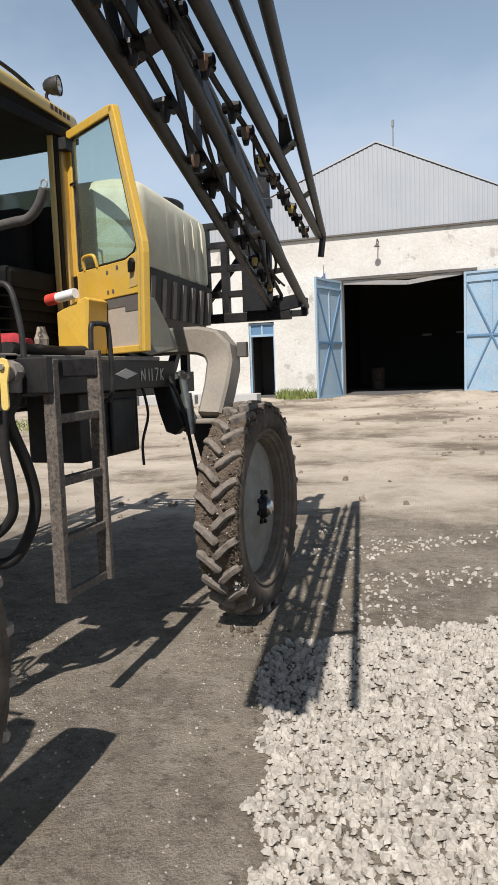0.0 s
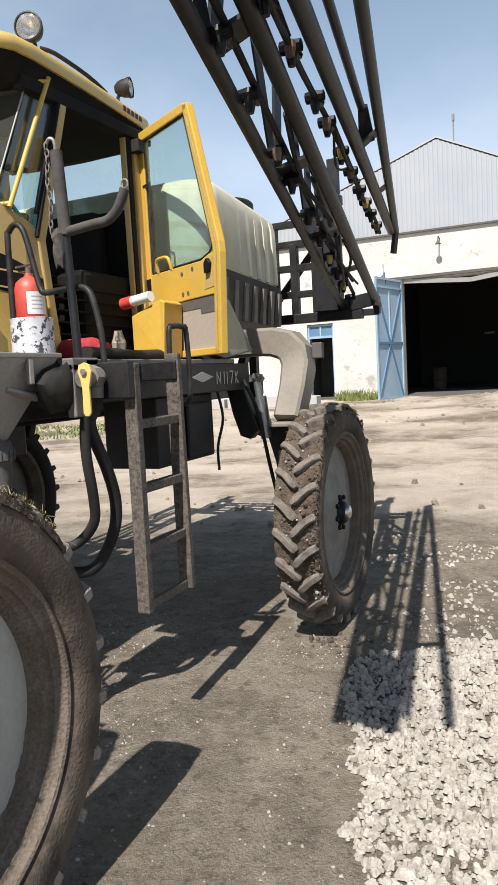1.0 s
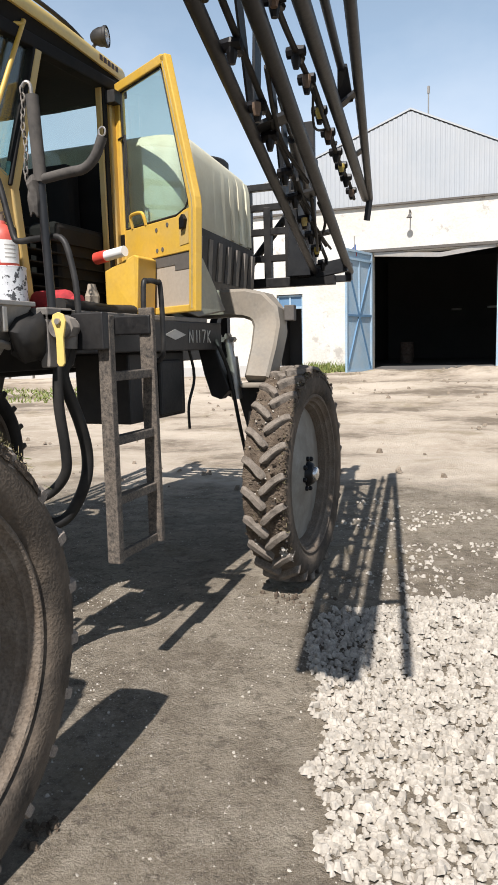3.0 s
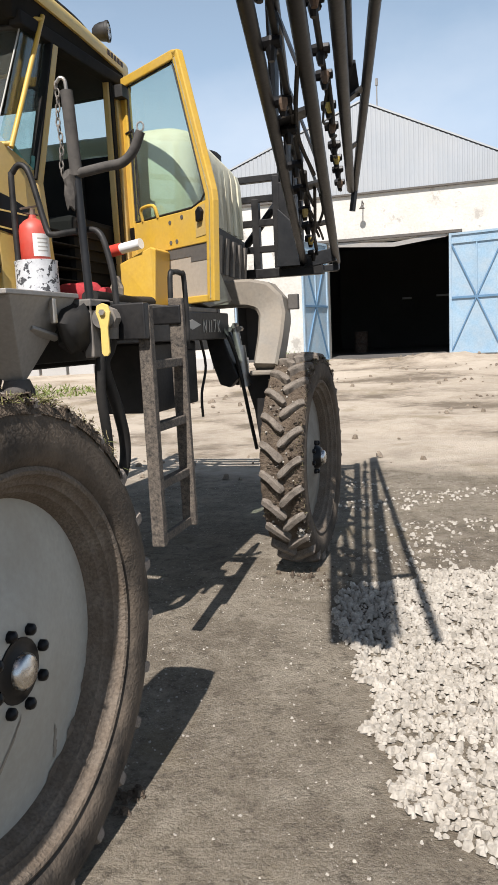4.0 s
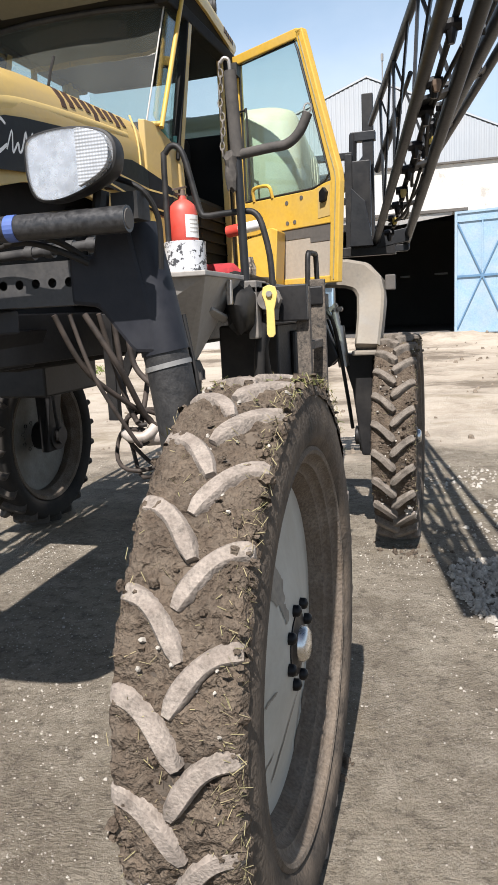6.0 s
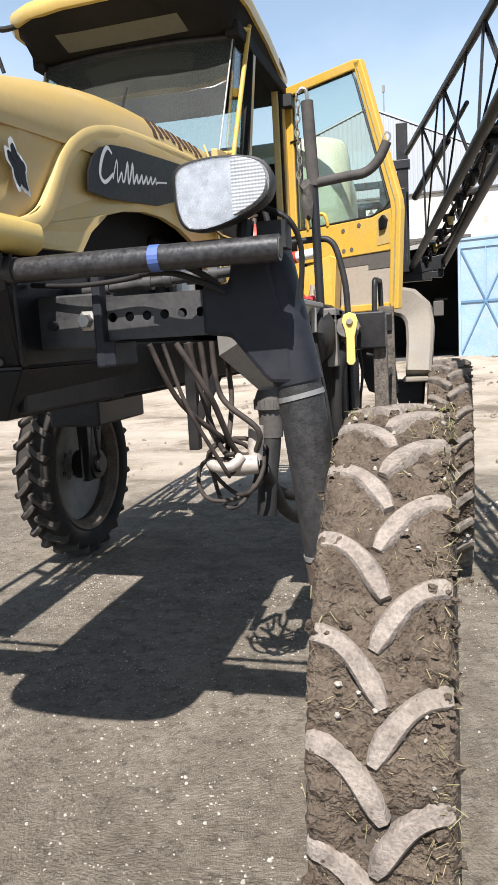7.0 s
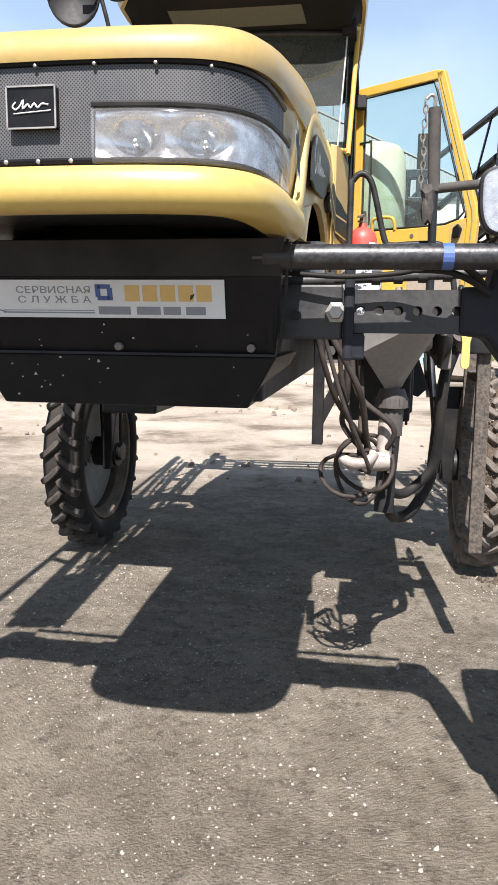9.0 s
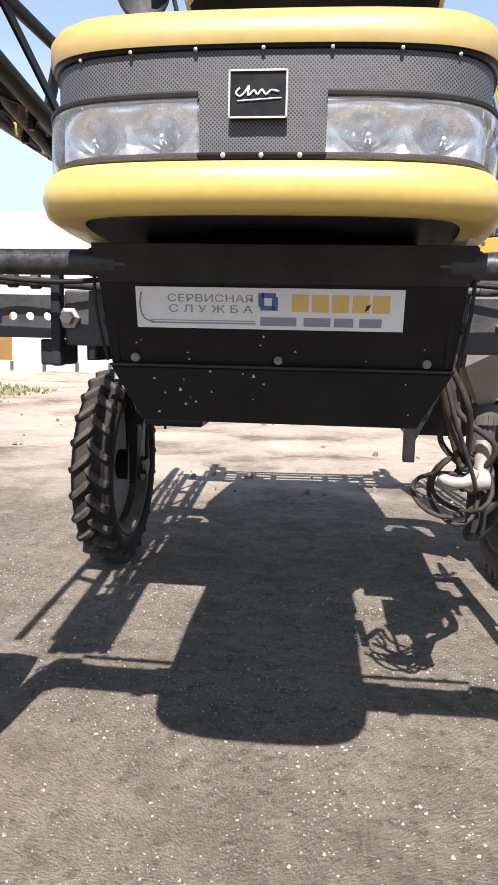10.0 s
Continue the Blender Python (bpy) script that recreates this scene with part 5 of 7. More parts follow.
    tagged(part("paint_chips", chips, CLAMP, panel, "small pale paint chips"), kind="stuff")


front_panel()


def fluted_lens():
    if "fluted_lens" in bpy.data.materials:
        return bpy.data.materials["fluted_lens"]
    m = material("fluted_lens", (0.50, 0.51, 0.52), (0.36, 0.37, 0.38), rough=0.15, metal=0.2, spread=0.3, scale=30, bump=0.0, coat=0.6)
    n, k = m.node_tree.nodes, m.node_tree.links
    where, relief, add = n.new("ShaderNodeNewGeometry"), n.new("ShaderNodeBump"), n.new("ShaderNodeMath")
    waves = []
    for axis in ("X", "Z"):
        t = n.new("ShaderNodeTexWave")
        t.bands_direction = axis
        t.inputs["Scale"].default_value = 48.0
        k.new(where.outputs["Position"], t.inputs["Vector"])
        waves.append(t.outputs["Fac"])
    add.operation = "ADD"
    k.new(waves[0], add.inputs[0])
    k.new(waves[1], add.inputs[1])
    k.new(add.outputs[0], relief.inputs["Height"])
    relief.inputs["Strength"].default_value, relief.inputs["Distance"].default_value = 0.35, 0.003
    k.new(relief.outputs["Normal"], n["Principled BSDF"].inputs["Normal"])
    return m


TUBE = material('scuffed_black_tube', (0.010, 0.010, 0.011), (0.018, 0.018, 0.019), rough=0.34, gloss=0.5, spread=0.4, scale=14, fine=120, bump=0.12, dust=0.24, dusty=(0.13, 0.125, 0.12), dust_scale=60)
STRUT = material('speckled_strut_paint', (0.014, 0.014, 0.015), (0.030, 0.029, 0.028), rough=0.5, gloss=0.35, spread=0.8, scale=7, fine=190, bump=0.25, dust=0.28, dusty=(0.10, 0.094, 0.087), dust_scale=48)


KNUCKLE = material("blue_black_paint", (0.007, 0.008, 0.012), (0.013, 0.014, 0.019), rough=0.5, gloss=0.28, spread=0.4, scale=6, bump=0.1, dust=0.3, dusty=(0.055, 0.055, 0.06), dust_scale=9)


# front axle -----------------------------------------------------------
def front_axle():
    axle = part("front_axle", Form().box(-0.40, 0.40, 0.055, 0.15, 1.43, 1.535), AXLE, sprayer, "black telescopic steel front axle", bevel=0.004)
    for s in (-1, 1):
        sl = Form().box(*sorted((s * 0.34, s * 0.508)), 0.042, 0.165, 1.418, 1.545)
        part("outer_sleeve", sl, AXLE, axle, bevel=0.005)
        # beam with a row of through holes
        b = bmesh.new()
        x0, x1, z0, z1, y0, y1 = 0.50, 0.80, 1.438, 1.530, 0.052, 0.150
        hx = [0.550 + i * 0.0437 for i in range(6)]
        seg, rad, zc = 12, 0.0112, 1.486
        for y in (y0, y1):
            for i in range(6):
                l, r_ = hx[i] - 0.02185, hx[i] + 0.02185
                l = x0 if i == 0 else l
                r_ = x1 if i == 5 else r_
                ring = [b.verts.new((s * (hx[i] + rad * math.cos(t)), y, zc + rad * math.sin(t))) for t in (2 * math.pi * j / seg for j in range(seg))]
                rect = [b.verts.new((s * (l if math.cos(t) < -0.01 else r_ if math.cos(t) > 0.01 else hx[i]), y, z1 if math.sin(t) > 0.01 else z0 if math.sin(t) < -0.01 else zc)) for t in (2 * math.pi * j / seg for j in range(seg))]
                for j in range(seg):
                    try:
                        b.faces.new((ring[j], ring[(j + 1) % seg], rect[(j + 1) % seg], rect[j]))
                    except ValueError:
                        pass
        sh = Form().box(*sorted((s * x0, s * x1)), y0, y1, z0 - 0.004, z0).box(*sorted((s * x0, s * x1)), y0, y1, z1, z1 + 0.004)
        vs = [b.verts.new(p) for p in sh.v]
        for q in sh.f:
            b.faces.new([vs[i] for i in q])
        bmesh.ops.remove_doubles(b, verts=b.verts, dist=0.0002)
        bmesh.ops.recalc_face_normals(b, faces=b.faces)
        part("drilled_beam", b, AXLE, axle, "square black tube drilled with a row of holes")
        part("clamp_plate", Form().box(*sorted((s * 0.512, s * 0.536)), 0.024, 0.058, 1.37, 1.595).box(*sorted((s * 0.513, s * 0.562)), 0.026, 0.150, 1.372, 1.432), KNUCKLE, axle, bevel=0.006)
        part("bolt", Form().lathe([(0.012, 0.0), (0.012, 0.015), (0.030, 0.017), (0.032, 0.026), (0.042, 0.026)], 6, (s * 0.494, 0, 1.481), "y"), ZINC, axle, "large hex bolt")
        part("bolt", Form().lathe([(0.03, 0.0), (0.03, 0.012), (0.05, 0.013)], 10, (s * 0.40, 0, 1.475), "y"), BLACK, axle)
        rod = part("tie_rod", Form().tube([(s * 0.36, 0.20, 1.562), (s * 0.86, 0.19, 1.585)], 0.013, 12), AXLE, axle, "dusty steel tie rod with collars", smooth=40)
        for x in (0.47, 0.585, 0.64, 0.70, 0.76):
            z = 1.562 + 0.046 * (x - 0.36)
            part("collar", Form().tube([(s * (x - 0.011), 0.197, z), (s * (x + 0.011), 0.197, z)], 0.0185, 12), AXLE, rod, smooth=40)
        part("axle_hose", Form().tube([(s * 0.66, -0.02, 1.572), (s * 0.735, -0.03, 1.568), (s * 0.79, -0.01, 1.548), (s * 0.835, 0.028, 1.522)], 0.007, 8, 5), HOSE, axle, "thin black hose", smooth=60)
        part("axle_hose", Form().tube([(s * 0.37, 0.01, 1.570), (s * 0.50, 0.0, 1.560), (s * 0.62, 0.0, 1.566), (s * 0.68, -0.015, 1.575)], 0.006, 8, 5), HOSE, axle, "thin black hose", smooth=60)
        cross = part("cross_tube", Form().tube([(s * 0.36, -0.09, 1.594), (s * 0.988, -0.075, 1.594)], 0.027, 20).tube([(s * 0.34, -0.09, 1.594), (s * 0.40, -0.09, 1.594)], 0.030, 20), TUBE, axle, "black round bumper tube", smooth=40)
        part("tube_plug", Form().lathe([(s * 0.986, 0.022), (s * 0.990, 0.02)], 16, (0, -0.075, 1.594), "x", True), SEAM, cross)
        part("tape_band", Form().tube([(s * 0.715, -0.083, 1.594), (s * 0.738, -0.082, 1.594)], 0.0278, 20), TAPE, cross, "band of blue tape")
        gus = [(0.774, 1.540), (0.838, 1.543), (0.848, 1.60), (0.93, 1.60), (0.975, 1.40), (0.978, 1.315), (0.925, 1.318), (0.908, 1.335), (0.838, 1.425), (0.774, 1.433)]
        part("gusset", Form().prism([(s * x, z) for x, z in gus], "y", 0.044, 0.158), KNUCKLE, axle, "welded blue-black knuckle gusset", bevel=0.010)
        part("strut_head", Form().tube([(s * 0.925, 0.10, 1.60), (s * 0.952, 0.10, 1.45), (s * 0.9755, 0.102, 1.315)], [0.049, 0.054, 0.057], 24), KNUCKLE, axle, smooth=40)
        leg = part("strut", Form().tube([(s * 0.958, 0.10, 1.40), (s * 0.98, 0.102, 1.285), (s * 1.025, 0.112, 0.90), (s * 1.038, 0.118, 0.80)], 0.053, 24), STRUT, axle, "thick dusty black strut tube", smooth=40)
        part("strut_sleeve", Form().tube([(s * 1.0255, 0.1115, 0.898), (s * 1.052, 0.122, 0.70)], 0.0545, 22), RUSTY, leg, "rusty lower sleeve", smooth=40)
        part("sleeve_ring", Form().tube([(s * 1.050, 0.121, 0.712), (s * 1.053, 0.122, 0.688)], 0.058, 22), RUSTY, leg, smooth=40)
        for t in ((0.980, 0.102, 1.285), (1.0235, 0.111, 0.912)):
            part("hose_clamp", Form().tube([(s * (t[0] - 0.0012), t[1], t[2] + 0.0055), (s * (t[0] + 0.0012), t[1], t[2] - 0.0055)], 0.0555, 24), BAND, leg, "pale band clamp", smooth=40)
        part("spindle", Form().tube([(s * 1.055, 0.122, 0.72), (s * 1.075, 0.10, 0.55)], 0.034, 14).beam((s * 1.078, 0.12, 0.60), (s * 1.09, 0.08, 0.60), 0.05, 0.10).tube([(s * 1.07, FYY, WZ), (s * 1.20, FYY, WZ)], 0.05, 18), STRUT, leg, "steel axle spindle", smooth=40)
        part("spindle_arm", Form().prism([(0.02, 0.62), (0.15, 0.62), (0.13, 0.46), (0.09, 0.40), (0.04, 0.42)], "x", *sorted((s * 1.060, s * 1.085))), STRUT, leg, bevel=0.008)
        part("brake_hose", Form().tube([(s * 1.01, 0.14, 1.40), (s * 1.040, 0.14, 1.2), (s * 1.066, 0.15, 0.95), (s * 1.080, 0.15, 0.7)], 0.006, 8, 5), HOSE, leg)
        # lamp on its stalk
        cx, cy, cz = 0.880, -0.085, 1.703
        shape = [(-0.100, 0.030), (-0.096, 0.052), (-0.075, 0.066), (-0.02, 0.073), (0.04, 0.070), (0.085, 0.058), (0.105, 0.036), (0.108, 0.008), (0.098, -0.016), (0.07, -0.036), (0.02, -0.056), (-0.03, -0.068), (-0.07, -0.066), (-0.09, -0.048), (-0.099, -0.01)]
        shape = [(p.x * 0.96, p.y * 0.96) for p in curve_through([Vector((x, z, 0)) for x, z in shape + shape[:1]], 4)[:-1]]

        def ring(k, y):
            return [Vector((s * (cx + x * k), y, cz + z * k)) for x, z in shape]
        lamp = part("work_lamp", Form().loft([ring(0.02, cy + 0.078), ring(0.5, cy + 0.075), ring(0.8, cy + 0.06), ring(1.0, cy + 0.02), ring(1.03, cy - 0.012), ring(1.02, cy - 0.02), ring(0.97, cy - 0.022), ring(0.95, cy - 0.016)], caps=False), PLASTIC, axle, "oval headlamp in a black plastic housing", smooth=35)
        part("reflector", Form().loft([ring(0.95, cy - 0.018), ring(0.86, cy - 0.004), ring(0.62, cy + 0.026), ring(0.35, cy + 0.044), ring(0.10, cy + 0.050)]), REFLECTOR, lamp, "silvered lamp bowl", smooth=60)
        part("bulb", Form().lathe([(cy - 0.008, 0.0), (cy - 0.005, 0.008), (cy + 0.02, 0.010), (cy + 0.048, 0.014)], 12, (s * (cx - 0.03), 0, cz), "y"), CHROME, lamp, smooth=50)
        part("lens", Form().loft([ring(0.97, cy - 0.020), ring(0.93, cy - 0.028), ring(0.6, cy - 0.036), ring(0.2, cy - 0.038)]), HAZY_LENS, lamp, "clear headlamp glass, hazy", smooth=50)
        pane = [(x * 0.93, z * 0.93) for x, z in shape if x > 0.03]
        pane = [(0.028, 0.062), *pane, (0.028, -0.046)] if pane[0][1] > 0 else [(0.028, 0.062), *reversed(pane), (0.028, -0.046)]
        part("indicator_lens", Form().prism([(s * (cx + x), cz + z) for x, z in pane], "y", cy - 0.0375, cy - 0.026), fluted_lens(), lamp, "finely fluted indicator glass", bevel=0.002)
        part("lamp_stalk", Form().tube([(s * 0.90, -0.03, 1.60), (s * 0.905, -0.02, 1.66)], 0.018, 10).box(*sorted((s * 0.93, s * 0.99)), -0.03, 0.03, 1.60, 1.655), PLASTIC, lamp)
        part("lamp_cable", Form().tube([(s * 0.93, 0.0, 1.69), (s * 0.99, 0.0, 1.66), (s * 1.01, 0.03, 1.60), (s * 1.0, 0.05, 1.5)], 0.006, 8, 5), HOSE, lamp)
        part("lamp_stalk", Form().tube([(s * 0.76, -0.04, 1.585), (s * 0.80, 0.0, 1.56), (s * 0.83, 0.03, 1.53)], 0.008, 6, 4), HOSE, axle)


front_axle()


# chassis ---------------------------------------------------------------
def chassis():
    ch = part("chassis", Form().box(-0.33, -0.25, 0.0, 4.35, 1.27, 1.43).box(0.25, 0.33, 0.0, 4.35, 1.27, 1.43).box(-0.326, 0.326, 0.5, 0.6, 1.28, 1.42).box(-0.7, 0.7, 2.72, 2.92, 1.42, 1.56).box(-0.326, 0.326, 1.6, 1.7, 1.28, 1.42), BLACK, sprayer, "black steel ladder chassis", bevel=0.006)
    part("belly", Form().box(-0.24, 0.24, 0.62, 2.9, 1.24, 1.40), CABIN, ch, "dark gearbox and belly pan", bevel=0.03)
    for s in (-1, 1):
        skirt = part("deck_skirt", Form().box(*sorted((s * 0.86, s * 0.905)), 1.36, 2.78, 1.345, 1.492).box(*sorted((s * 0.33, s * 0.88)), 2.70, 2.78, 1.36, 1.48), BLACK, ch, "black deck side channel", bevel=0.006)
        if s > 0:
            part("mark", Form().prism([(2.09, 1.425), (2.20, 1.452), (2.32, 1.425), (2.20, 1.400)], "x", 0.9055, 0.908), CLAMP, skirt, "white painted lozenge")
            for a, c in (((0, 0), (0, 1)), ((0, 1), (0.7, 0)), ((0.7, 0), (0.7, 1)), ((1.5, 0), (1.5, 1)), ((2.1, 0), (2.1, 1)), ((2.7, 1), (3.4, 1)), ((3.4, 1), (2.9, 0)), ((3.9, 0), (3.9, 1)), ((3.9, 0.5), (4.5, 1)), ((3.9, 0.5), (4.5, 0))):
                part("stroke", Form().beam((0.9065, 2.36 + a[0] * 0.058, 1.385 + a[1] * 0.065), (0.9065, 2.36 + c[0] * 0.058, 1.385 + c[1] * 0.065), 0.009, 0.002, (1, 0, 0)), CLAMP, skirt, "white hand-painted stroke")
        part("deck", Form().box(*sorted((s * 0.46, s * 0.90)), 1.28, 2.60, 1.492, 1.515), STEEL_DUSTY, ch, "dusty tread-plate deck", bevel=0.004)
        part("toolbox", Form().box(*sorted((s * 0.50, s * 0.80)), 1.92, 2.505, 1.005, 1.345), BLACK, ch, "black sheet toolbox under the deck", bevel=0.012)
        part("toolbox_flap", Form().box(*sorted((s * 0.80, s * 0.83)), 2.18, 2.42, 1.02, 1.30), PLASTIC, ch, "worn rubber flap", bevel=0.02)
        part("hanger_rod", Form().tube([(s * 0.82, 2.52, 1.36), (s * 0.83, 2.56, 1.20), (s * 0.82, 2.50, 1.05), (s * 0.82, 2.50, 0.92)], 0.008, 8, 4), HOSE, ch)
        part("fender_plate", Form().add([(s * 0.80, 2.30, 1.90), (s * 0.88, 2.62, 1.84), (s * 0.93, 2.80, 1.56), (s * 0.90, 2.50, 1.52), (s * 0.86, 2.34, 1.56), (s * 0.72, 2.32, 1.90), (s * 0.80, 2.64, 1.84), (s * 0.85, 2.82, 1.56), (s * 0.82, 2.52, 1.52), (s * 0.78, 2.36, 1.56)], [(0, 1, 2, 3, 4), (9, 8, 7, 6, 5), (0, 5, 6, 1), (1, 6, 7, 2), (2, 7, 8, 3), (3, 8, 9, 4), (4, 9, 5, 0)]), DUCT, ch, "dusty grey plastic fender plate", bevel=0.01)
        # rear drop leg
        path = [((0.58, 3.00, 1.61), 0.080), ((0.88, 3.00, 1.613), 0.080), ((0.99, 3.00, 1.608), 0.084), ((1.07, 2.995, 1.585), 0.090), ((1.122, 2.985, 1.53), 0.090), ((1.138, 2.96, 1.45), 0.082), ((1.137, 2.89, 1.32), 0.076), ((1.128, 2.79, 1.155), 0.072)]
        rings = []
        pts = [Vector(p) for p, _ in path]
        for i, (p, h) in enumerate(path):
            d = (pts[min(i + 1, len(pts) - 1)] - pts[max(i - 1, 0)]).normalized()
            y = Vector((0, 1, 0)) - d * d.y
            y.normalize()
            u = d.cross(y)
            ring = []
            for ca, sa in ((1, 0.8), (0.8, 1), (-0.8, 1), (-1, 0.8), (-1, -0.8), (-0.8, -1), (0.8, -1), (1, -0.8)):
                q = pts[i] + y * 0.08 * ca + u * h * sa
                ring.append(Vector((s * q.x, q.y, q.z)))
            rings.append(ring)
        leg = part("rear_leg", Form().loft(rings), DUCT, ch, "thick bent grey drop leg, dusty", smooth=32)
        part("leg_flange", Form().box(*sorted((s * 1.045, s * 1.205)), 2.69, 2.875, 1.130, 1.157), DUCT, leg, bevel=0.008)
        part("stub", Form().prism([(s * 0.97, 1.135), (s * 1.165, 1.135), (s * 1.15, 0.95), (s * 1.135, 0.52), (s * 1.08, 0.52), (s * 1.03, 0.92)], "y", 2.80, 2.95), BLACK, leg, "black welded axle plate", bevel=0.01)
        part("hub_motor", Form().tube([(s * 1.06, RY, WZ), (s * 1.22, RY, WZ)], 0.10, 20).tube([(s * 1.03, RY, WZ), (s * 1.06, RY, WZ)], 0.06, 16), BLACK, leg, "black wheel motor", smooth=40)
        part("lamp_block", Form().box(*sorted((s * 1.215, s * 1.275)), 2.98, 3.03, 1.50, 1.59), SEAM, leg, bevel=0.006)
        bracket = [(0.76, 1.38), (0.86, 1.40), (0.91, 1.25), (0.96, 1.12), (0.90, 1.06), (0.84, 1.08), (0.80, 1.2)]
        part("link", Form().prism([(s * x, z) for x, z in bracket], "y", 2.75, 2.83), BLACK, leg, "black suspension link", bevel=0.008)
        part("link", Form().prism([(s * x, z) for x, z in bracket], "y", 2.91, 2.97), BLACK, leg, bevel=0.008)
        hy = Form().tube([(s * 0.93, 2.81, 1.42), (s * 0.97, 2.8, 1.18)], 0.022, 12).tube([(s * 0.955, 2.805, 1.30), (s * 0.985, 2.8, 1.06)], 0.034, 12)
        part("spring_cylinder", hy, ZINC, leg, "greasy metal shock cylinder", smooth=40)
        for k in range(4):
            part("fitting", Form().lathe([(-0.02, 0.016), (0.02, 0.016)], 6, (s * (0.88 + 0.03 * k), 2.79, 1.42 - 0.02 * (k % 2)), "y", True), ZINC, leg)
        part("leg_hose", Form().tube([(s * 0.85, 2.77, 1.44), (s * 0.93, 2.68, 1.36), (s * 0.96, 2.75, 1.2), (s * 1.0, 2.79, 0.9), (s * 1.02, 2.85, 0.68)], 0.011, 8, 5), HOSE, leg)
    # left deck stays plain
    return ch


chassis()


# boarding ladder, rails, valve, hopper ---------------------------------
def ladder():
    lad = part("ladder", Form().beam((1.052, 1.340, 0.530), (1.045, 1.358, 1.49), 0.038, 0.054, (1, 0, 0)), LADDER, sprayer, "worn steel boarding ladder with chipped black paint", bevel=0.004)
    part("rail", Form().beam((1.050, 1.675, 0.53), (1.045, 1.675, 1.53), 0.028, 0.065, (1, 0, 0)), LADDER, lad, bevel=0.004)
    for z in (1.24, 0.99, 0.755):
        t = (z - 0.53) / 0.955
        part("rung", Form().box(1.026, 1.066, 1.345 + 0.018 * t, 1.67, z, z + 0.036), LADDER, lad, bevel=0.004)
    part("rung", Form().beam((1.052, 1.345, 0.55), (1.05, 1.68, 0.55), 0.02, 0.035), LADDER, lad, bevel=0.003)
    part("hinge_block", Form().box(0.93, 1.07, 1.30, 1.345, 1.36, 1.50), BLACK, lad, bevel=0.006)
    part("hinge_block", Form().box(0.90, 1.07, 1.65, 1.69, 1.42, 1.50), BLACK, lad, bevel=0.006)
    part("grab_loop", Form().tube([(0.985, 1.755, 1.36), (0.99, 1.755, 1.62), (0.995, 1.785, 1.65), (1.0, 1.855, 1.65), (1.003, 1.885, 1.62), (1.0, 1.89, 1.33), (0.93, 1.885, 1.32)], 0.012, 10, 4), PLASTIC, lad, "black rubber-covered grab loop", smooth=50)


ladder()


OUTLET = material("dusty_dark_plastic", (0.045, 0.042, 0.040), (0.075, 0.068, 0.062), rough=0.6, spread=0.5, scale=14, bump=0.1, dust=0.5, dusty=(0.14, 0.12, 0.10), dust_scale=12)
OUTLET_RAG = material("oily_rag", (0.045, 0.040, 0.035), (0.09, 0.08, 0.07), rough=0.95, spread=0.6, scale=25, bump=0.4)


def rails():
    mast = part("mast", Form().tube([(0.818, 1.345, 1.50), (0.812, 1.330, 2.0)], 0.017, 12), BOOM, sprayer, "upright steel post with foam sleeve", smooth=50)
    part("sleeve", Form().tube([(0.812, 1.330, 1.99), (0.800, 1.325, 2.30)], 0.024, 14), FOAM, mast, "worn black foam sleeve", smooth=50)
    part("arm", Form().tube([(0.812, 1.33, 2.0), (0.94, 1.328, 2.012), (1.01, 1.326, 2.018), (1.06, 1.325, 2.055), (1.094, 1.324, 2.118)], 0.0185, 12, 4), FOAM, mast, "curved black padded arm", smooth=50)
    part("arm_eye", Form().tube([(1.094 + 0.014 * math.cos(t), 1.324, 2.135 + 0.016 * math.sin(t)) for t in (i * 0.5236 for i in range(13))], 0.0035, 6), ZINC, mast)
    part("hook", Form().tube([(0.800, 1.325, 2.29), (0.800, 1.318, 2.335), (0.783, 1.313, 2.345), (0.767, 1.313, 2.33)], 0.007, 8, 4), ZINC, mast)
    for i in range(13):
        z = 2.32 - i * 0.026
        c = Vector((0.763 + 0.004 * math.sin(i), 1.315, z))
        ax = Vector((1, 0, 0)) if i % 2 else Vector((0, 1, 0))
        part("chain_link", Form().tube([c + ax * 0.0085 * math.cos(t) + Vector((0, 0, 0.017 * math.sin(t))) for t in (k * 0.7854 for k in range(9))], 0.0032, 5), STEEL_DUSTY, mast)
    part("rag", Form().loft([[Vector((0.789 + r_ * math.cos(t) * 0.9, 1.318 + r_ * math.sin(t), z + 0.01 * math.sin(3 * t + z * 40))) for t in (k * 0.5236 for k in range(12))] for z, r_ in ((2.005, 0.020), (1.985, 0.031), (1.955, 0.024), (1.925, 0.029), (1.895, 0.024), (1.872, 0.019))]), OUTLET_RAG, mast, "dark dirty rag tied to the post", smooth=25)
    part("handrail", Form().tube([(0.490, 1.37, 1.52), (0.488, 1.375, 2.00), (0.497, 1.378, 2.05), (0.525, 1.38, 2.075), (0.558, 1.38, 2.06), (0.583, 1.38, 2.00), (0.628, 1.38, 1.82), (0.655, 1.38, 1.793), (0.72, 1.378, 1.795), (0.82, 1.375, 1.797), (0.862, 1.372, 1.785), (0.888, 1.37, 1.74), (0.915, 1.368, 1.62), (0.922, 1.366, 1.50)], 0.0125, 10, 3), PLASTIC, sprayer, "black bent-tube handrail", smooth=50)


rails()


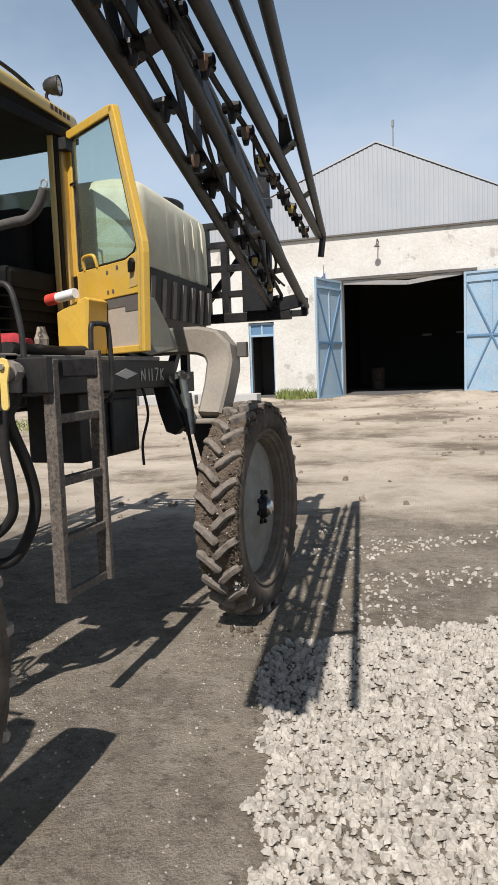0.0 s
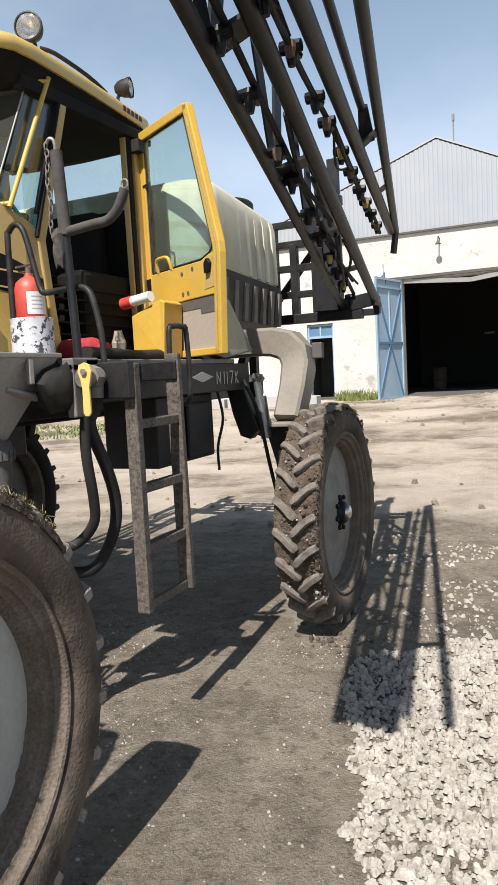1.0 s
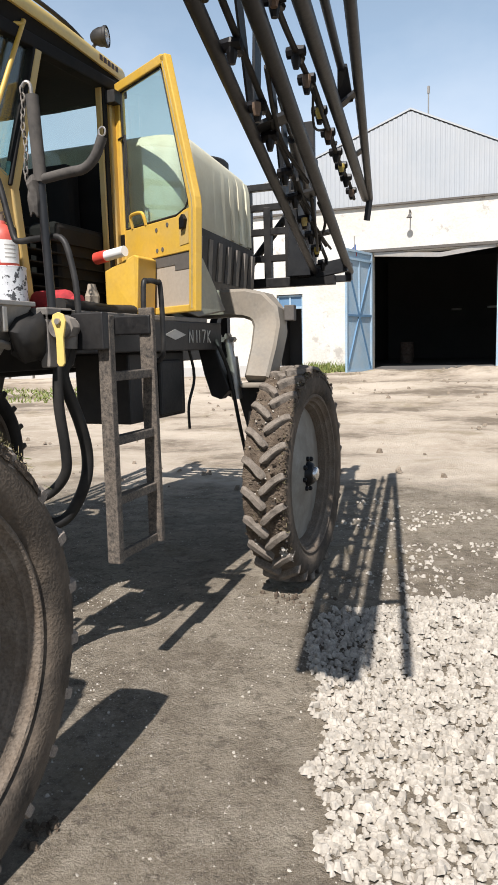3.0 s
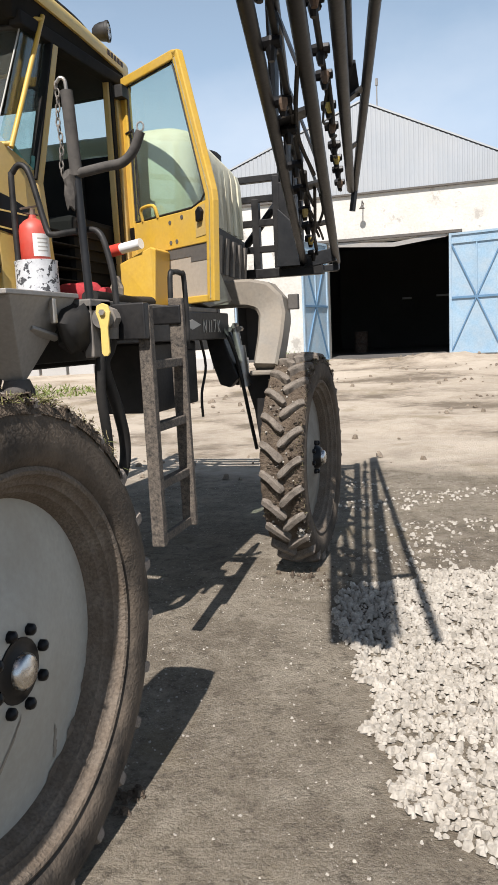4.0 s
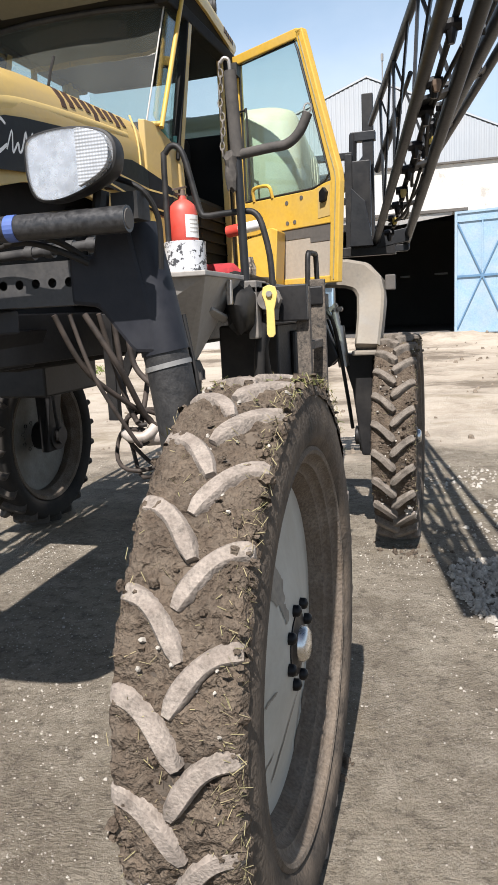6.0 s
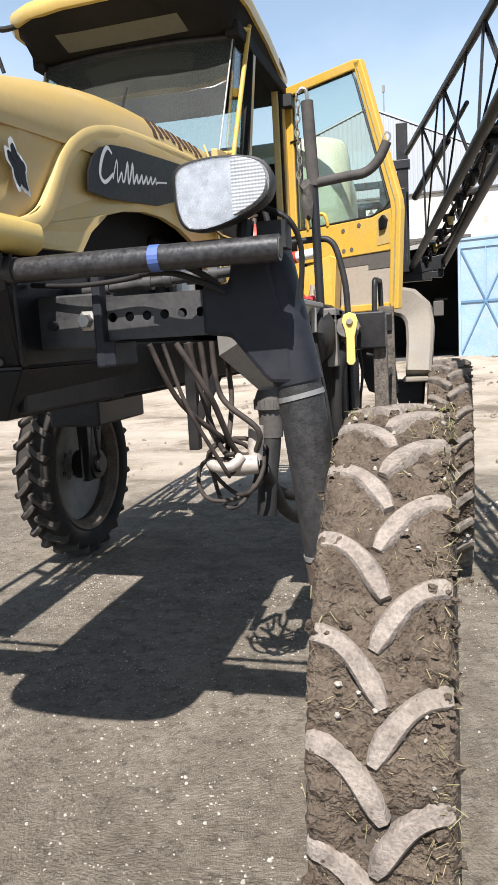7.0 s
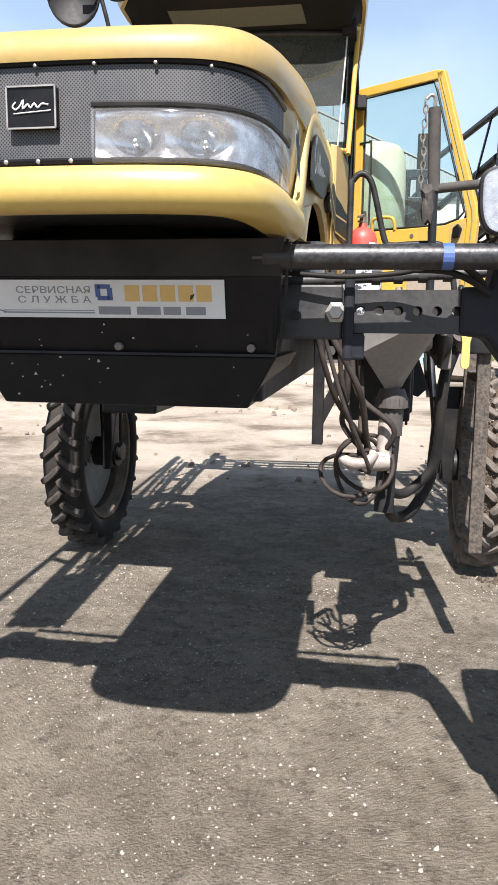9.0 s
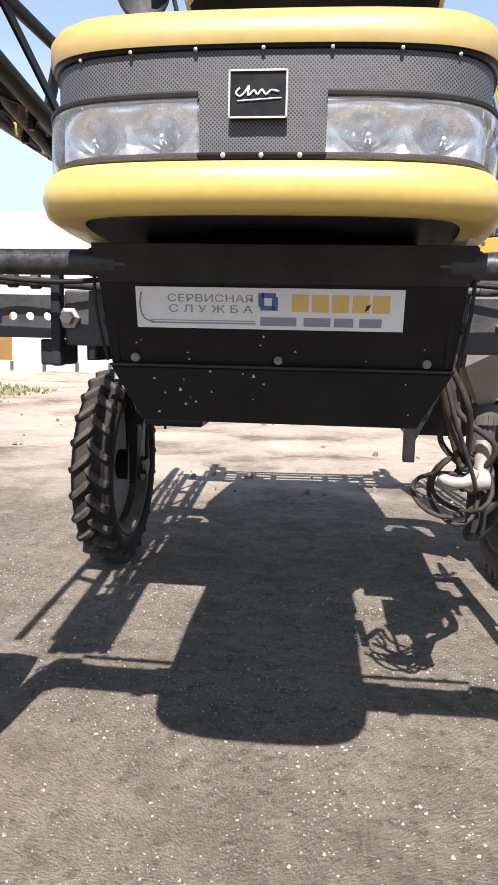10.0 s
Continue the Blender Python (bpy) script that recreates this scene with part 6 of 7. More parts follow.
def hopper():
    A, B, C, D = (0.563, 0.765, 1.525), (0.846, 0.782, 1.525), (0.846, 1.19, 1.525), (0.563, 1.19, 1.525)
    L, M, O, Q = (0.556, 0.815, 1.370), (0.556, 1.19, 1.370), (0.655, 1.015, 1.215), (0.690, 1.04, 1.215)
    shell = Form().add([A, B, C, D, L, M, O, Q], [(0, 1, 2, 3), (0, 4, 1), (4, 6, 1), (6, 7, 1), (1, 7, 2), (2, 7, 5), (5, 7, 6, 4), (0, 3, 5, 4), (2, 5, 3)])
    hop = part("hopper", shell, HOPPER, sprayer, "folded grey sheet-steel mixing hopper", bevel=0.003)
    part("hopper_rim", Form().box(0.555, 0.854, 0.757, 1.20, 1.523, 1.540), HOPPER, hop, "pale folded rim", bevel=0.003)
    part("hopper_latch", Form().box(0.836, 0.856, 1.02, 1.042, 1.43, 1.517), ZINC, hop, bevel=0.004)
    part("bracket", Form().beam((0.785, 0.965, 1.415), (0.80, 1.12, 1.378), 0.014, 0.035, (1, 0, 0.4)).beam((0.770, 0.965, 1.415), (0.700, 1.02, 1.24), 0.008, 0.012), HOPPER, hop, "bent bracket riveted to the side", bevel=0.004)
    part("outlet", Form().lathe([(1.235, 0.045), (1.20, 0.058), (1.165, 0.058), (1.16, 0.046), (1.06, 0.042)], 20, (0.672, 1.028, 0), "z", True), OUTLET, hop, "dusty threaded outlet", smooth=40)
    for i in range(18):
        t = 6.2832 * i / 18
        part("collar_rib", Form().box(0.057, 0.061, -0.005, 0.005, 1.165, 1.20, Matrix.Translation((0.672, 1.028, 0)) @ Matrix.Rotation(t, 4, "Z")), OUTLET, hop)
    part("side_bracket", Form().box(0.62, 0.90, 1.20, 1.36, 1.47, 1.52).box(0.86, 0.90, 1.20, 1.35, 1.30, 1.50), STEEL_DUSTY, hop, bevel=0.006)
    sack = Form().loft([[Vector((0.85 + (0.05 * k + 0.022 * noise.noise(Vector((math.cos(t) * 3, z * 30, 8)))) * math.cos(t) * w, 1.17 + dy + (0.10 + 0.05 * noise.noise(Vector((math.sin(t) * 3, z * 34, 2)))) * math.sin(t) * w, z + 0.012 * math.sin(2 * t + z * 30) + 0.018 * noise.noise(Vector((t * 1.7, z * 40, 3))))) for t in (i * 0.2244 for i in range(28))] for z, w, k, dy in ((1.50, 0.55, 0.8, 0.05), (1.47, 0.95, 1, 0.03), (1.42, 1.0, 1.1, 0.0), (1.37, 0.85, 1.0, -0.01), (1.33, 0.45, 0.8, 0.0))])
    part("rubber_boot", sack, HOSE, hop, "crumpled black rubber boot", smooth=60)
    valve = part("valve", Form().tube([(0.935, 1.205, 1.445), (0.935, 1.46, 1.445)], 0.036, 18).tube([(0.935, 1.24, 1.445), (0.935, 1.28, 1.445)], 0.046, 8).tube([(0.935, 1.36, 1.445), (0.935, 1.40, 1.445)], 0.046, 8).tube([(0.935, 1.28, 1.42), (0.93, 1.28, 1.37)], 0.032, 14), STEEL_DUSTY, sprayer, "dusty metal ball valve", smooth=40)
    lev = [(-0.024, 0.025), (-0.03, 0.0), (-0.02, -0.028), (-0.014, -0.06), (-0.016, -0.15), (-0.008, -0.162), (0.008, -0.162), (0.017, -0.15), (0.016, -0.06), (0.024, -0.028), (0.03, 0.0), (0.022, 0.025), (0.0, 0.034)]
    part("valve_lever", Form().prism([(0.950 + x, 1.466 + z) for x, z in lev], "y", 1.196, 1.206), material("yellow_lever", (0.72, 0.52, 0.13), rough=0.5, spread=0.15, dust=0.2), valve, "pale yellow valve lever", bevel=0.002)
    part("lever_nut", Form().lathe([(1.186, 0.0), (1.186, 0.012), (1.21, 0.013)], 6, (0.950, 0, 1.466), "y"), ZINC, valve)
    hoses = (
        ([(0.935, 1.27, 1.41), (0.905, 1.268, 1.33), (0.888, 1.262, 1.274), (0.878, 1.268, 1.15), (0.875, 1.297, 0.981), (0.856, 1.313, 0.882), (0.787, 1.305, 0.805), (0.731, 1.242, 0.789), (0.67, 1.10, 0.84), (0.655, 0.98, 0.93)], 0.0205),
        ([(0.935, 1.31, 1.41), (0.908, 1.305, 1.33), (0.888, 1.291, 1.26), (0.881, 1.392, 1.076), (0.876, 1.439, 0.935), (0.861, 1.427, 0.813), (0.787, 1.398, 0.679), (0.716, 1.327, 0.671), (0.68, 1.14, 0.76), (0.672, 1.0, 0.88), (0.665, 0.90, 0.96)], 0.024),
        ([(0.672, 1.028, 1.07), (0.668, 1.01, 1.0), (0.66, 0.98, 0.90), (0.655, 0.96, 0.78)], 0.036),
    )
    for pts, r_ in hoses:
        part("suction_hose", Form().tube(pts, r_, 14, 6), HOSE, sprayer, "thick black rubber suction hose", smooth=50)
    r = random.Random(21)
    for i in range(7):
        a = Vector((0.42 + 0.02 * i, 0.55 + 0.06 * i, 1.42))
        c = Vector((0.60 + r.uniform(-0.06, 0.08), 0.84 + r.uniform(-0.06, 0.1), 1.0 + r.uniform(-0.08, 0.06)))
        m1 = a.lerp(c, 0.35) + Vector((r.uniform(-0.03, 0.05), r.uniform(-0.05, 0.03), -0.05))
        m2 = a.lerp(c, 0.75) + Vector((r.uniform(-0.09, 0.09), r.uniform(-0.06, 0.06), r.uniform(-0.12, 0.0)))
        part("hydraulic_hose", Form().tube([a, m1, m2, c], r.uniform(0.007, 0.011), 8, 7), HYDRAULIC, sprayer, "dusty hydraulic hose", smooth=60)
    for i, (rx, rz) in enumerate(((0.10, 0.10), (0.085, 0.12), (0.12, 0.075))):
        part("hose_loop", Form().tube([(0.58 + rx * math.cos(t) - 0.02 * i, 0.86 + 0.05 * math.sin(t * 2 + i), 0.98 + rz * math.sin(t) - 0.02 * i) for t in (k * 0.3142 for k in range(21))], 0.008, 8), HYDRAULIC, sprayer, "coiled thin dusty hose", smooth=60)
    pump = part("pump", Form().tube([(0.57, 0.84, 0.985), (0.66, 0.86, 0.99)], 0.035, 14).tube([(0.50, 0.82, 1.0), (0.53, 0.80, 0.99), (0.58, 0.80, 0.99), (0.61, 0.83, 1.02)], 0.020, 12, 4).tube([(0.645, 0.88, 1.0), (0.65, 0.90, 1.12)], 0.028, 12), FITTING, sprayer, "pale dusty metal pump fitting", smooth=50)
    for k in range(3):
        part("fitting", Form().lathe([(0.0, 0.026), (0.028, 0.026)], 6, (0.545 + 0.045 * k, 0.85, 0.955 + 0.015 * k), "z", True), FITTING, pump)
    part("hanger_post", Form().box(0.385, 0.425, 0.92, 0.955, 1.03, 1.42).beam((0.40, 0.93, 1.10), (0.50, 0.95, 1.30), 0.012, 0.04), BLACK, sprayer, "black hanging bracket", bevel=0.003)


hopper()


# cab -------------------------------------------------------------------
def flank_band(parent, s):
    """The black swoosh that runs from the bonnet's flank over the cab corner, with two thin yellow lines in it."""
    face = lambda y: 0.4276 if y < 1.345 else 0.4290 + (y - 1.345) * 0.274 if y < 1.5 else 0.4712

    def strip(name, spec, lift_, mat_, label=""):
        rows = []
        for y, z0, z1 in spec:
            x = face(y) + lift_
            rows.append([Vector((s * x, y, z0)), Vector((s * (x + 0.0012), y, z0)), Vector((s * (x + 0.0012), y, z1)), Vector((s * x, y, z1))])
        part(name, Form().loft(rows), mat_, parent, label)
    strip("flank_decal", [(0.90, 1.862, 1.905), (1.0, 1.866, 1.952), (1.1, 1.862, 1.985), (1.2, 1.852, 1.998), (1.3, 1.838, 1.992), (1.345, 1.830, 1.984), (1.42, 1.815, 1.962), (1.5, 1.800, 1.930), (1.595, 1.785, 1.885)], 0.0, BLACK_CLEAN, "black swoosh decal")
    for a, drop in ((0.905, 0.075), (0.950, 0.040)):
        strip("flank_line", [(y, a + 0.985 - drop * (y - 0.92) / 0.675 - 0.0035, a + 0.985 - drop * (y - 0.92) / 0.675 + 0.0035) for y in (0.92, 1.1, 1.25, 1.345, 1.42, 1.5, 1.595)], 0.0012, BEAD_YELLOW)


def cab():
    cabin = part("cab", Form().box(-0.47, 0.47, 1.42, 2.58, 1.46, 1.56), CABIN, sprayer, "yellow operator cab with a dark interior", bevel=0.01)
    part("cab_back", Form().box(-0.46, 0.46, 2.54, 2.58, 1.56, 2.385), CABIN, cabin, bevel=0.01)
    part("cab_front", Form().box(-0.42, 0.42, 1.36, 1.40, 1.5, 2.11), CABIN, cabin)
    part("cowl", Form().prism([(1.35, 2.17), (1.44, 2.20), (1.70, 2.08), (1.70, 1.95), (1.38, 1.96)], "x", -0.40, 0.40), PLASTIC, cabin, "black dashboard cowl", bevel=0.02)
    posts = {
        "door_post": ((0.462, 1.600, 2.05), (0.464, 1.828, 2.715), 0.046, YELLOW),
        "rear_post": ((0.465, 2.44, 1.50), (0.462, 2.44, 2.74), 0.085, YELLOW),
        "inner_post": ((0.450, 2.36, 1.50), (0.447, 2.36, 2.72), 0.05, YELLOW),
    }
    for s in (-1, 1):
        for n_, (a, c, w, m_) in posts.items():
            part(n_, Form().beam((s * a[0], a[1], a[2]), (s * c[0], c[1], c[2]), w, 0.038, (1, 0, 0)), m_, cabin, bevel=0.008)
        part("door_post", Form().beam((s * 0.462, 1.668, 1.50), (s * 0.462, 1.598, 2.07), 0.050, 0.038, (1, 0, 0)), YELLOW, cabin, bevel=0.008)
        part("door_seal", Form().beam((s * 0.462, 1.570, 2.06), (s * 0.464, 1.797, 2.715), 0.016, 0.042, (1, 0, 0)), CABIN, cabin, "black rubber seal", bevel=0.004)
        part("door_seal", Form().beam((s * 0.472, 2.358, 1.52), (s * 0.469, 2.358, 2.70), 0.036, 0.010, (1, 0, 0)), CABIN, cabin, "black rubber seal", bevel=0.003)
        part("cant_rail", Form().beam((s * 0.455, 1.55, 2.705), (s * 0.46, 2.56, 2.725), 0.06, 0.06), CABIN, cabin, bevel=0.008)
        part("quarter_glass", Form().prism([(1.38, 2.20), (1.590, 2.09), (1.795, 2.69), (1.60, 2.69)], "x", *sorted((s * 0.452, s * 0.456))), GREEN_PANE, cabin, "small tinted quarter window")
        part("seal", Form().tube([(s * 0.459, 1.45, 2.175), (s * 0.461, 1.51, 2.125), (s * 0.462, 1.565, 2.10), (s * 0.462, 1.590, 2.16)], 0.009, 8, 4), material("turquoise_seal", (0.10, 0.28, 0.25), rough=0.6) if s > 0 else PLASTIC, cabin)
        part("entry_bar", Form().tube([(s * 0.405, 1.404, 2.175), (s * 0.455, 1.424, 2.176), (s * 0.468, 1.433, 2.182), (s * 0.471, 1.445, 2.205), (s * 0.489, 1.692, 2.722), (s * 0.490, 1.697, 2.738), (s * 0.484, 1.688, 2.742), (s * 0.456, 1.638, 2.730)], 0.0105, 10, 3), DOOR_YELLOW, cabin, "yellow corner grab bar", smooth=50)
        corner = ((0.40, 1.345, 2.185), (0.4275, 1.345, 2.180), (0.443, 1.40, 2.180), (0.47, 1.50, 2.135), (0.47, 1.612, 2.088), (0.425, 1.612, 2.088), (0.41, 1.40, 2.180))
        part("side_sill", Form().loft([[Vector((s * x, y, 1.50)) for x, y, z in corner], [Vector((s * x, y, z)) for x, y, z in corner]]), YELLOW, cabin, "yellow cab corner panel", bevel=0.004)
        flank_band(cabin, s)
    # far side door with its own panes
    part("far_door", Form().box(-0.472, -0.450, 1.60, 2.42, 1.52, 2.02).box(-0.470, -0.452, 2.02, 2.06, 2.02, 2.68), YELLOW, cabin, "closed yellow far door", bevel=0.006)
    part("far_pane", Form().box(-0.463, -0.459, 1.68, 2.40, 2.02, 2.70), PANE, cabin)
    part("rear_pane", Form().box(-0.42, 0.42, 2.555, 2.560, 2.385, 2.70), PANE, cabin)
    # windscreen, bowed
    rows = []
    for z in (0.0, 0.5, 1.0):
        rows.append([Vector((x * (0.425 + 0.02 * z), 1.353 + 0.245 * z - 0.05 * (1 - x * x), 2.13 + 0.55 * z)) for x in (-1, -0.75, -0.5, -0.25, 0, 0.25, 0.5, 0.75, 1)])
    part("windscreen", Form().loft(rows, caps=False, closed=False), DARK_PANE, cabin, "sloping tinted windscreen", smooth=60)
    for s in (-1, 1):
        part("windscreen_edge", Form().tube([(s * 0.428, 1.362, 2.16), (s * 0.447, 1.592, 2.675)], 0.0035, 8), CLAMP, cabin, "pale edge of the windscreen", smooth=50)
    part("windscreen_top", Form().tube([Vector((x * 0.445, 1.598 - 0.05 * (1 - x * x), 2.685)) for x in (-1, -0.5, 0, 0.5, 1)], 0.014, 8, 4), PLASTIC, cabin)
    # roof
    def outline(k, dy=0.0):
        half = [(0.0, 1.30), (0.2, 1.305), (0.36, 1.335), (0.465, 1.39), (0.515, 1.48), (0.522, 1.6), (0.505, 2.0), (0.475, 2.4), (0.465, 2.56), (0.44, 2.61), (0.0, 2.63)]
        pts = [Vector((x, y, 0)) for x, y in half]
        full = pts + [Vector((-p.x, p.y, 0)) for p in reversed(pts[1:-1])]
        c = Vector((0, 1.97, 0))
        return [c + (p - c) * k for p in full]
    rows = []
    for k, z in ((0.975, 2.792), (1.0, 2.790), (1.015, 2.808), (1.015, 2.832), (1.0, 2.850), (0.95, 2.868), (0.85, 2.888), (0.6, 2.91), (0.3, 2.92)):
        rows.append([Vector((p.x, p.y, z - 0.0 * p.y)) for p in outline(k)])
    roof = part("roof", Form().loft(rows), ROOF_YELLOW, cabin, "bright yellow moulded cab roof", smooth=45)
    under = [[Vector((p.x, p.y, 2.80)) for p in outline(0.985)], [Vector((p.x * 0.98, max(p.y, 1.36), 2.775)) for p in outline(0.96)], [Vector((p.x * 0.93, max(p.y, 1.53), 2.70)) for p in outline(0.96)], [Vector((p.x * 0.6, max(p.y, 1.62) if p.y < 2.2 else 2.4, 2.70)) for p in outline(0.9)]]
    part("roof_lining", Form().loft(under), CABIN, roof, "dark roof underside", smooth=40)
    part("visor", Form().add([(-0.30, 1.392, 2.762), (0.26, 1.392, 2.762), (0.28, 1.515, 2.704), (-0.28, 1.515, 2.704), (-0.30, 1.40, 2.77), (0.26, 1.40, 2.77), (0.28, 1.523, 2.712), (-0.28, 1.523, 2.712)], [(0, 1, 2, 3), (7, 6, 5, 4), (0, 4, 5, 1), (1, 5, 6, 2), (2, 6, 7, 3), (3, 7, 4, 0)]), VISOR, roof, "grey-olive panel under the roof brow", bevel=0.003)
    for i in range(5):
        y = 2.30 + 0.042 * i
        x = 0.4905 - 0.076 * (y - 2.30)
        part("roof_mark", Form().beam((x, y, 2.822), (x - 0.0022, y + 0.029, 2.822), 0.004, 0.026), BROWN_PRINT, roof, "dark brown printed block")

    def work_light(x, y, z, yaw, r_):
        """A round lamp in a bowl-shaped housing with a raised rim, on a U bracket."""
        m = pose(x, y, z, 0, 0, yaw)

        def turned(spec):
            f = Form().lathe(spec, 24, (0, 0, 0), "y")
            f.v = [m @ Vector(p) for p in f.v]
            return f
        l = part("roof_light", turned([(0.060, 0.0), (0.057, r_ * 0.40), (0.040, r_ * 0.72), (0.012, r_ * 0.94), (-0.016, r_ * 1.0), (-0.020, r_ * 1.09), (-0.034, r_ * 1.09), (-0.036, r_ * 0.97), (-0.028, r_ * 0.95)]), PLASTIC, roof, "round black roof work light", smooth=35)
        part("reflector", turned([(-0.028, r_ * 0.95), (-0.006, r_ * 0.80), (0.018, r_ * 0.45), (0.026, 0.0)]), REFLECTOR, l, "silvered lamp bowl", smooth=60)
        part("lens", turned([(-0.030, r_ * 0.96), (-0.037, r_ * 0.6), (-0.040, 0.0)]), HAZY_LENS, l, "clear lens", smooth=60)
        part("foot", Form().tube([m @ Vector((0, 0.03, -r_ * 0.6)), m @ Vector((0, 0.045, -r_ - 0.01)), Vector((x, y + 0.02, min(z - r_ - 0.05, 2.89)))], 0.010, 8, 3), PLASTIC, l)
    work_light(0.272, 1.89, 3.092, 18, 0.062)
    work_light(-0.36, 1.60, 3.01, -10, 0.050)
    work_light(0.33, 2.585, 3.045, 105, 0.050)
    part("roof_bar", Form().tube([(0.31, 1.90, 3.00), (0.35, 1.96, 2.99), (0.40, 2.14, 2.94), (0.42, 2.26, 2.895)], 0.011, 8, 3), PLASTIC, roof, "black bar along the roof edge", smooth=50)
    part("roof_box", Form().box(-0.2, 0.2, 1.9, 2.5, 2.905, 2.96), ROOF_YELLOW, roof, bevel=0.03)
    # inside
    seat = part("seat", Form().box(-0.23, 0.23, 1.98, 2.42, 1.86, 1.98).box(-0.22, 0.22, 2.36, 2.48, 1.95, 2.36), CABIN, cabin, "dark worn operator seat", bevel=0.04)
    part("seat_base", Form().box(-0.18, 0.18, 2.05, 2.40, 1.56, 1.86), PLASTIC, seat, bevel=0.02)
    w = Form().tube([(0.19 * math.cos(t), 1.80 + 0.19 * math.sin(t) * 0.85, 2.19 + 0.19 * math.sin(t) * 0.5) for t in (k * 0.2618 for k in range(25))], 0.014, 8)
    wheel_ = part("steering_wheel", w, PLASTIC, cabin, "black steering wheel", smooth=60)
    part("column", Form().tube([(0, 1.80, 2.19), (0, 1.66, 1.9)], 0.03, 10).beam((-0.18, 1.80, 2.19), (0.18, 1.80, 2.19), 0.025, 0.012), PLASTIC, wheel_)
    part("console", Form().box(0.25, 0.42, 1.95, 2.42, 1.56, 1.98), CABIN, cabin, bevel=0.03)
    for k in range(6):
        part("floor_rib", Form().box(0.30, 0.440, 1.70, 2.33, 1.60 + 0.055 * k, 1.606 + 0.055 * k), CABIN, cabin)
    for s in (-1,):
        arm = part("mirror_arm", Form().tube([(-0.46, 1.40, 2.80), (-0.49, 1.34, 2.77), (-0.54, 1.31, 2.78), (-0.62, 1.30, 2.775)], 0.012, 8, 4).tube([(-0.50, 1.34, 2.60), (-0.52, 1.32, 2.70), (-0.54, 1.31, 2.78)], 0.009, 8), PLASTIC, cabin, "black mirror arm")
        m = pose(-0.645, 1.29, 2.775, 0, 0, 12)
        f = Form().lathe([(0.04, 0.0), (0.035, 0.09), (0.01, 0.125), (-0.01, 0.125), (-0.012, 0.12)], 28, (0, 0, 0), "y")
        f.v = [m @ Vector((p[0] * 0.85, p[1], p[2])) for p in f.v]
        part("mirror", f, PLASTIC, arm, "round black rear-view mirror", smooth=40)
    part("wiper", Form().tube([(0.02, 1.255, 2.16), (0.06, 1.30, 2.40), (0.07, 1.315, 2.45)], 0.006, 6), HOSE, cabin)


cab()


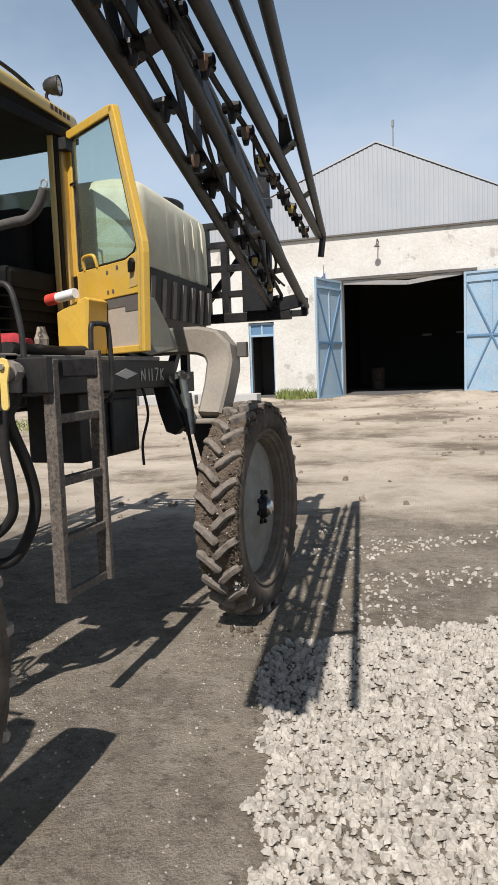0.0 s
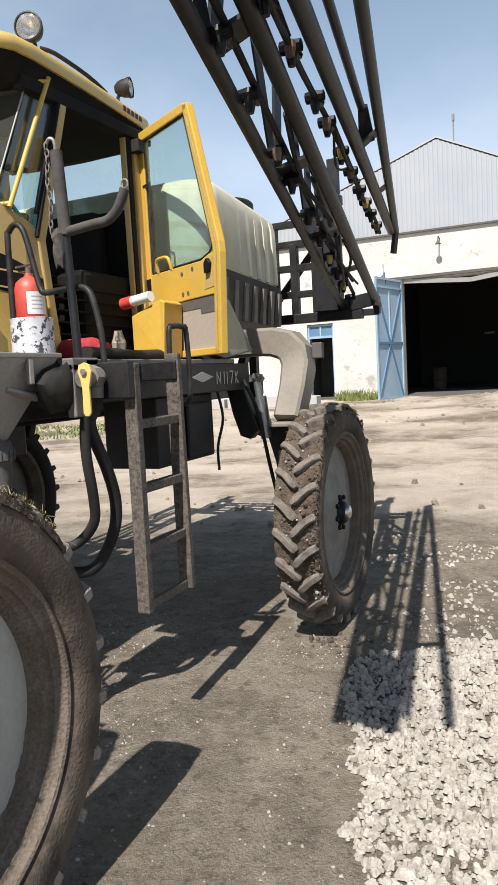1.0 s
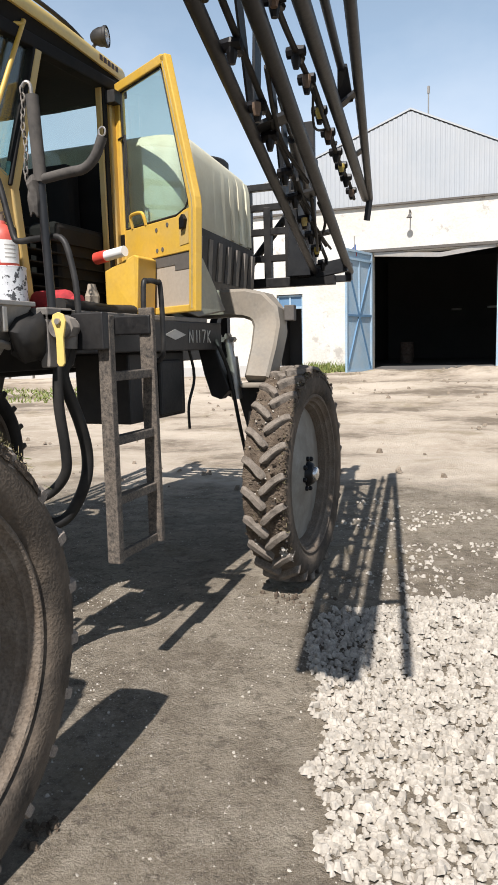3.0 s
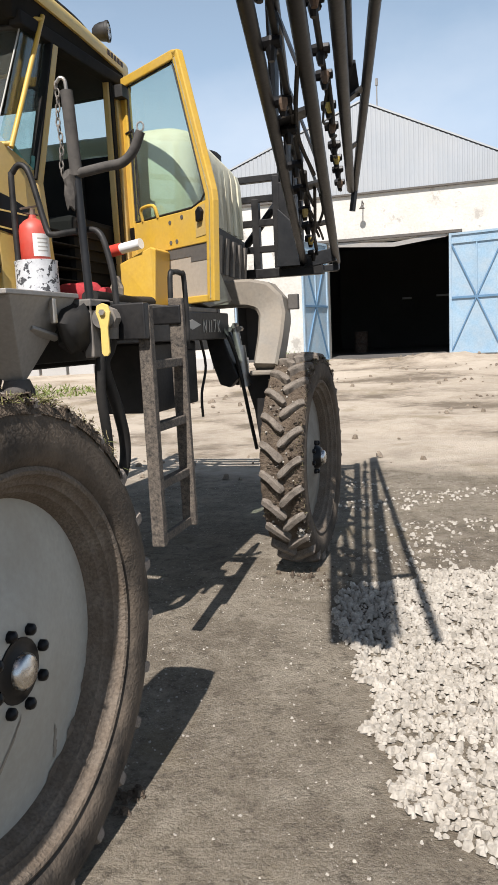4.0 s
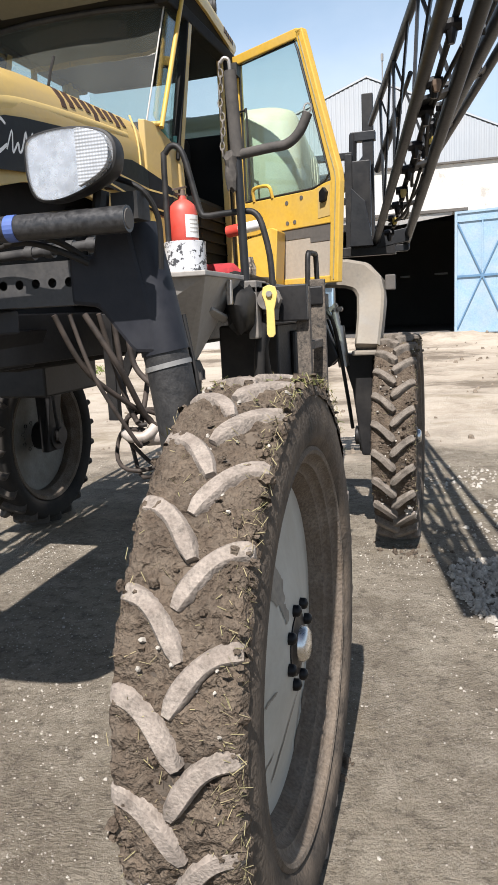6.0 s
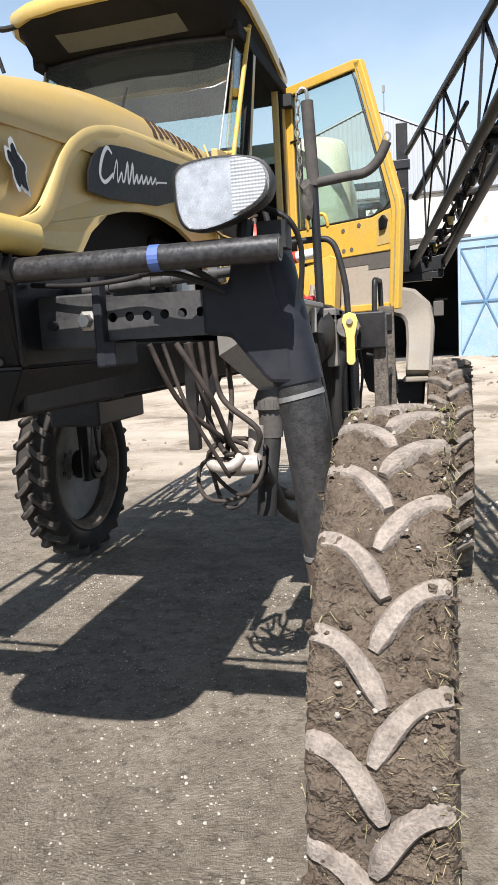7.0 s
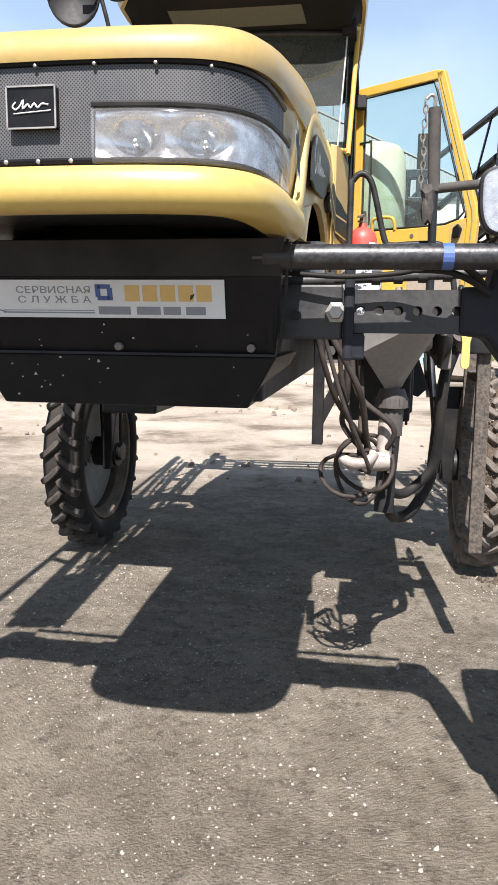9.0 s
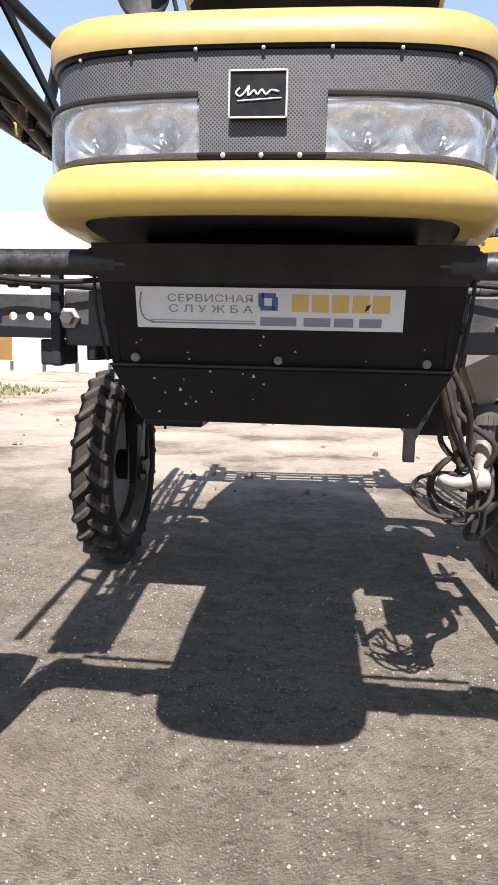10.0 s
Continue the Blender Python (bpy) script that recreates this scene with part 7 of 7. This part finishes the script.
# open door -------------------------------------------------------------
def door():
    hinge, u = Vector((0.488, 2.455, 0)), Vector((0.870, -0.493, 0))
    nrm = Vector((u.y, -u.x, 0))
    at = lambda s, z, o=0.0: hinge + u * s + nrm * o + Vector((0, 0, z))

    def sheet(poly, o0, o1):
        n = len(poly)
        return Form().add([at(s, z, o) for o in (o0, o1) for s, z in poly], [tuple(range(n)), tuple(range(2 * n - 1, n - 1, -1))] + [(i, i + n, (i + 1) % n + n, (i + 1) % n) for i in range(n)])
    d = part("cab_door", sheet([(0.0, 1.81), (0.645, 1.815), (0.665, 1.90), (0.665, 2.015), (0.60, 2.005), (0.53, 1.985), (0.0, 1.985)], -0.014, 0.014), DOOR_YELLOW, sprayer, "open yellow cab door with tinted glass", bevel=0.004)
    bars = {
        "hinge_stile": ([(0.0, 1.56), (0.045, 1.56), (0.045, 2.70), (0.0, 2.72)],),
        "top_rail": ([(0.0, 2.685), (0.46, 2.695), (0.485, 2.695), (0.495, 2.730), (0.455, 2.742), (0.0, 2.732)],),
        "outer_stile": ([(0.45, 2.73), (0.495, 2.735), (0.70, 2.05), (0.705, 2.0), (0.675, 1.53), (0.622, 1.53), (0.65, 1.99), (0.645, 2.04)],),
        "bottom_rail": ([(0.20, 1.53), (0.64, 1.53), (0.64, 1.565), (0.20, 1.565)],),
    }
    for n_, (poly,) in bars.items():
        part(n_, sheet(poly, -0.02, 0.02), DOOR_YELLOW, d, bevel=0.005)
    part("door_glass", sheet([(0.03, 1.97), (0.56, 1.98), (0.64, 2.04), (0.465, 2.68), (0.44, 2.705), (0.03, 2.70)], -0.003, 0.003), GREEN_PANE, d, "green-tinted door glass")
    part("gasket", Form().tube([at(s, z, 0.006) for s, z in ((0.05, 2.0), (0.05, 2.68), (0.435, 2.690), (0.455, 2.65), (0.632, 2.045), (0.60, 2.012), (0.53, 1.992), (0.05, 1.992))], 0.006, 6), PLASTIC, d)
    part("kick_panel", sheet([(0.20, 1.565), (0.625, 1.565), (0.64, 1.815), (0.20, 1.815)], -0.006, 0.006), material("grey_kick_panel", (0.36, 0.31, 0.25), rough=0.7, spread=0.2, dust=0.4), d, "grey-beige lower panel")
    part("pull_handle", Form().tube([at(0.12, 1.985, 0.012), at(0.125, 2.035, 0.025), at(0.15, 2.05, 0.028), at(0.22, 2.05, 0.028), at(0.25, 2.035, 0.025), at(0.255, 1.985, 0.012)], 0.009, 8, 4), DOOR_YELLOW, d, "yellow pull handle")
    for s, z in ((0.355, 1.945), (0.455, 1.958), (0.355, 1.845), (0.405, 1.846)):
        f = Form().lathe([(0.0, 0.011), (0.003, 0.011)], 10, (0, 0, 0), "y", True)
        c = at(s, z, 0.0165)
        m = Matrix.Translation(c) @ Matrix.Rotation(math.atan2(u.y, u.x), 4, "Z")
        f.v = [m @ Vector(p) for p in f.v]
        part("bolt_hole", f, SEAM, d)
    part("latch", sheet([(0.585, 1.915), (0.62, 1.92), (0.63, 1.96), (0.61, 1.985), (0.585, 1.965)], 0.012, 0.036), BLACK_CLEAN, d, "black greasy door latch", bevel=0.004)
    part("latch_plate", sheet([(0.56, 1.845), (0.635, 1.85), (0.64, 1.995), (0.565, 1.985)], 0.0145, 0.0165), YELLOW, d, "oil-stained latch plate")
    part("label", sheet([(0.004, 1.870), (0.046, 1.870), (0.046, 1.965), (0.004, 1.965)], 0.0205, 0.0225), BLACK_CLEAN, d, "small black label")
    part("stile_groove", Form().tube([at(s, z, 0.0205) for s, z in ((0.476, 2.70), (0.676, 2.045), (0.680, 2.0), (0.651, 1.545))], 0.0035, 6), STRAW, d)
    part("lining_edge", sheet([(0.20, 1.762), (0.50, 1.762), (0.50, 1.735), (0.636, 1.735), (0.64, 1.815), (0.20, 1.815)], 0.0065, 0.0085), SEAM, d, "torn dark upper edge of the lining")
    part("window_stay", Form().tube([at(0.10, 2.02, 0.02), at(0.10, 2.42, 0.02), at(0.085, 2.45, 0.02), at(0.03, 2.45, 0.02)], 0.006, 6, 3), PLASTIC, d)
    part("door_check", Form().box(0.47, 0.53, 2.36, 2.42, 2.62, 2.68), PLASTIC, d)
    pocket = Form().add([(0.545, 2.16, 1.53), (0.755, 2.10, 1.53), (0.775, 2.10, 1.80), (0.74, 2.12, 1.815), (0.545, 2.16, 1.75), (0.545, 2.34, 1.53), (0.755, 2.28, 1.53), (0.775, 2.28, 1.80), (0.74, 2.30, 1.815), (0.545, 2.34, 1.75)], [(0, 1, 2, 3, 4), (9, 8, 7, 6, 5), (0, 5, 6, 1), (1, 6, 7, 2), (2, 7, 8, 3), (3, 8, 9, 4), (4, 9, 5, 0)])
    part("door_pocket", pocket, DOOR_YELLOW, d, "yellow sheet-metal door pocket", bevel=0.006)
    part("paper_roll", Form().tube([(0.50, 2.16, 1.815), (0.57, 2.145, 1.822)], 0.030, 14), RED, d, "red end of a roll", smooth=40)
    part("paper_roll", Form().tube([(0.57, 2.145, 1.822), (0.69, 2.12, 1.835)], 0.026, 14), WHITE, d, "white paper roll", smooth=40)


door()


# tank --------------------------------------------------------------------
def tank():
    def ring(k, z, grow=0.0, n=10):
        xf, xr, y0, y1, r = 0.775 + grow, 0.66 + grow, 2.64 - grow, 4.02 + grow, 0.14
        out = []
        for cx, cy, a0, half in ((1, y0, -90, xf), (1, y1, 0, xr), (-1, y1, 90, xr), (-1, y0, 180, xf)):
            for i in range(7):
                a = radians(a0 + 15 * i)
                px = cx * (half - r) + r * math.cos(a)
                py = (cy + r if cy == y0 else cy - r) + r * math.sin(a)
                out.append(Vector((px * k, 3.33 + (py - 3.33) * k, z)))
        return out
    t = part("tank", Form().loft([ring(0.99, 2.02), ring(1.0, 2.06), ring(0.998, 2.30), ring(0.992, 2.42), ring(0.975, 2.485), ring(0.945, 2.52), ring(0.89, 2.54), ring(0.5, 2.555), ring(0.1, 2.56)]), TANK, sprayer, "translucent greenish-white plastic spray tank, streaked", smooth=50)
    for s in (-1, 1):
        for i in range(6):
            y = 2.90 + i * 0.19
            x = 0.765 - (y - 2.64) * 0.083
            part("rib", Form().loft([[Vector((s * (x + d_), y + w, z)) for d_, w in ((-0.02, -0.045), (0.010, -0.03), (0.012, 0.03), (-0.02, 0.045))] for z, x in ((2.05, x + 0.004), (2.30, x + 0.001), (2.42, x - 0.004), (2.485, x - 0.022))]), TANK, t, smooth=50)
    sk = part("tank_skirt", Form().loft([ring(0.93, 1.62, 0.0), ring(0.98, 1.75, 0.0), ring(1.0, 2.0, 0.012), ring(1.0, 2.035, 0.016), ring(0.98, 2.036)]), BLACK, sprayer, "black moulded tank cradle", smooth=40)
    for s in (-1, 1):
        for i in range(7):
            y = 2.80 + i * 0.18
            x = 0.787 - (y - 2.64) * 0.083
            part("cradle_rib", Form().loft([[Vector((s * (xx + d_), y + w, z)) for d_, w in ((-0.02, -0.035), (0.014, -0.025), (0.014, 0.025), (-0.02, 0.035))] for z, xx in ((1.76, x - 0.02), (1.99, x))]), STEEL_DUSTY, sk)
    part("tank_lid", Form().lathe([(2.53, 0.22), (2.575, 0.22), (2.59, 0.205), (2.60, 0.15), (2.60, 0.0)], 32, (0.42, 3.55, 0.0), "z"), PLASTIC, t, "black screw lid", smooth=40)
    part("fill_hatch", Form().lathe([(2.53, 0.13), (2.59, 0.13), (2.60, 0.0)], 24, (0.0, 3.0, 0), "z"), PLASTIC, t, smooth=40)


tank()


# rear rack and booms ------------------------------------------------------
def rack():
    r_ = part("boom_rack", Form().box(-1.18, 1.18, 4.26, 4.34, 1.80, 1.87), BLACK, sprayer, "black welded boom carrier frame", bevel=0.005)
    for s in (-1, 1):
        for x in (0.50, 0.66, 0.83):
            part("upright", Form().box(*sorted((s * (x - 0.028), s * (x + 0.028))), 4.27, 4.33, 1.86, 2.56 if x != 0.66 else 2.40), BLACK, r_, bevel=0.004)
        part("slab", Form().box(*sorted((s * 0.86, s * 1.0)), 4.24, 4.30, 1.86, 2.50), BLACK, r_, bevel=0.006)
        part("tower", Form().box(*sorted((s * 0.93, s * 1.015)), 4.35, 4.40, 1.86, 3.0), BLACK, r_, "tall black carrier upright", bevel=0.006)
        part("tower_strut", Form().beam((s * 0.84, 4.33, 1.9), (s * 0.86, 4.36, 2.72), 0.045, 0.045), BLACK, r_, bevel=0.004)
        part("tower_cap", Form().box(*sorted((s * 0.84, s * 1.03)), 4.34, 4.41, 2.66, 2.73), BOOM, r_, bevel=0.006)
        part("ram", Form().tube([(s * 0.40, 4.42, 1.92), (s * 0.95, 4.42, 2.55)], 0.03, 12), BOOM, r_, smooth=40)
        part("plate", Form().prism([(s * 0.84, 1.87), (s * 1.02, 1.87), (s * 0.96, 2.2), (s * 0.86, 2.3)], "y", 4.20, 4.235), BOOM, r_, bevel=0.004)
    for z in (2.02, 2.22, 2.40, 2.55):
        part("crossbar", Form().box(-0.86, 0.86, 4.275, 4.325, z - 0.025, z + 0.025), BLACK, r_, bevel=0.004)
    part("stay", Form().beam((0.28, 4.0, 1.40), (0.28, 4.30, 1.82), 0.06, 0.06).beam((-0.28, 4.0, 1.40), (-0.28, 4.30, 1.82), 0.06, 0.06).beam((0.28, 4.30, 1.40), (0.28, 4.30, 2.4), 0.06, 0.06).beam((-0.28, 4.30, 1.40), (-0.28, 4.30, 2.4), 0.06, 0.06), BLACK, r_)


rack()


def boom(s):
    r = random.Random(40 + s)
    X = lambda p: (s * p[0], p[1], p[2])
    lerp = lambda a, c, y: Vector(a).lerp(Vector(c), (y - a[1]) / (c[1] - a[1]))
    k = 0.0 if s > 0 else 1.07  # this side stands closer to the cab at its front end
    dip = 0.0 if s > 0 else 0.36  # and hangs lower there
    A, A2 = (1.82 - k, -0.20, 2.535 - dip), (1.0, 4.45, 1.875)
    B, B2 = (1.925 - k, -0.20, 2.615 - dip), (1.245, 4.50, 1.905)
    D, D2 = (1.905 - k, -0.20, 2.71 - dip), (1.02, 4.15, 2.73)
    E, E2 = (2.05 - k, -0.20, 2.49 - dip), (1.385, 4.42, 2.425)
    C, C2 = (2.26 - k, -0.20, 2.64 - dip), (1.41, 4.46, 2.43)
    G, G2 = (2.09 - k, -0.20, 2.665 - dip), (1.70 - 0.45 * k, 2.45, 2.60 - 0.42 * dip)
    b = part("boom", Form().tube([X(A), X(A2)], 0.027, 10), BOOM, sprayer, "folded black steel spray boom, dusty", smooth=50)
    for name_, p, q, rad in (("chord", B, B2, 0.031), ("chord", D, D2, 0.021), ("chord", E, E2, 0.030), ("chord", C, C2, 0.024), ("chord", G, G2, 0.018)):
        part(name_, Form().tube([X(p), X(q)], rad, 12), BOOM, b, smooth=50)
    part("end_cap", Form().beam(X(C2), X((1.385, 4.47, 2.27)), 0.04, 0.03).beam(X(C2), X(E2), 0.03, 0.05), BOOM, b)
    part("end_cap", Form().beam(X(lerp(A, A2, 4.28)), X(lerp(B, B2, 4.28)), 0.05, 0.10).beam(X((0.93, 4.42, 1.855)), X((1.26, 4.48, 1.855)), 0.06, 0.05).beam(X((1.245, 4.47, 1.84)), X((1.245, 4.47, 1.97)), 0.05, 0.05), BOOM, b, bevel=0.004)
    for y in (0.15, 1.05, 1.95, 2.8, 3.5):
        a, c, d = lerp(A, A2, y), lerp(B, B2, y), lerp(D, D2, y)
        w = 0.055 + 0.02 * r.random()
        part("cross_plate", Form().add([X(p) for p in (a + Vector((0, -w, 0.02)), c + Vector((0, -w * 0.8, 0.0)), c + Vector((0, w * 0.8, 0)), a + Vector((0, w, 0.02)), a + Vector((0, -w, 0.035)), c + Vector((0, -w * 0.8, 0.015)), c + Vector((0, w * 0.8, 0.015)), a + Vector((0, w, 0.035)))], [(0, 1, 2, 3), (7, 6, 5, 4), (0, 4, 5, 1), (1, 5, 6, 2), (2, 6, 7, 3), (3, 7, 4, 0)]), BOOM, b)
        part("web", Form().beam(X(a + Vector((0, 0.02, 0.02))), X(d), 0.012, 0.075, (0, 1, 0)), BOOM, b)
        part("web", Form().beam(X(c + Vector((0, 0.02, 0.02))), X(d), 0.012, 0.07, (0, 1, 0)), BOOM, b)
        if y > 0.5:
            part("web", Form().beam(X(a), X(lerp(D, D2, y - 0.55)), 0.010, 0.045, (0, 1, 0)), BOOM, b)
    for y in (0.7, 2.45, 3.3):
        e, c = lerp(E, E2, y), lerp(C, C2, y)
        part("web", Form().beam(X(e), X(c), 0.012, 0.06, (0, 1, 0)), BOOM, b)
        if y == 2.45:
            g = lerp(G, G2, y)
            part("hinge_plate", Form().add([X(p) for o in (0, 0.014) for p in (g + Vector((0, -0.1, o)), e + Vector((0, 0.02, 0.03 + o)), e.lerp(c, 0.5) + Vector((0, 0.05, o)), e.lerp(c, 0.7) + Vector((0, 0.02, -0.02 + o)), g + Vector((0.04, -0.08, o)))], [(0, 1, 2, 3, 4), (9, 8, 7, 6, 5), (0, 5, 6, 1), (1, 6, 7, 2), (2, 7, 8, 3), (3, 8, 9, 4), (4, 9, 5, 0)]), BOOM, b, "dark hinge plate")
    rows = []
    for y, out in ((-0.24, 0.55), (-0.20, 0.85), (-0.14, 1.0), (0.1, 1.0), (0.42, 0.9), (0.50, 0.6)):
        a, e = Vector(A).lerp(Vector(A2), (y + 0.20) / 4.5), Vector(E).lerp(Vector(E2), (y + 0.20) / 4.45)
        mid_ = a.lerp(e, 0.5)
        a, e = mid_.lerp(a, out), mid_.lerp(e, out)
        rows.append([X(a + Vector((0, 0, 0.03))), X(e + Vector((0, 0, 0.03))), X(e + Vector((0, 0, 0.042))), X(a + Vector((0, 0, 0.042)))])
    part("end_shield", Form().loft([[Vector(p) for p in q] for q in rows]), BOOM, b, "flat plate closing the boom end")
    # spray line with nozzle bodies between the lower chords
    mid = lambda y, k=0.45: lerp(A, A2, y).lerp(lerp(B, B2, y), k)
    part("spray_line", Form().tube([X(mid(y) + Vector((0, 0, 0.02))) for y in (-0.15, 1.0, 2.2, 3.3, 4.1)], 0.013, 8, 3), HOSE, b, smooth=60)
    part("spray_line", Form().tube([X(lerp(E, E2, y) + Vector((-0.075, 0, -0.01 + 0.015 * math.sin(y * 7)))) for y in (-0.15, 0.3, 0.9, 1.5, 2.1, 2.7, 3.3, 3.9, 4.3)], 0.012, 8, 4), HOSE, b, smooth=60)
    YN = material("nozzle_yellow", (0.48, 0.36, 0.05), rough=0.5, spread=0.3, dust=0.5) if s > 0 else bpy.data.materials["nozzle_yellow"]
    ON = material("nozzle_rust", (0.10, 0.055, 0.03), rough=0.6, spread=0.3, dust=0.3) if s > 0 else bpy.data.materials["nozzle_rust"]
    for i in range(13):
        y = 0.0 + i * 0.34 + r.uniform(-0.05, 0.05)
        for base in (mid(y, 0.35), lerp(E, E2, y) + Vector((-0.075, 0, -0.01))):
            p = base + Vector((0, 0, -0.005))
            body = part("nozzle", Form().lathe([(-0.035, 0.022), (0.0, 0.026), (0.012, 0.022), (0.035, 0.020)], 8, X(p), "x", True).lathe([(-0.06, 0.012), (-0.03, 0.020), (0.0, 0.022)], 8, X(p), "z", True).lathe([(0.0, 0.018), (0.05, 0.016)], 8, X(p + Vector((0.0, 0.02, 0.0))), "y", True), BLACK_CLEAN, b, "black nozzle body")
            if r.random() < 0.55:
                part("nozzle_cap", Form().lathe([(-0.040, 0.012), (-0.016, 0.019), (0.005, 0.018)], 8, X(p + Vector((0.01, -0.035, -0.005))), "z", True), YN if r.random() < 0.6 else ON, body, "coloured nozzle cap")
    for i in range(15):
        y0, y1 = r.uniform(-0.2, 3.3), 0
        y1 = y0 + r.uniform(0.5, 1.1)
        pa, pc = (mid(y0, r.uniform(0.2, 0.9)), mid(y1, r.uniform(0.2, 0.9))) if i % 2 else (lerp(E, E2, y0) + Vector((-0.06, 0, 0)), lerp(E, E2, min(y1, 4.2)) + Vector((-0.08, 0, 0.02)))
        m_ = pa.lerp(pc, 0.5) + Vector((r.uniform(-0.05, 0.05), 0, r.uniform(-0.09, 0.05)))
        part("boom_hose", Form().tube([X(pa), X(m_), X(pc)], r.uniform(0.006, 0.010), 7, 6), HOSE, b, smooth=60)
    part("boom_ram", Form().tube([X(lerp(D, D2, 2.9) + Vector((0.03, 0, -0.25))), X(lerp(D, D2, 4.0) + Vector((0.03, 0, -0.35)))], 0.026, 12).tube([X(lerp(D, D2, 2.4) + Vector((0.03, 0, -0.2))), X(lerp(D, D2, 2.95) + Vector((0.03, 0, -0.25)))], 0.012, 10), BOOM, b, "hydraulic folding ram", smooth=40)


boom(1)
boom(-1)


# loose things on the deck ---------------------------------------------------
def loose():
    pot = thing("paint_pot", "round metal pot splashed with white paint, on the deck", "pot")
    spl = material("splashed_pot_paint", (0.70, 0.71, 0.72), (0.58, 0.59, 0.61), rough=0.5, spread=0.25, scale=40, fine=120, bump=0.2, dust=0.95, dusty=(0.035, 0.036, 0.042), dust_scale=30, dust_edge=(0.535, 0.56))
    c = (0.540, 1.42, 0)
    part("body", Form().lathe([(1.516, 0.0), (1.516, 0.084), (1.52, 0.088), (1.69, 0.086), (1.70, 0.088), (1.702, 0.082), (1.60, 0.08)], 32, c, "z"), spl, pot, smooth=40)
    part("lid", Form().lathe([(1.685, 0.082), (1.69, 0.04), (1.69, 0.0)], 24, c, "z"), spl, pot)
    ex = thing("fire_extinguisher", "small red fire extinguisher standing on the paint pot", "extinguisher")
    part("bottle", Form().lathe([(1.692, 0.0), (1.692, 0.056), (1.70, 0.060), (1.82, 0.060), (1.845, 0.053), (1.862, 0.035), (1.872, 0.018), (1.885, 0.016)], 28, c, "z"), RED, ex, "red bottle", smooth=40)
    lab = []
    for z in (1.715, 1.805):
        lab.append([Vector((c[0] + 0.0608 * math.cos(t), c[1] + 0.0608 * math.sin(t), z)) for t in (radians(-62 + 9 * k) for k in range(11))])
    part("label", Form().loft(lab, caps=False, closed=False), WHITE, ex, "white paper label")
    bars = Form()
    for k in range(4):
        z = 1.735 + k * 0.016
        bars.loft([[Vector((c[0] + 0.0613 * math.cos(t), c[1] + 0.0613 * math.sin(t), zz)) for t in (radians(-45 + 9 * j) for j in range(6))] for zz in (z, z + 0.005)], caps=False, closed=False)
    part("label_print", bars, CLAMP, ex)
    part("valve_head", Form().lathe([(1.885, 0.014), (1.91, 0.014)], 10, c, "z", True).beam((0.525, 1.37, 1.905), (0.545, 1.45, 1.925), 0.016, 0.008).beam((0.525, 1.385, 1.89), (0.55, 1.45, 1.89), 0.014, 0.006), RUSTY, ex)
    can = thing("red_bottle", "red plastic bottle lying on the cab floor sill", "bottle")
    part("body", Form().lathe([(0.505, 0.0), (0.505, 0.048), (0.515, 0.054), (0.66, 0.054), (0.675, 0.050), (0.69, 0.036), (0.70, 0.024), (0.715, 0.022)], 24, (0, 1.66, 1.570)), RED_SHADED, can, smooth=40)
    part("cap", Form().lathe([(0.708, 0.027), (0.738, 0.027), (0.742, 0.0)], 18, (0, 1.66, 1.570)), RED_SHADED, can, "red screw cap, darkened for shade", smooth=40)
    bag = thing("paper_bag", "crumpled beige paper bag on the cab floor sill", "bag")
    rows = []
    for i, (z, w) in enumerate(((0.0, 0.030), (0.02, 0.052), (0.05, 0.046), (0.08, 0.050), (0.11, 0.034), (0.135, 0.026))):
        rows.append([Vector((0.715 + 0.6 * w * math.cos(t) * (1 + 0.3 * noise.noise(Vector((t * 2, i * 3, 1)))), 1.78 + 0.8 * w * math.sin(t) * (1 + 0.3 * noise.noise(Vector((t * 2, i * 3, 5)))), 1.516 + z + 0.012 * noise.noise(Vector((t, i, 9))) * (i > 0))) for t in (k * 0.4488 for k in range(14))])
    part("paper", Form().loft(rows), BEIGE, bag, smooth=20)
    mat_ = thing("rubber_mat", "rolled black rubber mat on the deck edge", "mat")
    part("roll", Form().loft([[Vector((0.72 + 0.04 * math.cos(t), y, 1.545 + 0.028 * math.sin(t) + 0.006 * math.sin(y * 9))) for t in (k * 0.5236 for k in range(12))] for y in (1.52, 1.7, 1.9, 2.1)]), HOSE, mat_, smooth=60)
    r = random.Random(77)
    f = Form()
    pebbles(f, [(1.27 + r.gauss(0, 0.02), 0.53 + r.gauss(0, 0.03), 0.003) for _ in range(26)] + [(1.36 + r.gauss(0, 0.10), 2.55 + r.gauss(0, 0.08), 0.002) for _ in range(40)], 0.005, 0.016, r)
    tagged(part("fallen_mud", f, MUD), "dark mud clods fallen beside the tyres", "mud", kind="stuff")


loose()
